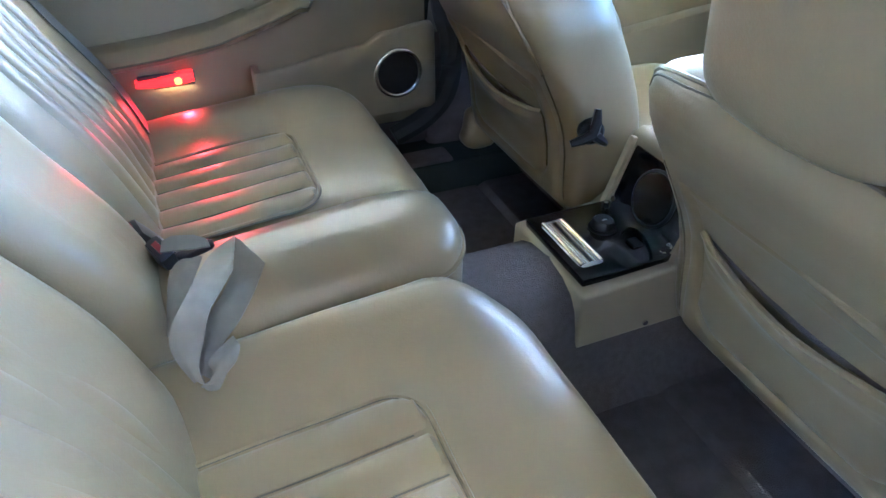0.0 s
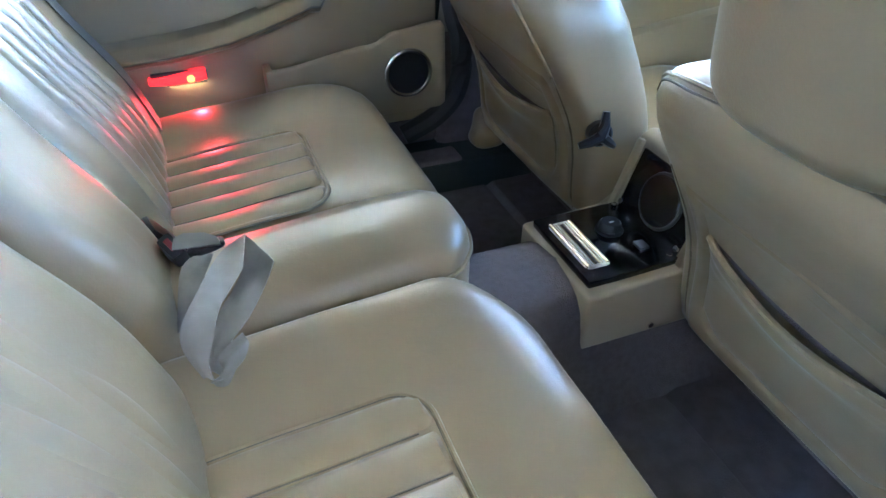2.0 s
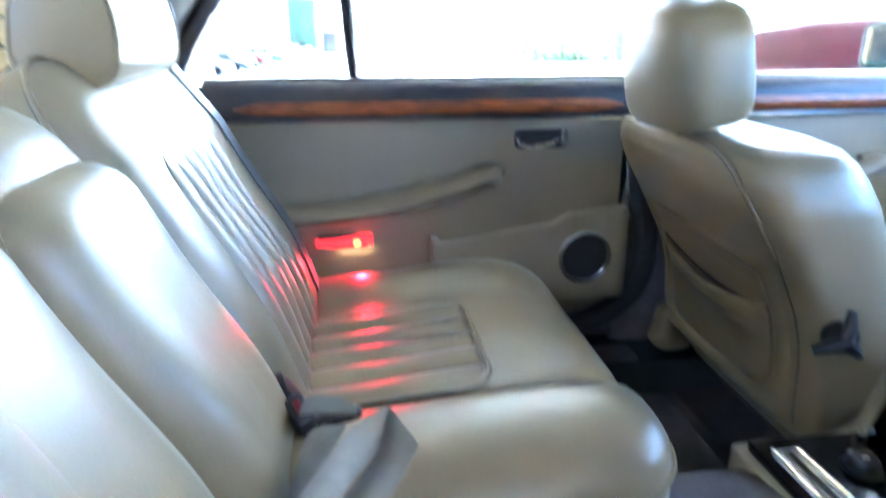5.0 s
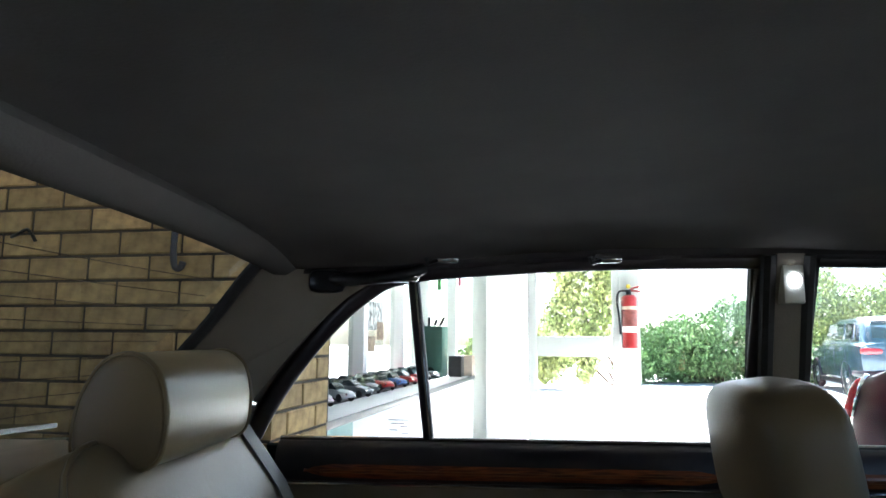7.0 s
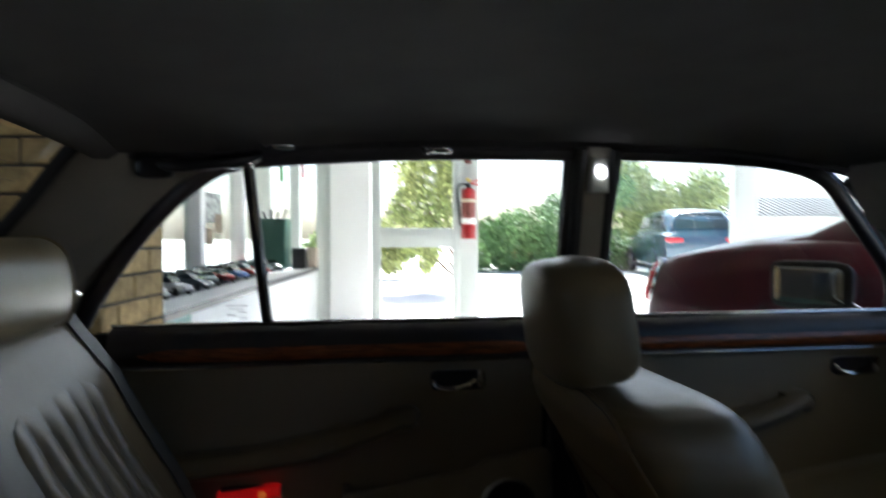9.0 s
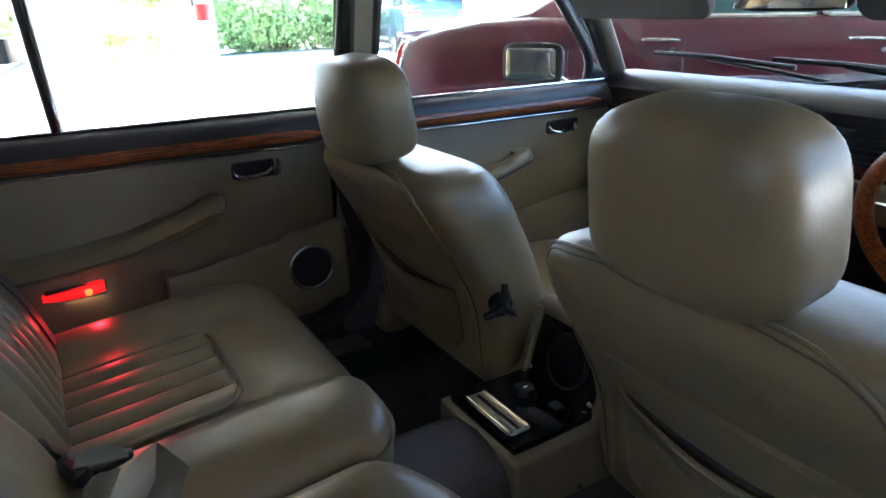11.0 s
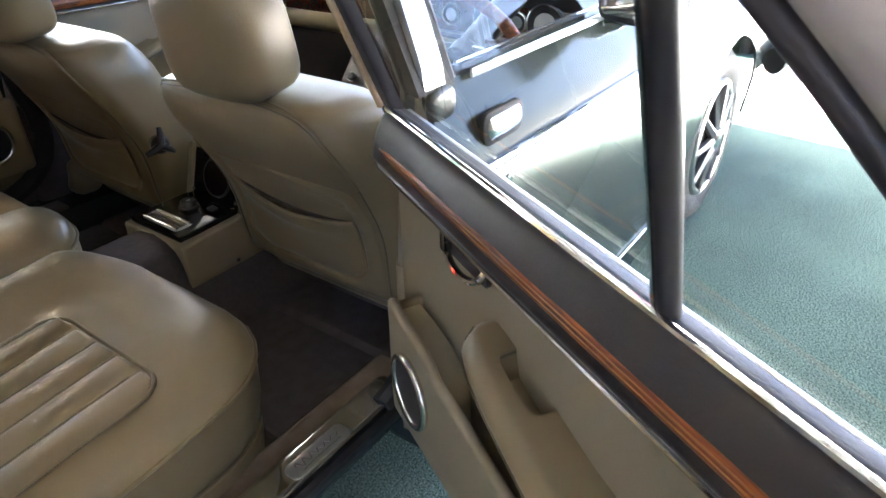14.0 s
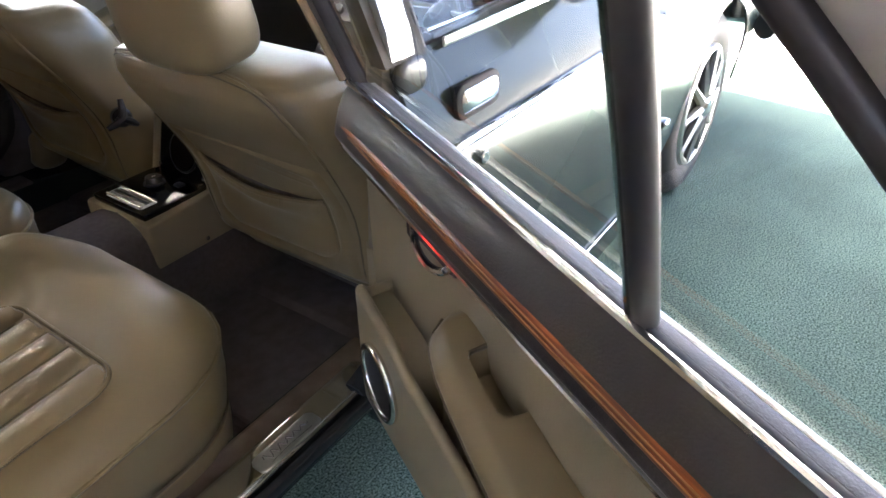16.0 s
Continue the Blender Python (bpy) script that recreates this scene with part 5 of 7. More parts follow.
def rear_door(s, label, m=None):
    shape = WINDOW if s > 0 else RIGHT_WINDOW
    d = thing("rear_door", label, "car door", "rear doors")
    part("door_card", box(-0.815, -0.004, *sorted((s * 0.712, s * 0.728)), 0.345, 0.836, 0.004), VINYL, d, "beige vinyl door card")
    part("door_core", box(-0.80, -0.004, *sorted((s * 0.7285, s * 0.742)), 0.25, 0.885, 0.004), GRIP, d)
    part("kick_strip", box(-0.80, -0.006, *sorted((s * 0.702, s * 0.7118)), 0.345, 0.405, 0.004), CARPET_AND_SHADE, d, "charcoal carpet kick strip")
    skin(-0.86, -0.002, s, "outer_skin", d)
    door_trim(s, d, -0.83, 0.0 if s > 0 else -0.050, (-0.775, -0.03) if s > 0 else (-0.775, -0.022))
    lever(s, d, -0.182)
    armrest(s, d)
    pocket_box(s, d)
    # window: frame, divider, panes
    def line(pts, off, dz=0.0):
        return [Vector((x, s * (lean(z) + off), z + dz)) for x, z in pts]
    fr = line(shape, 0.0)
    w = part("window_frame", tube(smooth_line(fr, 5), 0.016 if s > 0 else 0.0070, 14), SATIN_BLACK, d, "black window frame")
    g = 1.0 if s > 0 else 0.62
    mid = [Vector((p.x - 0.020 * g * (1 if p.x < -0.55 else 0.2), p.y, p.z + 0.024 * g)) for p in smooth_line(fr, 5)]
    part("frame_face", tube(mid, 0.018 if s > 0 else 0.0118, 12, flat=0.8 if s > 0 else 1.0), TRIM_CLOTH if s > 0 else FRAME_GREY, w, "grey-beige frame trim")
    out = [Vector((p.x - 0.034 * g * (1 if p.x < -0.55 else 0.2), p.y + s * 0.004, p.z + 0.042 * g)) for p in smooth_line(fr, 5)]
    part("frame_bead", tube(out, 0.006 * g, 8), CHROME, w, "bright metal bead")
    e = 0.028 if s > 0 else 0.0
    part("door_post", tube(line([(-0.004 + e, 0.905), (-0.006 + e, 1.05), (-0.010 + e, 1.235)], 0.0), 0.013, 10), BLACK_VINYL if s > 0 else RUBBER, d)
    if s < 0:
        bar = line([(-0.004, 0.905), (-0.006, 1.05), (-0.010, 1.228)], 0.0)
        part("post_trim", tube([p + Vector((-0.0095, 0.0110, 0)) for p in bar], 0.0050, 8), TAN_PIPING, d, "thin tan trim strip")
        part("post_face", loft([[p + Vector((a, b, 0)) for a, b in ((-0.014, 0.006), (-0.020, 0.008), (-0.040, 0.006), (-0.044, 0.000), (-0.044, -0.010), (-0.014, -0.010))] for p in bar]), SATIN_BLACK, d, "black inner face of the window post")
    part("post_bead", tube(line([(0.004 + e, 0.905), (0.002 + e, 1.05), (-0.002 + e, 1.24)], 0.012), 0.005, 8), CHROME if s > 0 else RUBBER, d)
    dt = -0.574 if s > 0 else -0.612
    dm = (dt - 0.553) / 2
    dv = part("divider", tube(line([(-0.553, 0.905), (dm, 1.05), (dt, 1.208)], 0.0), 0.0105 if s > 0 else 0.0085, 12, flat=1.15, up=(0, 1, 0)), SATIN_BLACK, d, "black quarter-light divider")
    part("divider_bead", tube(line([(-0.549, 0.907), (dm + 0.004, 1.05), (dt + 0.004, 1.206)], -0.0125 if s > 0 else -0.0100), 0.0034 if s > 0 else 0.0022, 6), CHROME, dv)
    pane([p for p in shape if p[0] < dt - 0.002] + [(dt, 1.190 if s < 0 else 1.203), (-0.553, 0.905)], s, d)
    pane([(-0.553, 0.905), (dt, 1.190 if s < 0 else 1.207), (-0.40, 1.224), (-0.20, 1.232), (-0.008 + e, 1.234), (-0.004 + e, 0.905)], s, d, 0.004)
    # red marker lamp with warm bulb below the armrest
    lampb = part("marker_lamp", loft([[Vector((x, s * y, z + c)) for y, c in ((0.711, -0.011 * h), (0.690, -0.010 * h), (0.686, 0), (0.690, 0.010 * h), (0.711, 0.011 * h))] for x, z, h in ((-0.645, 0.589, 0.5), (-0.61, 0.588, 0.8), (-0.575, 0.590, 1.0), (-0.545, 0.592, 1.05), (-0.530, 0.593, 0.9))]), RED_LENS if s > 0 else TAIL_RED, d, "red door lamp lens, lit" if s > 0 else "red door lamp lens")
    if s > 0:
        part("bulb", pillow((0.0075, 0.004, 0.0075), 3, 3, lambda p: p + Vector((-0.562, s * 0.680, 0.592))), BULB, lampb, "bright bulb glowing through the lens")
        part("bezel", box(-0.640, -0.527, 0.700, 0.7115, 0.5785, 0.602, 0.003), GRIP, lampb, "dark lamp base")
        part("lower_lens", box(-0.605, -0.535, 0.7035, 0.7105, 0.5762, 0.5782, 0.0005), WARM_LENS, lampb, "warm white lower lens")
        part("lens_lip", box(-0.612, -0.530, 0.6995, 0.7025, 0.5735, 0.5783, 0.0008), GRIP, lampb)
    if s < 0:
        # this door's trim sits further out and further back on its shell
        for c in d.children:
            kind = c.name.split(".")[0]
            if kind in ("door_core", "door_card", "kick_strip", "padded_rail", "lower_strip", "veneer_strip", "inner_handle", "armrest", "door_pocket", "speaker", "marker_lamp"):
                c.location.y = -0.018
            if kind in ("veneer_strip", "inner_handle", "marker_lamp"):
                c.location.x = -0.045
            if kind in ("door_pocket", "speaker"):
                c.location.x, c.location.z = -0.074, -0.012
            if kind == "armrest":
                c.location.x, c.location.z = -0.018, -0.018
            if kind == "inner_handle":
                c.location.z = -0.010
            if kind == "veneer_strip":
                c.location.z = 0.009
    if m is not None:
        d.matrix_world = m
    return d


rear_door(1, "closed rear door with beige trim, walnut strip and lit red lamp")
HINGE = Vector((-0.037, -0.78, 0))
rear_door(-1, "open rear door with beige trim, padded black rail and walnut strip", Matrix.Translation(HINGE) @ Matrix.Rotation(radians(61.4), 4, "Z") @ Matrix.Translation(-HINGE))


def mirror(s, parent):
    x, y, turn = (0.738, 0.862, 26) if s > 0 else (0.590, 0.828, 16)
    part("mirror_stalk", tube([(x + 0.062, s * 0.728, 0.880), (x + 0.057, s * 0.765, 0.890), (x + 0.027, s * (y - 0.037), 0.930)], [0.022, 0.015, 0.012], 10), CHROME, parent)
    M = pose(x, s * y, 0.958, 0, 0, s * turn)
    mm = part("mirror_shell", pillow((0.030, 0.094, 0.056), 6, 7, lambda p: M @ Vector((p.x, p.y * (1 - 0.08 * p.x / 0.032), p.z * (1 - 0.15 * p.x / 0.032)))), RUBBER, parent, "black door mirror")
    part("mirror_glass", put(padded(-0.044, 0.044, -0.081, 0.081, (0.012,) * 4, [(0, 0), (0, 0.002), (0.002, 0.003)], EYE4), M @ pose(-0.0285, 0, 0) @ pose(0, 0, 0, 0, -90, 0)), CHROME, mm, "mirror glass")


def front_door(s, label):
    d = thing("front_door", label, "car door", "front doors")
    q, e = (0.045, 0.022) if s < 0 else (0.014, 0.0)
    part("door_card", box(0.125, 0.98, *sorted((s * 0.712, s * 0.728)), 0.30, 0.836, 0.004), VINYL, d)
    part("door_core", box(0.125, 0.95, *sorted((s * 0.7285, s * 0.738)), 0.25, 0.835, 0.004), GRIP, d)
    skin(0.006, 0.955, s, "outer_skin", d)
    door_trim(s, d, 0.12, 0.88, (0.135, 0.83))
    lever(s, d, 0.72)
    armrest(s, d, 0.86)
    part("door_bin", prism([(0.30, 0.36), (0.92, 0.36), (0.92, 0.60), (0.75, 0.585), (0.30, 0.53)], "y", *sorted((s * 0.665, s * 0.712)), 0.01), VINYL, d)
    pts = [Vector((x, s * lean(z), z)) for x, z in [(0.118 - q, 1.234)] + FRONT_WINDOW[1:]]
    w = part("window_frame", tube(smooth_line(pts, 5), 0.014, 10), BLACK_VINYL, d, "black window frame")
    part("frame_bead", tube([p + Vector((0.012, s * 0.012, 0.022)) for p in smooth_line(pts, 5)], 0.008, 8), CHROME, w)
    part("door_post", tube([Vector((x, s * lean(z), z)) for x, z in ((0.118 - q, 0.90), (0.116 - q, 1.05), (0.112 - q, 1.236))], 0.013, 8), BLACK_VINYL, d)
    sur = [(0.085 - q - e, 0.900, 0.012), (0.084 - q - e, 0.94, 0.022), (0.083 - q - e, 1.05, 0.027), (0.078 - q - e, 1.24, 0.028)]
    wd = 0.014 + 0.6 * e
    part("post_chrome", loft([[Vector((x + a, s * (lean(z) + o + b), z)) for a, b in ((-wd, 0.0), (-wd + 0.003, 0.006), (wd - 0.003, 0.006), (wd, 0.0), (wd, -0.006), (-wd, -0.006))] for x, z, o in sur]), STEEL, d, "bright window surround")
    pane([(0.118 - q, 0.905), (0.112 - q, 1.234), (0.30, 1.231), (0.44, 1.222), (0.545, 1.196), (0.63, 1.130), (0.785, 0.990), (0.815, 0.905)], s, d)
    part("corner_sail", prism([(0.815, 0.905), (0.790, 0.985), (0.83, 0.965), (0.90, 0.905)], "y", *sorted((s * 0.700, s * 0.712)), 0.003), BLACK, d)
    # outside handle, trim line, lock
    h = part("outer_handle", padded(-0.062, 0.062, -0.027, 0.027, (0.02,) * 4, [(0, -0.004), (0, 0.003), (0.003, 0.005)], pose(0.157, s * 0.770, 0.818, s * -86, 0, 0)), RUBBER, d, "chrome flap handle in a black surround")
    part("handle_flap", padded(-0.052, 0.052, -0.018, 0.018, (0.014,) * 4, [(0, 0.0), (0, 0.006), (0.006, 0.010)], pose(0.157, s * 0.770, 0.818, s * -86, 0, 0)), CHROME, h)
    part("waist_trim", tube([(0.01, s * 0.791, 0.768), (0.95, s * 0.791, 0.764)], 0.009, 8, flat=0.8), CHROME, d, "chrome waist moulding")
    part("key_lock", disc((0.131, s * 0.796, 0.730), (0, s, 0), 0.011, 0.008, 20, 0.002), CHROME, d)
    part("corner_seal", pillow((0.034, 0.009, 0.027), 3, 5, lambda p: p + Vector((0.032, s * 0.737, 0.876))), BLACK, d, "black seal at the door's rear top corner")
    mirror(s, d)
    return d


front_door(1, "closed front passenger door with walnut strip and black mirror")
front_door(-1, "closed driver's door, pewter-green, with chrome handle and mirror")
for s in (-1, 1):
    part("waist_trim", tube([(0.965, s * 0.792, 0.764), (1.5, s * 0.792, 0.758), (2.1, s * 0.782, 0.748), (2.45, s * 0.76, 0.736)], 0.009, 8, flat=0.8), CHROME, car, "chrome waist moulding")
    part("sill_trim_line", tube([(-0.8 if s > 0 else 0.01, s * 0.776, 0.226), (0.95, s * 0.774, 0.226), (1.12, s * 0.773, 0.226)], 0.003, 8), STEEL, car)
    part("side_marker", pillow((0.022, 0.008, 0.012), 4, 3, lambda p: p + Vector((1.08, s * 0.812, 0.45))), CHROME, car)
    part("lower_sill", box(-0.85 if s > 0 else 0.01, 1.21, *sorted((s * 0.70, s * 0.768)), 0.13, 0.218, 0.02, 3), PAINT, car)

# sill plate with its badge
plate = thing("sill_plate", "polished steel sill tread plate with an engraved badge panel", "sill plate")
part("tread", put(padded(-0.62, -0.045, -0.704, -0.642, (0.008,) * 4, [(0, 0.340), (0, 0.360), (0.004, 0.364)], EYE4), Matrix()), CHROME, plate)
badge = part("badge_panel", padded(-0.312, -0.185, -0.700, -0.664, (0.003,) * 4, [(0, 0.363), (0, 0.366), (0.001, 0.3668)], EYE4), STEEL, plate, "brushed badge panel")
part("engraved_mark", tube([(-0.295 + 0.092 * k / 40, -0.682 + 0.0055 * math.sin(k * 0.95) * (1.5 - k / 40) + 0.002, 0.3669) for k in range(41)], 0.0010, 5), ENGRAVED, badge, "dark engraved swash")
part("engraved_mark", tube([(-0.290, -0.6925, 0.3669), (-0.25, -0.6905, 0.3669), (-0.205, -0.6925, 0.3669)], 0.0006, 5), ENGRAVED, badge)
part("sill_rubber", box(-0.80, 0.02, -0.722, -0.706, 0.33, 0.352, 0.005), RUBBER, plate)

# ---- dashboard, wheel, screen fittings ----
dash = thing("dashboard", "black padded dashboard with walnut fascia, vents and gauges", "dashboard")
part("top_roll", loft([[Vector((x, y, z)) for x, z in ((1.02, 0.80), (1.06, 0.905), (0.99, 0.935), (0.92, 0.935), (0.875, 0.918), (0.862, 0.895), (0.872, 0.875), (0.90, 0.80))] for y in (-0.695, -0.69, -0.3, 0, 0.3, 0.69, 0.695)]), BLACK_VINYL, dash, "black padded top roll")
part("fascia", box(0.884, 0.91, -0.68, 0.68, 0.70, 0.885, 0.006), BURL, dash, "burr walnut fascia")
part("glovebox", box(0.872, 0.884, 0.16, 0.62, 0.735, 0.868, 0.006), BURL, dash, "walnut glovebox lid")
part("glovebox_lock", disc((0.872, 0.26, 0.845), (-1, 0, 0), 0.014, 0.012, 20, 0.003), CHROME, dash)
vent = part("centre_vent", box(0.866, 0.884, -0.135, 0.125, 0.79, 0.868, 0.006), BLACK, dash, "black slatted centre vent")
for k in range(5):
    part("slat", box(0.858, 0.868, -0.125, 0.115, 0.798 + 0.0135 * k, 0.802 + 0.0135 * k, 0.001), BLACK, vent)
part("knee_roll", tube([(0.86, -0.68, 0.735), (0.86, 0.68, 0.735)], 0.028, 10), VINYL, dash, "beige knee roll")
part("under_tray", box(0.87, 1.1, -0.68, 0.68, 0.45, 0.715, 0.02), BLACK_VINYL, dash)
part("firewall", box(1.10, 1.14, -0.68, 0.68, 0.22, 0.80, 0.01), CARPET_AND_SHADE, dash)
stack = part("centre_panel", prism([(0.56, 0.46), (0.90, 0.46), (0.90, 0.76), (0.82, 0.76), (0.64, 0.55)], "y", -0.118, 0.118, 0.008), PLUM, dash, "dark plum centre panel with heater controls")
for k in range(3):
    for j in (-1, 1):
        part("control_knob", disc((0.70 + 0.035 * k, j * 0.072, 0.628 + 0.04 * k), (-0.75, 0, 0.65), 0.013, 0.014, 20, 0.003), BLACK, stack)
part("radio", put(box(-0.008, 0.012, -0.085, 0.085, -0.025, 0.025, 0.003), pose(0.77, 0, 0.70, 0, 41, 0)), BLACK, stack)
part("gear_lever", tube([(0.50, 0.0, 0.50), (0.485, 0, 0.58), (0.49, 0, 0.61)], [0.006, 0.006, 0.017], 10), CHROME, dash, "gear lever with knob")
for y, r in ((-0.30, 0.055), (-0.47, 0.055), (-0.17, 0.03), (-0.385, 0.028)):
    g = part("gauge", disc((0.884, y, 0.805), (-1, 0, 0), r, 0.012, 32, 0.002), BLACK, dash, "black dial with pale face ring")
    part("dial_ring", hoop((0.872, y, 0.805), (1, 0, 0), r, 0.003, 32, 6), CHROME, g)
    part("dial_face", disc((0.8722, y, 0.805), (-1, 0, 0), r * 0.6, 0.0008, 24), PAPER, g)

wheel = thing("steering_wheel", "wood-rimmed steering wheel with drilled aluminium spokes", "steering wheel")
WM = pose(0.600, -0.392, 0.772, 0, -24, 0)
part("rim", put(hoop((0, 0, 0), (1, 0, 0), 0.182, 0.0155, 64, 12), WM), WOOD, wheel, "varnished wood rim")
for a in (0, 180, 270):
    d = Vector((0, math.cos(radians(a)), math.sin(radians(a))))
    e = Vector((0, -d.z, d.y))
    sp = [d * 0.03 + e * 0.03, d * 0.178 + e * 0.022, d * 0.178 - e * 0.022, d * 0.03 - e * 0.03]
    part("spoke", put(prism([(p.y, p.z) for p in sp], "x", -0.003 + 0.012, 0.003 + 0.012, 0.001), WM), STEEL, wheel, "aluminium spoke")
    part("spoke_slot", put(prism([(p.y, p.z) for p in (d * 0.07 + e * 0.007, d * 0.14 + e * 0.006, d * 0.14 - e * 0.006, d * 0.07 - e * 0.007)], "x", 0.007, 0.0085, 0.0), WM), BLACK, wheel)
part("boss", put(disc((0.03, 0, 0), (-1, 0, 0), 0.04, 0.05, 28, 0.006), WM), BLACK, wheel)
part("column", tube([WM @ Vector((0.02, 0, 0)), WM @ Vector((0.30, 0, 0))], 0.035, 14), BLACK, wheel)
for s in (-1, 1):
    part("stalk", tube([WM @ Vector((0.07, 0, 0)), WM @ Vector((0.05, s * 0.10, 0.02)), WM @ Vector((0.05, s * 0.16, 0.025))], 0.006, 8), BLACK, wheel)

papers = thing("folded_towel", "pale blue folded towel hanging behind the steering wheel", "towel")
part("cloth", sheet(lambda u, v: Vector((0.50 + 0.05 * u + 0.008 * math.sin(14 * v), -0.44 + 0.07 * v - 0.05 * u, 0.74 - 0.15 * u + 0.01 * math.sin(9 * v))), 8, 10, 0.008), material("pale_blue_cloth", (0.5, 0.6, 0.66), 0.9, vary=0.08, scale=20, bump=0.5), papers)

for y0, y1, lab in ((0.14, 0.535, "dark grey passenger sun visor folded against the headlining"), (-0.535, -0.14, "dark grey driver's sun visor folded against the headlining")):
    v = thing("sun_visor", lab, "sun visor", "sun visors")
    part("pad", put(padded(-0.07, 0.07, y0, y1, (0.03,) * 4, [(0.002, -0.010), (0, -0.006), (0, 0.006), (0.002, 0.010)], EYE4), pose(0.575, 0, 1.155, 0, 62, 0)), HEADLINER, v)
    part("pivot", tube([(0.60, y1 - 0.02, 1.215), (0.60, y1 - 0.10, 1.215)], 0.005, 8), CHROME, v)
im = thing("interior_mirror", "black interior mirror hanging from the front header", "mirror")
part("shell", pillow((0.014, 0.115, 0.030), 5, 5, lambda p: p + Vector((0.60, -0.02, 1.135))), BLACK, im)
part("glass", box(0.583, 0.586, -0.125, 0.085, 1.110, 1.160, 0.001), CHROME, im, "mirror glass")
part("stem", tube([(0.61, -0.02, 1.15), (0.65, -0.02, 1.21)], 0.007, 8), BLACK, im)
for y0, tip in ((0.42, 0.05), (0.02, -0.40)):
    wp = thing("windscreen_wiper", "black wiper arm and blade resting at the screen's foot", "wiper", "wipers")
    part("arm", tube([(1.15, y0 - 0.30, 0.915), (1.14, y0 - 0.05, 0.945), (1.12, y0 + 0.12, 0.965)], 0.006, 8), BLACK, wp)
    part("blade", tube([(1.125, y0 - 0.15, 0.955), (1.11, y0 + 0.10, 0.972), (1.10, y0 + 0.30, 0.975)], 0.007, 6), BLACK, wp)

# grab handle, coat hooks, pillar lamp
gh = thing("grab_handle", "black roof grab handle with chrome end over the quarter light", "grab handle")
part("grip", tube(smooth_line([(-0.72, 0.57, 1.200), (-0.69, 0.553, 1.195), (-0.63, 0.548, 1.198), (-0.575, 0.556, 1.207), (-0.555, 0.575, 1.217)], 5), 0.011, 10), BLACK, gh)
part("end_cap", pillow((0.03, 0.016, 0.012), 4, 4, lambda p: p + Vector((-0.59, 0.566, 1.203))), CHROME, gh, "chrome end cap")
part("end_cap", pillow((0.03, 0.020, 0.02), 4, 4, lambda p: p + Vector((-0.72, 0.572, 1.194))), BLACK, gh)
for x in (-0.515, -0.245):
    hk = thing("coat_hook", "small chrome coat hook on the roof rail", "coat hook", "coat hooks")
    part("plate", pillow((0.024, 0.012, 0.009), 4, 4, lambda p: p + Vector((x, 0.556, 1.232))), CHROME, hk)
    part("hook", tube([(x - 0.01, 0.550, 1.229), (x - 0.028, 0.540, 1.222), (x - 0.032, 0.537, 1.232)], 0.004, 8), BLACK, hk)
pl = thing("pillar_lamp", "clear courtesy lamp glowing white on the middle pillar", "lamp")
part("housing", box(0.036, 0.070, 0.556, 0.585, 1.158, 1.222, 0.004), material("clear_lens", (0.55, 0.55, 0.5), 0.2, vary=0.03), pl)
part("bulb", pillow((0.010, 0.006, 0.012), 2.5, 4, lambda p: p + Vector((0.053, 0.554, 1.196))), WHITE_LAMP, pl, "lit bulb")
st = thing("window_sticker", "small grey printed maker's mark on the quarter glass", "sticker")
for k, (a, b) in enumerate(((-0.018, 0.020), (-0.014, 0.012), (0.004, 0.018), (-0.016, 0.000), (0.006, 0.020))):
    part("print_line", box(-0.61 + a, -0.61 + b, lean(0.935) - 0.0056, lean(0.935) - 0.0046, 0.947 - 0.006 * k, 0.9486 - 0.006 * k, 0.0), INK, st, smooth=False)


# ---- the showroom ----
TURN = radians(-8)
AX, BX = Vector((math.cos(TURN), math.sin(TURN), 0)), Vector((-math.sin(TURN), math.cos(TURN), 0))
CORNER = Vector((-1.24, 1.57, 0))
ROOM = Matrix.Translation(CORNER) @ Matrix.Rotation(TURN, 4, "Z")   # room x along the brick wall, y out past it


def room_box(*a, bev=0.003):
    bm = box(*a, bev)
    bm.transform(ROOM)
    return bm


single("ground", put(box(-60, 80, -60, 120, -0.30, -0.012, 0.0), Matrix()), CONCRETE, "pale sunlit concrete ground around the building", "ground", kind="structure", smooth=False)
single("floor", prism([(-9, -7), (3.35, -7), (3.05, -1.2), (3.6, 1.5), (4.2, 2.2), (-9, 3.2)], "z", -0.010, 0.0), GREEN_CARPET, "dark green cut-pile carpet showroom floor", "floor", kind="structure", smooth=False)
single("floor_by_windows", prism([(-9, 3.203), (4.203, 2.203), (6.0, 4.2), (5.0, 5.35), (-9, 7.2)], "z", -0.010, 0.0), CONCRETE, "pale smooth floor along the windows", "floor", kind="structure", smooth=False)
single("ceiling", room_box(-8.0, 4.6, -5.2, 4.75, 2.95, 3.10), CEILING_PAINT, "white plaster showroom ceiling", "ceiling", kind="structure", smooth=False)
WALL = ROOM @ pose(0.12, 0, 0)
wall = single("brick_wall", room_box(-6.0, 0.113, 0.007, 0.50, 0, 2.95, bev=0.0), MORTAR, "yellow-brown face brick wall with dark recessed joints", "wall", kind="structure", smooth=False)
# unseen side wall limits the daylight; its opening is added to brighten the seat backs
wr = thing("unseen_wall_right", "unseen tan side wall with a wide opening added to light the cabin", "wall", kind="structure")
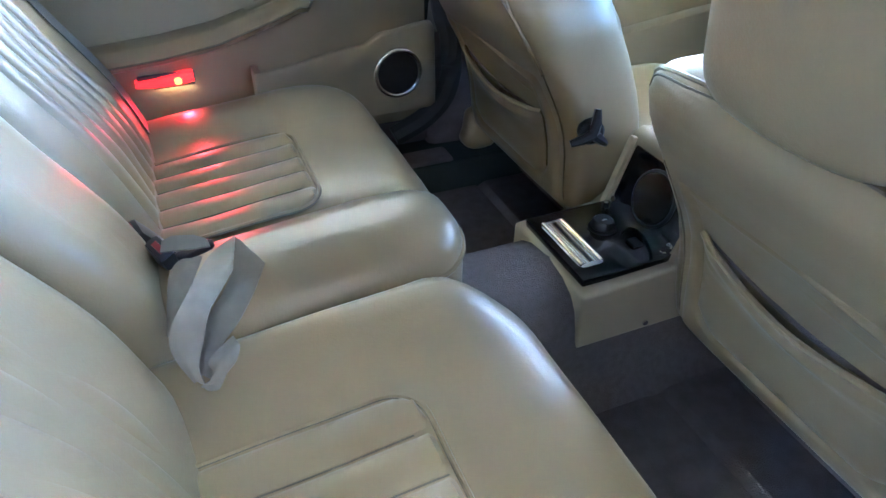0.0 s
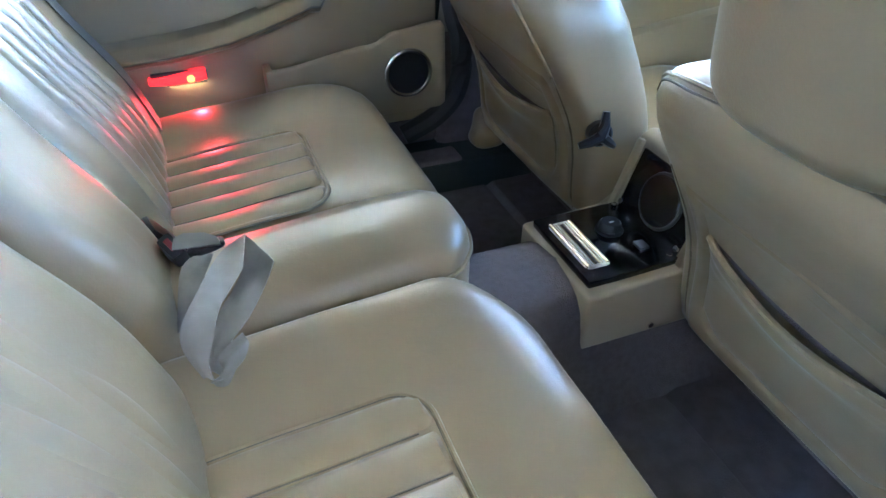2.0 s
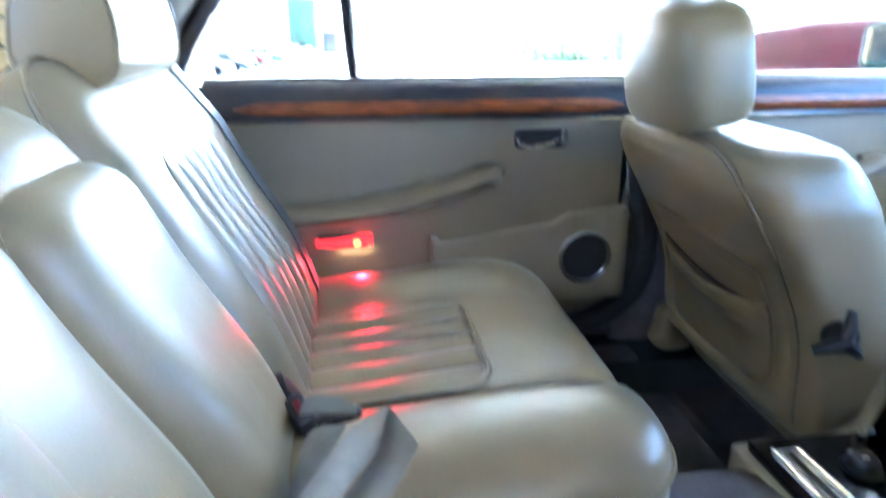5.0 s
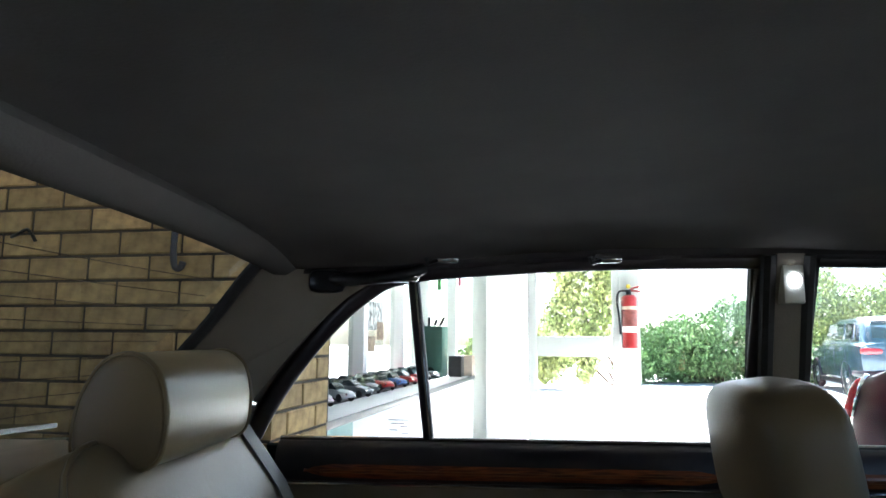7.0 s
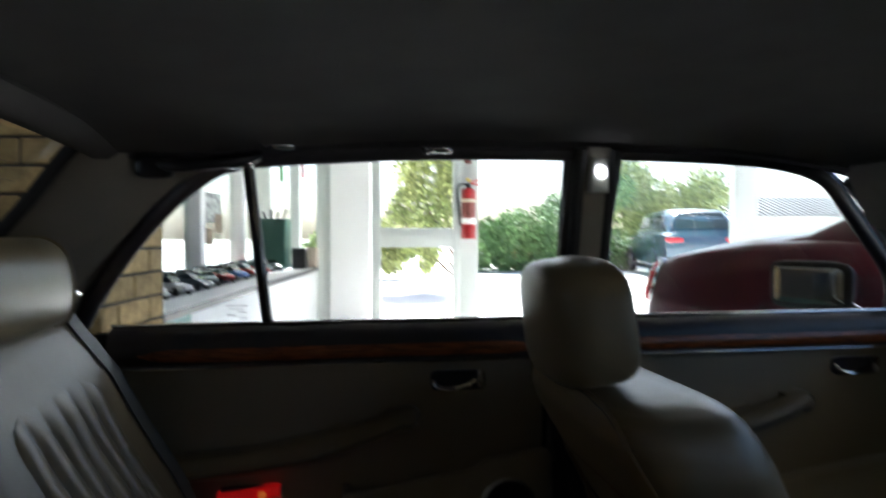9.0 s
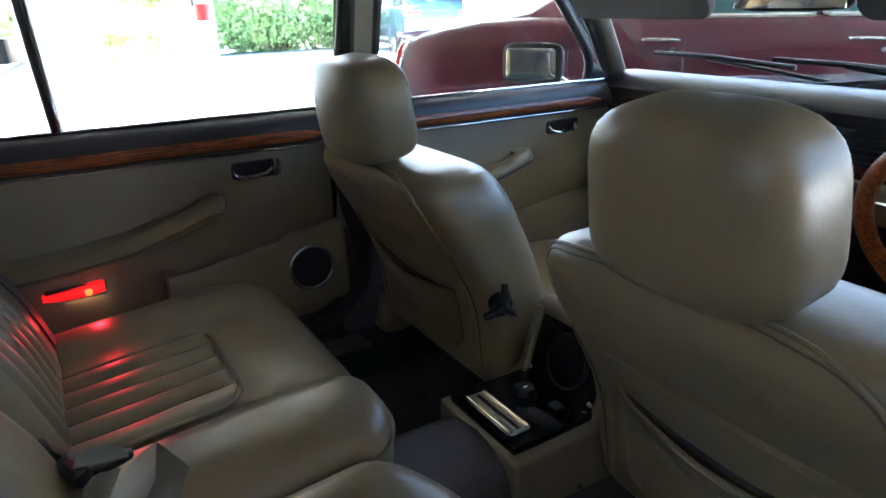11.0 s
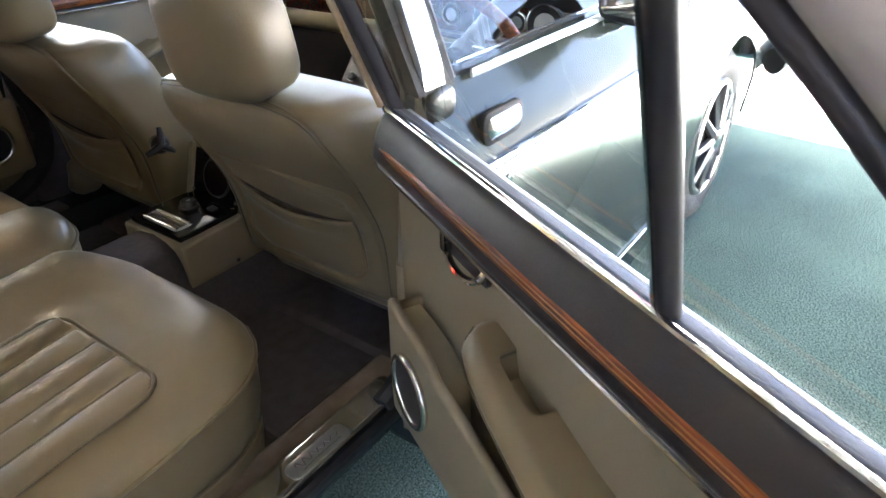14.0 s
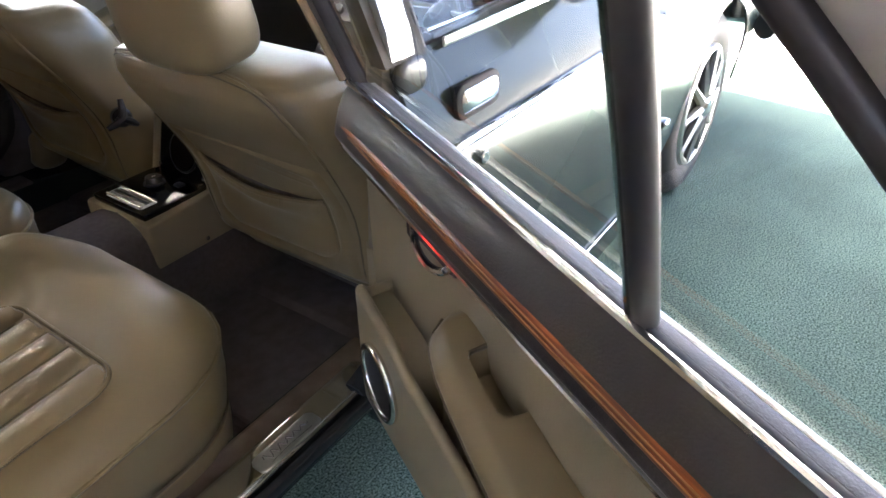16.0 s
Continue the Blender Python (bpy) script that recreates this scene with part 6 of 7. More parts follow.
for a in ((-2.4, 4.2, 0.0, 2.95), (-6.2, -4.9, 0.0, 2.95), (-4.9, -2.4, 0.0, 0.85), (-4.9, -2.4, 2.45, 2.95)):
    part("wall_panel", room_box(a[0], a[1] - 0.003, -5.6, -5.4, a[2], a[3]), TAN_PLASTER, wr, smooth=False)
# unseen rear wall, added closed to hold back light from behind the car
single("unseen_wall_rear", room_box(-6.2, -6.0, -5.395, 0.5, 0, 2.95), TAN_PLASTER, "unseen tan rear wall, added to keep light out from behind", "wall", kind="structure", smooth=False)

# glazed side wall past the brick pier, and the far glazed wall with its door
FAR = 4.62
frames = thing("window_wall", "white painted window frames along the side of the showroom", "window", kind="structure")
for k in range(4):
    y = 0.55 + 1.10 * k
    part("mullion", room_box(-0.60, -0.48, y - 0.05, y + 0.05, 0, 2.95), WHITE_PAINT, frames)
    if k < 4:
        part("sill", room_box(-0.59, -0.53, y + 0.05, y + min(1.05, 4.50 - y), 0.74, 0.80), WHITE_PAINT, frames)
        part("lower_panel", room_box(-0.57, -0.55, y + 0.05, y + min(1.05, 4.50 - y), 0.0, 0.74), PLASTER, frames)
        g = part("pane", room_box(-0.565, -0.560, y + 0.05, y + min(1.05, 4.50 - y), 0.80, 2.95, bev=0.0), GLASS, frames, smooth=False)
        g.visible_shadow = False
far = thing("window_wall", "white aluminium shopfront framing with clear glass", "window", kind="structure")
posts = ((-0.60, -0.42), (-0.23, -0.14), (0.03, 0.17), (1.455, 1.635), (4.23, 4.46), (7.0, 7.2))
part("pier_panel", room_box(0.173, 0.565, FAR - 0.10, FAR + 0.10, 0, 2.95), WHITE_PAINT, far, "wide white painted pier")
for a, b in posts:
    part("mullion", room_box(a, b, FAR - 0.06, FAR + 0.06, 0, 2.95), ALU, far)
for a, b in ((-0.42, -0.23), (-0.14, 0.03), (1.635, 4.23), (4.46, 7.0)):
    part("bottom_rail", room_box(a, b, FAR - 0.03, FAR + 0.03, 0.02, 0.24), ALU, far)
    part("head_rail", room_box(a, b, FAR - 0.03, FAR + 0.03, 2.35, 2.45), ALU, far)
    g = part("pane", room_box(a, b, FAR - 0.004, FAR + 0.004, 0.24, 2.9, bev=0.0), GLASS, far, smooth=False)
    g.visible_shadow = False
for x0, x1, z0, z1, mat in ((-0.34, -0.30, 1.60, 1.78, "green"), (-0.125, -0.095, 1.64, 1.78, "red")):
    part("sticker", room_box(x0, x1, FAR - 0.012, FAR - 0.006, z0, z1, bev=0.0), material(mat + "_sticker", (0.16, 0.42, 0.14) if mat == "green" else (0.50, 0.14, 0.16), 0.6), far, mat + " paper sticker", smooth=False)
part("transom", room_box(0.565, 1.455, FAR - 0.03, FAR + 0.03, 2.12, 2.20), ALU, far)
sd = thing("shop_door", "white aluminium glazed door with a wide middle rail", "door", kind="structure")
for x0, x1, z0, z1 in ((0.58, 0.67, 0.02, 2.1), (1.38, 1.45, 0.02, 2.1), (0.67, 1.38, 0.02, 0.25), (0.67, 1.38, 0.95, 1.14), (0.67, 1.38, 2.0, 2.1)):
    part("frame_bar", room_box(x0, x1, FAR - 0.12, FAR - 0.07, z0, z1), ALU, sd)
part("letter_flap", room_box(0.86, 1.20, FAR - 0.126, FAR - 0.121, 1.01, 1.08), ALU, sd)

ext = thing("fire_extinguisher", "red fire extinguisher with white label hanging on the mullion", "fire extinguisher")
EX = ROOM @ Vector((1.535, FAR - 0.135, 0))
part("cylinder", disc(EX + Vector((0, 0, 1.04)), (0, 0, 1), 0.070, 0.49, 28, 0.022), RED_ENAMEL, ext)
RED_PRINT = material("red_print", (0.36, 0.10, 0.08), 0.5, vary=0.6, scale=90)
for z, h, mat in ((1.18, 0.055, PAPER), (1.236, 0.155, RED_PRINT), (1.392, 0.03, material("cream_label", (0.62, 0.54, 0.40), 0.6))):
    part("label_band", disc(EX + Vector((0, 0, z)), (0, 0, 1), 0.0713, h, 28), mat, ext, "printed label band")
part("foot_ring", disc(EX + Vector((0, 0, 1.035)), (0, 0, 1), 0.0715, 0.03, 28, 0.004), RED_ENAMEL, ext)
part("instruction_card", room_box(1.50, 1.57, FAR - 0.068, FAR - 0.063, 1.78, 1.92, bev=0.0), RED_PRINT, ext, smooth=False)
part("neck", disc(EX + Vector((0, 0, 1.52)), (0, 0, 1), 0.026, 0.06, 16, 0.005), BLACK, ext)
part("squeeze_grip", tube([EX + Vector((-0.02, 0, 1.565)), EX + Vector((0.05, -0.02, 1.60)), EX + Vector((0.12, -0.03, 1.615))], 0.009, 8), RED_ENAMEL, ext)
part("carry_grip", tube([EX + Vector((-0.02, 0, 1.565)), EX + Vector((0.05, -0.02, 1.572)), EX + Vector((0.11, -0.03, 1.56))], 0.009, 8), RED_ENAMEL, ext)
part("hose", tube(smooth_line([EX + Vector((-0.02, 0, 1.57)), EX + Vector((-0.09, 0, 1.56)), EX + Vector((-0.112, 0, 1.47)), EX + Vector((-0.095, 0, 1.33)), EX + Vector((-0.085, 0, 1.16))], 6), 0.010, 8), BLACK, ext)
part("tag", pillow((0.020, 0.008, 0.02), 3, 3, lambda p: p + EX + Vector((-0.01, -0.03, 1.61))), material("yellow_tag", (0.8, 0.6, 0.05), 0.5), ext)

# display counter with model cars
counter = thing("display_counter", "long display counter with white top, black mat and teal front", "counter")
part("top", room_box(-0.50, 0.06, 0.50, 4.50, 0.73, 0.76, bev=0.004), WHITE_PAINT, counter, "white counter top")
part("edge_strip", room_box(0.061, 0.068, 0.50, 4.50, 0.728, 0.762, bev=0.001), BLACK, counter)
part("mat", room_box(-0.48, -0.17, 0.52, 4.45, 0.7605, 0.765, bev=0.001), BLACK, counter, "black display mat")
part("front", room_box(0.02, 0.05, 0.50, 0.98, 0.0, 0.73), TEAL, counter, "teal front panel")
part("front", room_box(0.02, 0.05, 0.985, 4.50, 0.0, 0.73), WHITE_PAINT, counter, "white front panel")


def model_car(y, x, paint, label, turn):
    ob = thing("model_car", label, "model car", "model cars on the counter", m=ROOM @ pose(x, y, 0.765, 0, 0, turn))
    rows = ((-0.125, 0.030, 0.048, 0.034), (-0.115, 0.020, 0.056, 0.043), (-0.06, 0.016, 0.062, 0.048), (0.02, 0.016, 0.060, 0.048), (0.09, 0.018, 0.052, 0.046), (0.12, 0.024, 0.044, 0.038), (0.13, 0.030, 0.038, 0.026))
    part("body", loft([[Vector((a, s * w * k, z)) for s, k, z in ((-1, 0.9, z0), (-1, 1, (z0 + z1) / 2), (-1, 0.85, z1), (0, 1, z1 + 0.006), (1, 0.85, z1), (1, 1, (z0 + z1) / 2), (1, 0.9, z0))] for a, z0, z1, w in rows]), paint, ob)
    part("cabin", loft([[Vector((a, s * w, z)) for s, z in ((-1, 0.055), (-0.75, h), (0.75, h), (1, 0.055))] for a, w, h in ((-0.085, 0.036, 0.060), (-0.045, 0.040, 0.088), (0.0, 0.040, 0.090), (0.045, 0.038, 0.060))]), TINTED, ob)
    for a in (-0.078, 0.078):
        for s in (-1, 1):
            part("wheel", disc((a, s * 0.036, 0.021), (0, s, 0), 0.021, 0.013, 16, 0.003), RUBBER, ob)
            part("headlamp" if a > 0 else "tail_lamp", disc((a * 1.55, s * 0.030, 0.040), (1 if a > 0 else -1, 0, 0), 0.007, 0.004, 10), CHROME if a > 0 else TAIL_RED, ob)
    return ob


DARK_GREY = material("dark_grey_paint", (0.10, 0.11, 0.12), 0.3, 0.3, vary=0.03, coat=0.6)
SHADES = {"silver": SILVER, "dark grey": DARK_GREY, "red": RED_ENAMEL, "blue": BLUE}
rnd = random.Random(12)
for i in range(36):
    y, lane = 0.62 + 0.095 * i, i % 3
    if y < 2.25:
        colour = "red" if lane == 2 and y > 1.7 else rnd.choice(("silver", "silver", "dark grey"))
    elif lane == 0:
        colour = "blue" if 2.35 < y < 2.75 else "red" if y < 3.4 else "dark grey"
    else:
        colour = rnd.choice(("red", "red", "red", "dark grey"))
    ob = model_car(y, -0.225 - 0.10 * lane, SHADES[colour], colour + " die-cast model car parked on the black mat", -38 + 9 * ((i * 7) % 5 - 2))
    ob.scale = (1.0, 1.0, 1.05)
binbox = thing("storage_box", "dark green plastic box with tools sticking out on the counter", "box")
part("shell", room_box(-0.36, -0.13, 3.85, 4.12, 0.766, 1.22, bev=0.01), GREEN_BIN, binbox)
for k in range(4):
    a = ROOM @ Vector((-0.33 + 0.05 * k, 3.98, 1.22))
    part("tool", tube([a, a + Vector((0.02 * k - 0.02, 0.02, 0.06 + 0.02 * (k % 2)))], 0.012, 8), BLACK, binbox)
for y, h, mat, lab in ((4.2, 0.19, BLACK, "small black cardboard box on the counter"), (4.40, 0.19, material("cream_card", (0.5, 0.42, 0.33), 0.8), "small cream cardboard box on the counter")):
    single("carton", room_box(-0.12 + 0.35 * (y - 4.2), 0.0 + 0.35 * (y - 4.2), y - 0.1, y + 0.06, 0.7605, 0.7605 + h, bev=0.004), mat, lab, "box", "cartons")
paper = thing("wall_notice", "brown leaflets and a pale printed poster on the side window", "notice")
BROWN_PAPER = material("brown_paper", (0.32, 0.25, 0.17), 0.8, vary=0.3, scale=30)
for y0, y1, z0, z1 in ((2.76, 2.95, 1.08, 1.20), (3.03, 3.20, 1.0, 1.12), (3.26, 3.44, 1.09, 1.24)):
    part("leaflet", room_box(-0.555, -0.551, y0, y1, z0, z1, bev=0.0), BROWN_PAPER, paper, smooth=False)
part("poster", room_box(-0.559, -0.556, 2.80, 3.42, 1.17, 1.40, bev=0.0), material("faded_print", (0.66, 0.70, 0.66), 0.7, vary=0.55, scale=22), paper, "faded printed poster", smooth=False)

hookw = thing("wall_hook", "rusty iron hook hanging on the brick wall", "hook")
part("bar", put(tube(smooth_line([(-0.36, -0.01, 1.48), (-0.36, -0.03, 1.46), (-0.36, -0.035, 1.38), (-0.352, -0.035, 1.33), (-0.335, -0.03, 1.325), (-0.325, -0.03, 1.345)], 5), 0.011, 8), WALL), GRIP, hookw)
hook2 = thing("wall_hook", "small bent wire hook on the brick wall", "hook")
part("bar", put(tube(smooth_line([(-1.03, -0.005, 1.45), (-0.98, -0.03, 1.455), (-0.945, -0.03, 1.47), (-0.93, -0.02, 1.45), (-0.925, -0.01, 1.43)], 5), 0.006, 8), WALL), BLACK, hook2)

# columns and wall of the side behind the viewer stay open to daylight
for x, y in ((4.4, -5.1),):
    single("column", put(box(x - 0.12, x + 0.12, y - 0.12, y + 0.12, 0, 2.95, 0.005), ROOM), WHITE_PAINT, "white painted steel column at the open side", "column", "columns", kind="structure")


# ---- other vehicles ----
def saloon(name, label, m, paint, length, width, height, belt, roof0, roof1, boot, tall=False):
    ob = thing(name, label, "car", m=m)
    L, W, B = length, width / 2, belt
    rows = [(0.0, 0.48, B - boot - 0.12, 0.86), (0.03, 0.42, B - boot - 0.03, 0.93), (0.20, 0.36, B - boot, 0.975), (0.9, 0.32, B - boot * 0.4, 1.0), (1.3, 0.30, B, 1.0), (2.4, 0.30, B, 1.0), (3.1, 0.30, B - 0.005, 1.0), (3.6, 0.32, B - 0.04, 0.99), (4.5, 0.36, B - 0.11, 0.95), (4.85, 0.40, B - 0.19, 0.88), (4.95, 0.48, B - 0.26, 0.80)]
    rings = []
    for x, z0, z1, w in rows:
        x *= L / 4.95
        zm = z0 + (z1 - z0) * 0.62
        sec = [(-0.80, z0), (-0.97, z0 + 0.06), (-1.0, zm), (-0.97, z1 - 0.07), (-0.88, z1 - 0.01), (-0.5, z1 + 0.025), (0, z1 + 0.035)]
        sec += [(-a, b) for a, b in sec[-2::-1]]
        rings.append([Vector((x, a * w * W, b)) for a, b in sec])
    part("body", loft(rings), paint, ob)
    g = [(roof0 - 0.42, B, 0.84, B + 0.02), (roof0 - 0.18, B, 0.83, B + (height - B) * 0.62), (roof0 + 0.15, B, 0.82, height - 0.02), (roof0 + 0.6, B, 0.82, height), (roof1 - 0.3, B, 0.82, height - 0.01), (roof1 + 0.1, B, 0.83, height - 0.09), (roof1 + 0.62, B, 0.84, B + 0.02)]
    rings = []
    for x, z0, w, z1 in g:
        rings.append([Vector((x, a * w * W, z0 - 0.03 + (z1 - z0 + 0.03) * b)) for a, b in ((-1.0, 0), (-0.96, 0.35), (-0.86, 0.85), (-0.74, 0.97), (0, 1.03), (0.74, 0.97), (0.86, 0.85), (0.96, 0.35), (1.0, 0))])
    part("cabin", loft(rings), paint, ob)
    hgt = height - B
    for s in (-1, 1):
        for a, b, sl0, sl1 in ((roof0 + 0.02, roof0 + 0.30, -0.02, 0.24), (roof0 + 0.36, roof0 + 1.02, 0.0, 0.0), (roof0 + 1.10, roof1 + 0.30, 0.0, -0.30)):
            pts = [(a, 0.10), (b, 0.10), (b + min(0, sl1), 0.74), (a + max(0, sl1 if sl0 < 0 else 0), 0.74)]
            def at(x, f, o):
                w = 0.985 - 0.10 * f + 0.004
                return Vector((x, s * (w * 0.835 * W + o), B + hgt * f))
            bm = bmesh.new()
            bm.faces.new([bm.verts.new(at(x, f, 0.012)) for x, f in pts])
            wn_ = part("side_window", bm, TINTED, ob, "dark side glass", smooth=False)
            part("chrome_frame", tube([at(x, f, 0.012) for x, f in pts], 0.012, 6, True), CHROME, wn_, "chrome window surround")
        for x in (1.52, 2.47):
            h = part("door_handle", box(x * L / 4.95 - 0.075, x * L / 4.95 + 0.075, *sorted((s * (W - 0.012), s * (W + 0.016))), B - 0.155, B - 0.115, 0.008), CHROME, ob, "chrome door handle")
            part("lock", disc((x * L / 4.95, s * (W - 0.004), B - 0.20), (0, s, 0), 0.012, 0.01, 16), CHROME, h)
        for x in (0.02, 0.90, 1.90, 2.85):
            if x > 0.5:
                part("door_gap", tube([(x * L / 4.95 + 0.10, s * (W - 0.0), 0.36), (x * L / 4.95 + 0.10, s * (W + 0.001), B - 0.12), (x * L / 4.95 + 0.10, s * (W - 0.03), B - 0.03)], 0.004, 5), BLACK, ob)
        part("tail_lamp", pillow((0.045, 0.07, 0.13) if not tall else (0.05, 0.21, 0.065), 4, 4, lambda p: p + Vector((0.035, s * W * (0.80 if not tall else 0.72), B - boot - 0.18))), TAIL_RED, ob, "red tail lamp in chrome bezel")
        part("lamp_bezel", hoop((0.012, s * W * 0.80, B - boot - 0.18), (1, 0, 0), 0.085, 0.010, 24, 6), CHROME, ob)
        part("headlamp", disc((L - 0.10, s * W * 0.70, B - 0.30), (1, 0, 0), 0.085, 0.05, 24, 0.01), CHROME, ob)
        for x in (1.15, 4.02):
            w = part("wheel", hoop((x * L / 4.95, s * (W - 0.10), 0.33), (0, 1, 0), 0.255, 0.075, 36, 10), RUBBER, ob, "black tyre with steel rim")
            part("rim", disc((x * L / 4.95, s * (W - 0.06), 0.33), (0, s, 0), 0.205, 0.02, 28, 0.006), STEEL, w)
            part("hub", disc((x * L / 4.95, s * (W - 0.045), 0.33), (0, s, 0), 0.07, 0.03, 20, 0.008), CHROME, w)
            for k in range(8):
                d = Vector((math.cos(k * math.tau / 8), 0, math.sin(k * math.tau / 8)))
                c = Vector((x * L / 4.95, s * (W - 0.038), 0.33))
                part("rim_hole", disc(c + d * 0.145 - Vector((0, s * 0.003, 0)), (0, s, 0), 0.028, 0.004, 12), BLACK, w)
            part("wheel_arch", hoop((x * L / 4.95, s * (W - 0.02), 0.345), (0, 1, 0), 0.375, 0.020, 36, 6), BLACK, ob)
        part("sill", box(1.4, 3.6, *sorted((s * (W - 0.10), s * (W - 0.03))), 0.20, 0.31, 0.02), BLACK, ob)
    bm = bmesh.new()
    bm.faces.new([bm.verts.new(p) for p in ((roof0 - 0.38, -W * 0.66, B + 0.05), (roof0 - 0.38, W * 0.66, B + 0.05), (roof0 - 0.03, W * 0.58, height - 0.13), (roof0 - 0.03, -W * 0.58, height - 0.13))])
    rs = part("rear_window", bm, TINTED, ob, smooth=False)
    rs.location = (-0.03, 0, 0.035)
    bm = bmesh.new()
    bm.faces.new([bm.verts.new(p) for p in ((roof1 + 0.60, -W * 0.70, B + 0.05), (roof1 + 0.60, W * 0.70, B + 0.05), (roof1 + 0.15, W * 0.60, height - 0.12), (roof1 + 0.15, -W * 0.60, height - 0.12))])
    fs = part("windscreen", bm, TINTED, ob, smooth=False)
    fs.location = (0.03, 0, 0.03)
    part("rear_bumper", tube(smooth_line([(0.45, -W * 0.97, 0.48), (0.05, -W * 0.93, 0.48), (-0.06, -W * 0.6, 0.48), (-0.08, 0, 0.48), (-0.06, W * 0.6, 0.48), (0.05, W * 0.93, 0.48), (0.45, W * 0.97, 0.48)], 5), 0.06, 8), CHROME if not tall else BLACK, ob)
    part("front_bumper", tube(smooth_line([(L - 0.5, -W * 0.96, 0.48), (L - 0.08, -W * 0.85, 0.48), (L + 0.04, 0, 0.48), (L - 0.08, W * 0.85, 0.48), (L - 0.5, W * 0.96, 0.48)], 5), 0.06, 8), CHROME if not tall else BLACK, ob)
    return ob


U = Vector((0.6626, -0.7490, 0))
N_ = Vector((0.7490, 0.6626, 0))
def fast_tail_saloon():
    """Old saloon whose broad rear quarters sweep from the boot up into the roof."""
    ob = thing("classic_saloon", "maroon classic saloon car with chrome trim parked across the showroom", "car")
    W, L = 0.89, 4.95
    rows = [(-0.04, 0.44, 0.66, 0.84), (-0.035, 0.40, 0.76, 0.88), (0.0, 0.37, 0.865, 0.915), (0.05, 0.35, 0.925, 0.945), (0.15, 0.34, 0.965, 0.965), (0.30, 0.33, 0.995, 0.98), (0.52, 0.32, 1.03, 0.99), (0.80, 0.31, 1.045, 1.0), (1.3, 0.30, 1.045, 1.0), (2.4, 0.30, 1.045, 1.0), (3.1, 0.30, 1.04, 1.0), (3.6, 0.32, 1.01, 0.99), (4.5, 0.36, 0.93, 0.95), (4.85, 0.40, 0.85, 0.88), (4.95, 0.48, 0.78, 0.80)]
    rings = []
    for x, z0, z1, w in rows:
        crown = 0.045 * ease(0.0, 0.25, x)
        sec = [(-0.80, z0), (-0.96, z0 + 0.06), (-0.995, z0 + (z1 - z0) * 0.45), (-1.0, z1 - 0.15), (-0.992, z1 - 0.13), (-0.972, z1 - 0.045), (-0.945, z1 - 0.012), (-0.89, z1 + 0.002), (-0.5, z1 + crown * 0.7), (0, z1 + crown)]
        sec += [(-p, q) for p, q in sec[-2::-1]]
        rings.append([Vector((x, p * w * W, q)) for p, q in sec])
    part("body", loft(rings), MAROON, ob)
    roofline = [(0.42, 0.90, 0.99), (0.60, 0.925, 1.045), (0.78, 0.94, 1.085), (0.92, 0.945, 1.16), (1.10, 0.945, 1.275), (1.30, 0.94, 1.375), (1.55, 0.935, 1.435), (1.9, 0.93, 1.465), (2.5, 0.93, 1.465), (2.75, 0.93, 1.41), (3.30, 0.93, 1.03)]
    rings = []
    for x, w, z in roofline:
        half = [(-1.0, 0.0), (-0.985, 0.25), (-0.90, 0.86), (-0.86, 0.95), (-0.76, 1.0), (0, 1.02)]
        sec = half + [(-p, q) for p, q in half[-2::-1]]
        rings.append([Vector((x, p * w * W, 0.90 + (z - 0.90) * q)) for p, q in sec])
    part("cabin", loft(rings), MAROON, ob)

    def on_side(x, z, s, off):
        q = (z - 0.90) / 0.56
        return Vector((x, s * (0.935 * W * (0.985 - 0.14 * max(0, q - 0.25)) + off), z))
    for s in (-1, 1):
        for a_, b_, lean0, lean1 in ((1.345, 1.565, 0.10, 0.0), (1.595, 2.22, 0.0, 0.0), (2.26, 2.95, 0.0, -0.26)):
            pts = [(a_ + 0.03, 1.045), (b_, 1.045), (b_ + lean1, 1.375), (a_ + lean0, 1.375)] + ([(a_ + 0.01, 1.15), (a_, 1.08)] if lean0 else [(a_, 1.375), (a_, 1.05)])
            bm = bmesh.new()
            bm.faces.new([bm.verts.new(on_side(x, z, s, 0.014)) for x, z in pts])
            glass = part("side_window", bm, SIDE_GLASS, ob, "greenish side glass", smooth=False)
            part("chrome_frame", tube([on_side(x, z, s, 0.014) for x, z in pts], 0.013, 6, True), CREAM_TRIM, glass, "pale bright window surround")
        hoop_ = part("reflector", disc(on_side(1.262, 1.063, s, 0.010), (0, s, 0.1), 0.021, 0.010, 20, 0.003), TAIL_RED, ob, "small round red reflector")
        part("reflector_rim", hoop(on_side(1.262, 1.063, s, 0.018), (0, s, 0.1), 0.023, 0.003, 20, 6), CHROME, hoop_)
        for x in (1.50, 2.47):
            h = part("door_handle", tube(smooth_line([(x - 0.10, s * (W - 0.005), 0.932), (x - 0.07, s * (W + 0.030), 0.934), (x + 0.07, s * (W + 0.030), 0.930), (x + 0.10, s * (W - 0.005), 0.928)], 5), 0.010, 8), CHROME, ob, "chrome door handle")
            part("lock", disc((x + 0.06, s * (W - 0.004), 0.88), (0, s, 0), 0.012, 0.01, 16), CHROME, h)
        for x in (1.02, 1.62, 2.95):
            part("door_gap", tube([(x, s * (W - 0.003), 0.36), (x, s * (W - 0.001), 0.88), (x, s * (W - 0.03), 1.0)], 0.004, 5), BLACK, ob)
        lens = part("tail_lamp", pillow((0.050, 0.050, 0.115), 3.0, 5, lambda p: p + Vector((0.010 + 0.30 * p.z, s * W * 0.85, 0.815))), TAIL_RED, ob, "tall red tail lamp")
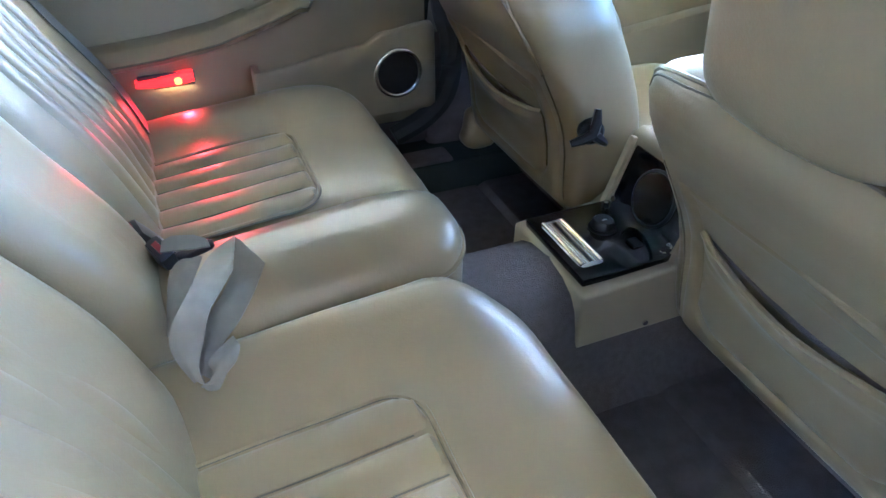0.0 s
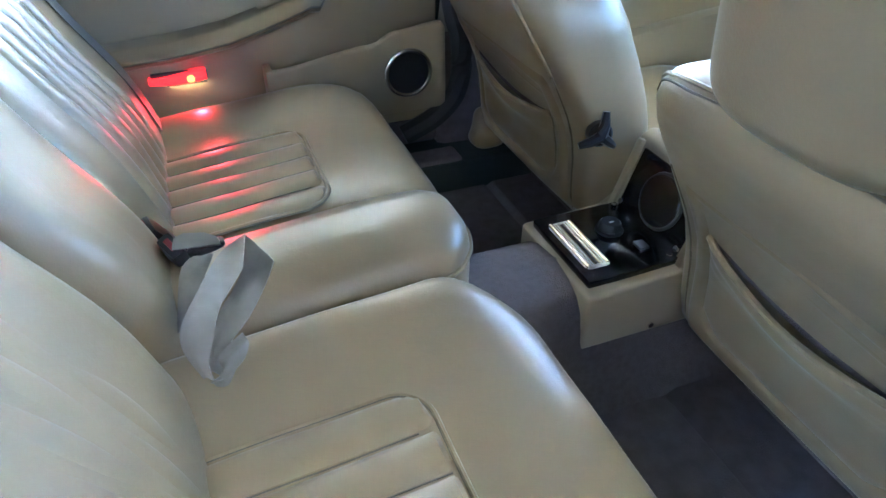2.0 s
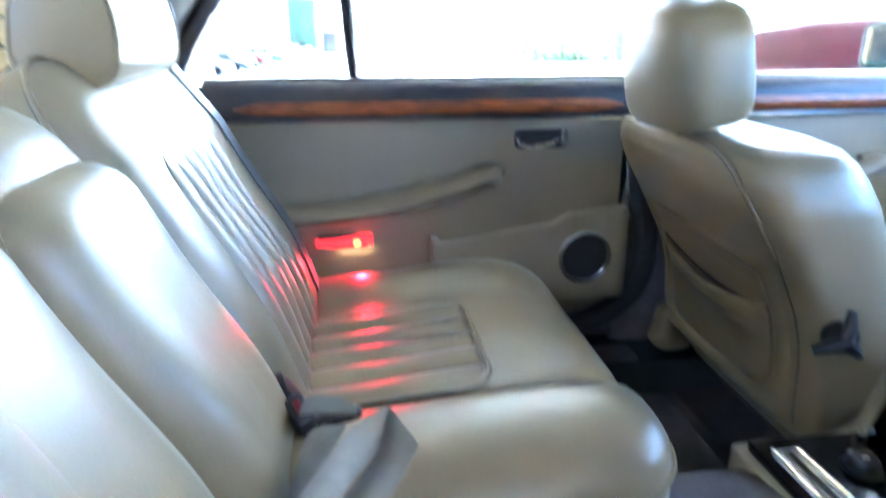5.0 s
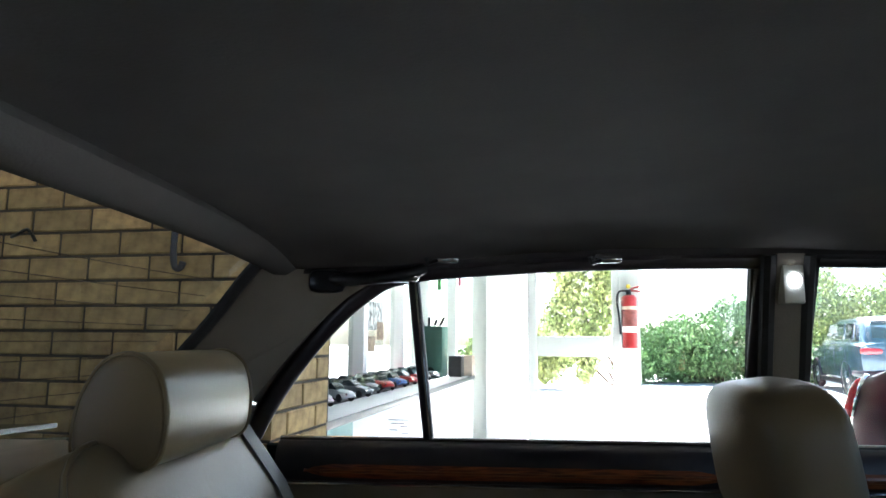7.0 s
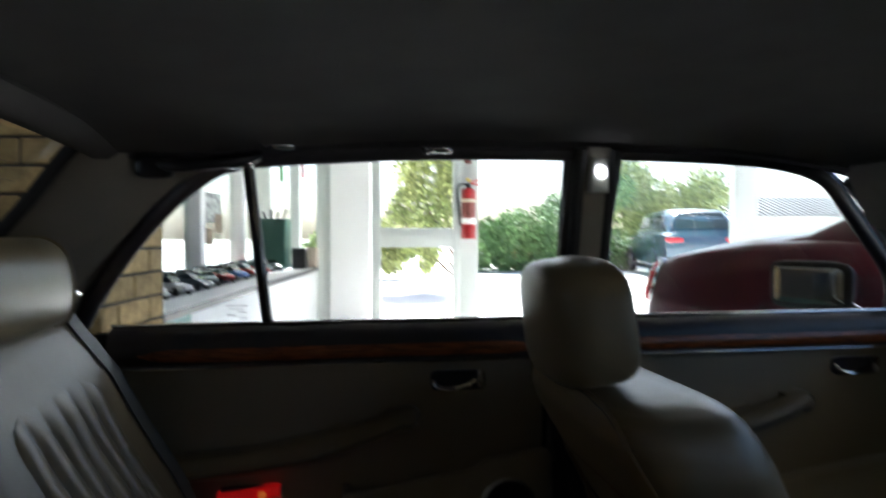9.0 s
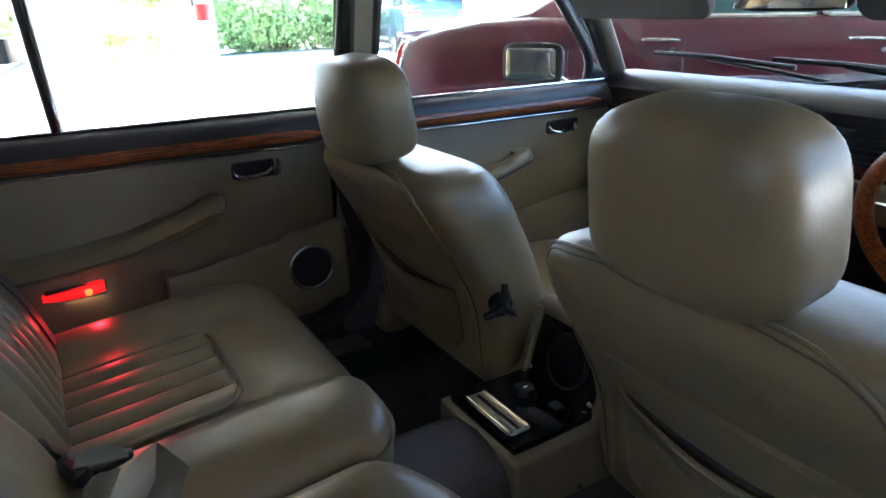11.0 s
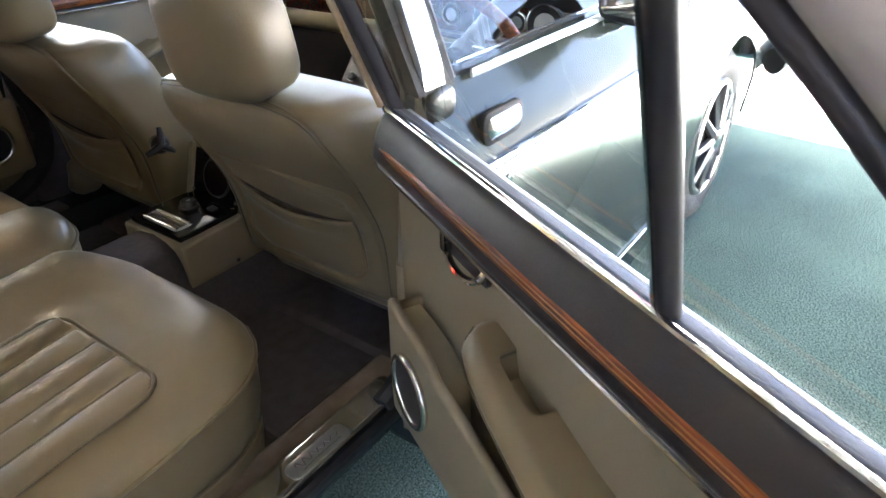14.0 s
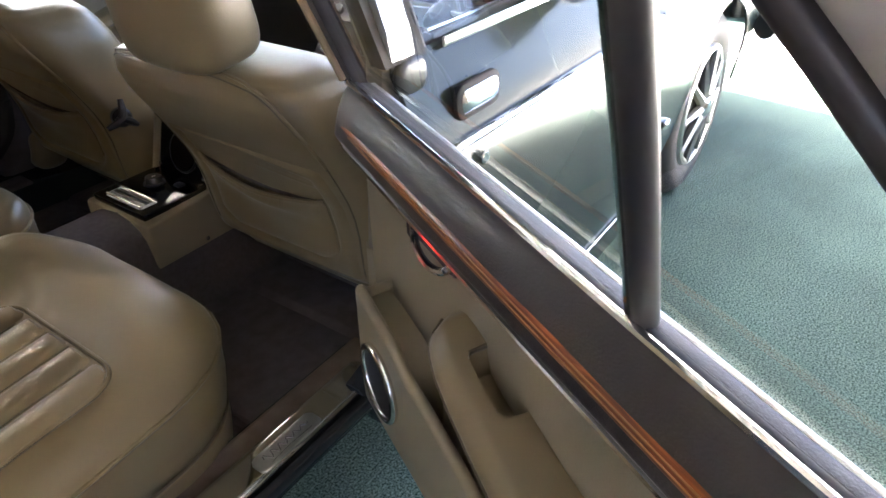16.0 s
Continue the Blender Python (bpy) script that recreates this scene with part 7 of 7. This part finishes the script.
        part("lamp_bezel", tube([(0.022 + 0.115 * 0.30 * math.sin(u), s * (W * 0.85 + 0.062 * math.cos(u)), 0.815 + 0.125 * math.sin(u)) for u in [k * math.tau / 24 for k in range(24)]], 0.011, 6, True), CHROME, lens, "chrome lamp bezel")
        part("headlamp", disc((L - 0.10, s * W * 0.70, 0.75), (1, 0, 0), 0.085, 0.05, 24, 0.01), CHROME, ob)
        for x in (1.15, 4.02):
            w = part("wheel", hoop((x, s * (W - 0.10), 0.33), (0, 1, 0), 0.255, 0.075, 36, 10), RUBBER, ob, "black tyre with steel rim")
            part("rim", disc((x, s * (W - 0.06), 0.33), (0, s, 0), 0.205, 0.02, 28, 0.006), STEEL, w)
            part("hub", disc((x, s * (W - 0.045), 0.33), (0, s, 0), 0.07, 0.03, 20, 0.008), CHROME, w)
            part("wheel_arch", hoop((x, s * (W - 0.02), 0.345), (0, 1, 0), 0.375, 0.020, 36, 6), BLACK, ob)
    for x0, z0, x1, z1, name in ((0.88, 1.15, 1.22, 1.345, "rear_window"), (3.22, 1.10, 2.80, 1.395, "windscreen")):
        bm = bmesh.new()
        e = 0.02 if x0 < 2 else -0.02
        bm.faces.new([bm.verts.new(p) for p in ((x0 - e, -W * 0.62, z0 + 0.02), (x0 - e, W * 0.62, z0 + 0.02), (x1 - e, W * 0.55, z1 + 0.02), (x1 - e, -W * 0.55, z1 + 0.02))])
        part(name, bm, SIDE_GLASS, ob, smooth=False)
    for x, d in ((0.0, -1), (L, 1)):
        part("rear_bumper" if d < 0 else "front_bumper", tube(smooth_line([(x - d * 0.5, -W * 0.97, 0.48), (x - d * 0.03, -W * 0.92, 0.48), (x + d * 0.07, 0, 0.48), (x - d * 0.03, W * 0.92, 0.48), (x - d * 0.5, W * 0.97, 0.48)], 5), 0.055, 8), CHROME, ob)
    return ob


SIDE_GLASS = material("greenish_car_glass", (0.05, 0.10, 0.10), 0.04, vary=0.05, scale=4, coat=0.6)
CREAM_TRIM = material("pale_bright_trim", (0.62, 0.58, 0.50), 0.25, 0.5, vary=0.05)
mar = fast_tail_saloon()
mm = Matrix((U, N_, Vector((0, 0, 1)))).transposed().to_4x4()
mm.translation = Vector((1.30, 2.86, 0)) + N_ * 0.89
mar.matrix_world = mm
suv = saloon("estate_car", "dark blue-grey estate car parked on the sunlit forecourt", None, BLUE_PAINT, 4.7, 1.85, 1.68, 1.12, 0.55, 3.0, 0.0, True)
suv.matrix_world = pose(7.98, 13.3, 0, 0, 0, 76)
pale = saloon("parked_car", "pale blue car parked far out on the forecourt", None, PALE_PAINT, 4.5, 1.75, 1.5, 0.98, 1.3, 2.4, 0.04)
pale.matrix_world = pose(12.5, 12.0, 0, 0, 0, 12)


# ---- garden outside ----
def leaf_cloud(name, clumps, count, size, mat, parent, label, seed):
    rnd = np.random.default_rng(seed)
    verts, faces = [], []
    for _ in range(count):
        c, r = clumps[rnd.integers(len(clumps))]
        d = rnd.normal(size=3)
        d /= np.linalg.norm(d)
        p = Vector(c) + Vector(d * np.array(r) * (rnd.random() ** 0.35))
        e = Euler(rnd.random(3) * 6.3)
        s = size * (0.6 + 0.8 * rnd.random())
        i = len(verts)
        for q in ((-0.5, 0, 0), (0, -0.28, 0.05), (0.6, 0, 0), (0, 0.28, 0.05)):
            v = Vector(q) * s
            v.rotate(e)
            verts.append(p + v)
        faces.append((i, i + 1, i + 2, i + 3))
    me = bpy.data.meshes.new(name)
    me.from_pydata(verts, [], faces)
    me.materials.append(mat)
    ob = new(name, me)
    ob.parent = parent
    return tagged(ob, label)


def shrub(name, label, cat, x, y, clumps, count, size, mat, seed, stem=0.07):
    ob = thing(name, label, cat)
    rnd = random.Random(seed)
    for k in range(5):
        c = clumps[rnd.randrange(len(clumps))][0]
        part("stem", tube([(x + rnd.uniform(-0.2, 0.2), y, -0.01), (x + (c[0] - x) * 0.5, y + (c[1] - y) * 0.5, c[2] * 0.5), c], [stem, stem * 0.6, stem * 0.2], 7), BARK, ob)
    leaf_cloud("foliage", clumps, count, size, mat, ob, "", seed)
    return ob


rnd = random.Random(4)
hedge = [((3.7 + 0.55 * k + rnd.uniform(-0.2, 0.2), 18.4 + rnd.uniform(-0.5, 0.5), rnd.uniform(0.2, 1.0 + 0.20 * k)), (0.6, 0.6, 0.55)) for k in range(9) for _ in range(5)]
shrub("hedge", "dense dark green garden hedge in sunlight", "hedge", 5.8, 18.4, hedge, 32000, 0.105, LEAF, 5)
hedge2 = [((9.2 + 0.6 * k + rnd.uniform(-0.3, 0.3), 21.0 + rnd.uniform(-0.5, 0.5), rnd.uniform(0.5, 3.2)), (0.9, 0.8, 0.8)) for k in range(6) for _ in range(3)]
shrub("hedge", "tall pale green shrubs behind the parked cars", "hedge", 10.5, 21.0, hedge2, 20000, 0.12, LEAF_LIGHT, 6)
fall = [((1.36 + (0.08 + 0.03 * k) * math.sin(k * 2.3), 11.8, 0.55 + 0.17 * k), (0.16 + 0.024 * k, 0.35, 0.24)) for k in range(15)] + [((0.80 + 0.12 * k, 11.9, 1.35 + 0.30 * k), (0.28, 0.3, 0.3)) for k in range(6)] + [((1.75, 11.9, 1.4 + 0.3 * k), (0.22, 0.3, 0.3)) for k in range(5)]
shrub("climbing_tree", "yellow-green leafy tree with hanging branches", "tree", 2.15, 11.9, fall, 8500, 0.085, LEAF_LIGHT, 7, 0.03)
low = [((-0.9 + 0.32 * k, 15.5, 0.5 + 0.3 * (k % 3)), (0.4, 0.4, 0.4)) for k in range(8)]
shrub("shrub", "low yellow-green shrubs beside the path", "shrub", 0.2, 15.5, low, 5000, 0.13, LEAF_LIGHT, 8)
side = [((-4.2 + rnd.uniform(-0.8, 0.8), 4.5 + 0.8 * k, rnd.uniform(0.8, 3.2)), (0.8, 0.8, 0.8)) for k in range(5) for _ in range(3)]
shrub("shrub", "bright shrubs outside the side windows", "shrub", -4.2, 6.5, side, 6000, 0.16, LEAF_LIGHT, 9)
# added backdrop: keeps the side panes pale where the sky darkens at the horizon
single("pale_backdrop", room_box(-7.0, -6.8, 1.0, 16.0, -0.30, 2.7, bev=0.01), PLASTER, "pale backdrop added outside the side windows, hiding the dark horizon", "wall", kind="structure", smooth=False)
house = thing("house", "far low house with a grey tiled roof", "house")
part("wall", box(20, 34, 34, 40, -0.31, 2.2, 0.02), PLASTER, house)
part("roof", prism([(33.4, 2.1), (40.6, 2.1), (37, 3.35)], "x", 19.4, 34.6), GRIP, house)
for k in range(38):
    part("tile_rib", tube([(19.6 + 0.40 * k, 33.4, 2.14), (19.6 + 0.40 * k, 37, 3.39)], 0.07, 5), ROOF_TILE, house)

# ---- bricks, laid last ----
BL, BH, BJ = 0.230, 0.076, 0.010
full = bpy.data.meshes.new("brick")
bm = box(0, BL, 0, 0.06, 0, BH, 0.004, 1)
bm.to_mesh(full)
bm.free()
full.materials.append(BRICK)
half = bpy.data.meshes.new("brick")
bm = box(0, (BL - BJ) / 2, 0, 0.06, 0, BH, 0.004, 1)
bm.to_mesh(half)
bm.free()
half.materials.append(BRICK)
rnd = random.Random(11)
rest, count = [], 0
for row in range(34):
    z = row * (BH + BJ) + 0.004
    off = 0 if row % 2 else -(BL + BJ) / 2
    for k in range(24):
        x1 = -k * (BL + BJ) - (0 if row % 2 else (BL + BJ) / 2)
        x0 = x1 - BL
        near = 0.86 < z < 2.05 and x0 > -2.6
        me = full
        if not near:
            rest.append((x0, z, "a"))
            continue
        b = new("brick", me)
        b.parent = wall
        b.matrix_basis = WALL @ pose(x0, rnd.uniform(-0.002, 0.002), z)
        count += 1
    if row % 2 == 0:
        b = new("brick", half)
        b.parent = wall
        b.matrix_basis = WALL @ pose(-(BL - BJ) / 2, 0, z)
    # the pier's end face
    for k in range(2):
        b = new("brick", full if (row + k) % 2 else full)
        b.parent = wall
        y0 = 0.004 + k * (BL + BJ) + (0 if row % 2 == 0 else 0.0)
        if row % 2:
            y0 += (BL + BJ) / 2 if k == 0 else (BL + BJ) / 2
            if k == 1:
                b.data = half
        b.matrix_basis = WALL @ pose(0, y0, z, 0, 0, 90)
    if row % 2:
        b = new("brick", half)
        b.parent = wall
        b.matrix_basis = WALL @ pose(0, 0.004, z, 0, 0, 90)
verts, faces = [], []
for x0, z, _ in rest:
    i = len(verts)
    verts += [WALL @ Vector(p) for p in ((x0, 0, z), (x0 + BL, 0, z), (x0 + BL, 0, z + BH), (x0, 0, z + BH), (x0, 0.03, z), (x0 + BL, 0.03, z), (x0 + BL, 0.03, z + BH), (x0, 0.03, z + BH))]
    faces += [(i, i + 1, i + 2, i + 3), (i, i + 4, i + 5, i + 1), (i + 3, i + 2, i + 6, i + 7), (i, i + 3, i + 7, i + 4), (i + 1, i + 5, i + 6, i + 2)]
me = bpy.data.meshes.new("brickwork")
me.from_pydata(verts, [], faces)
me.materials.append(BRICK)
tagged(new("brickwork", me), "", "", "", "stuff").parent = wall
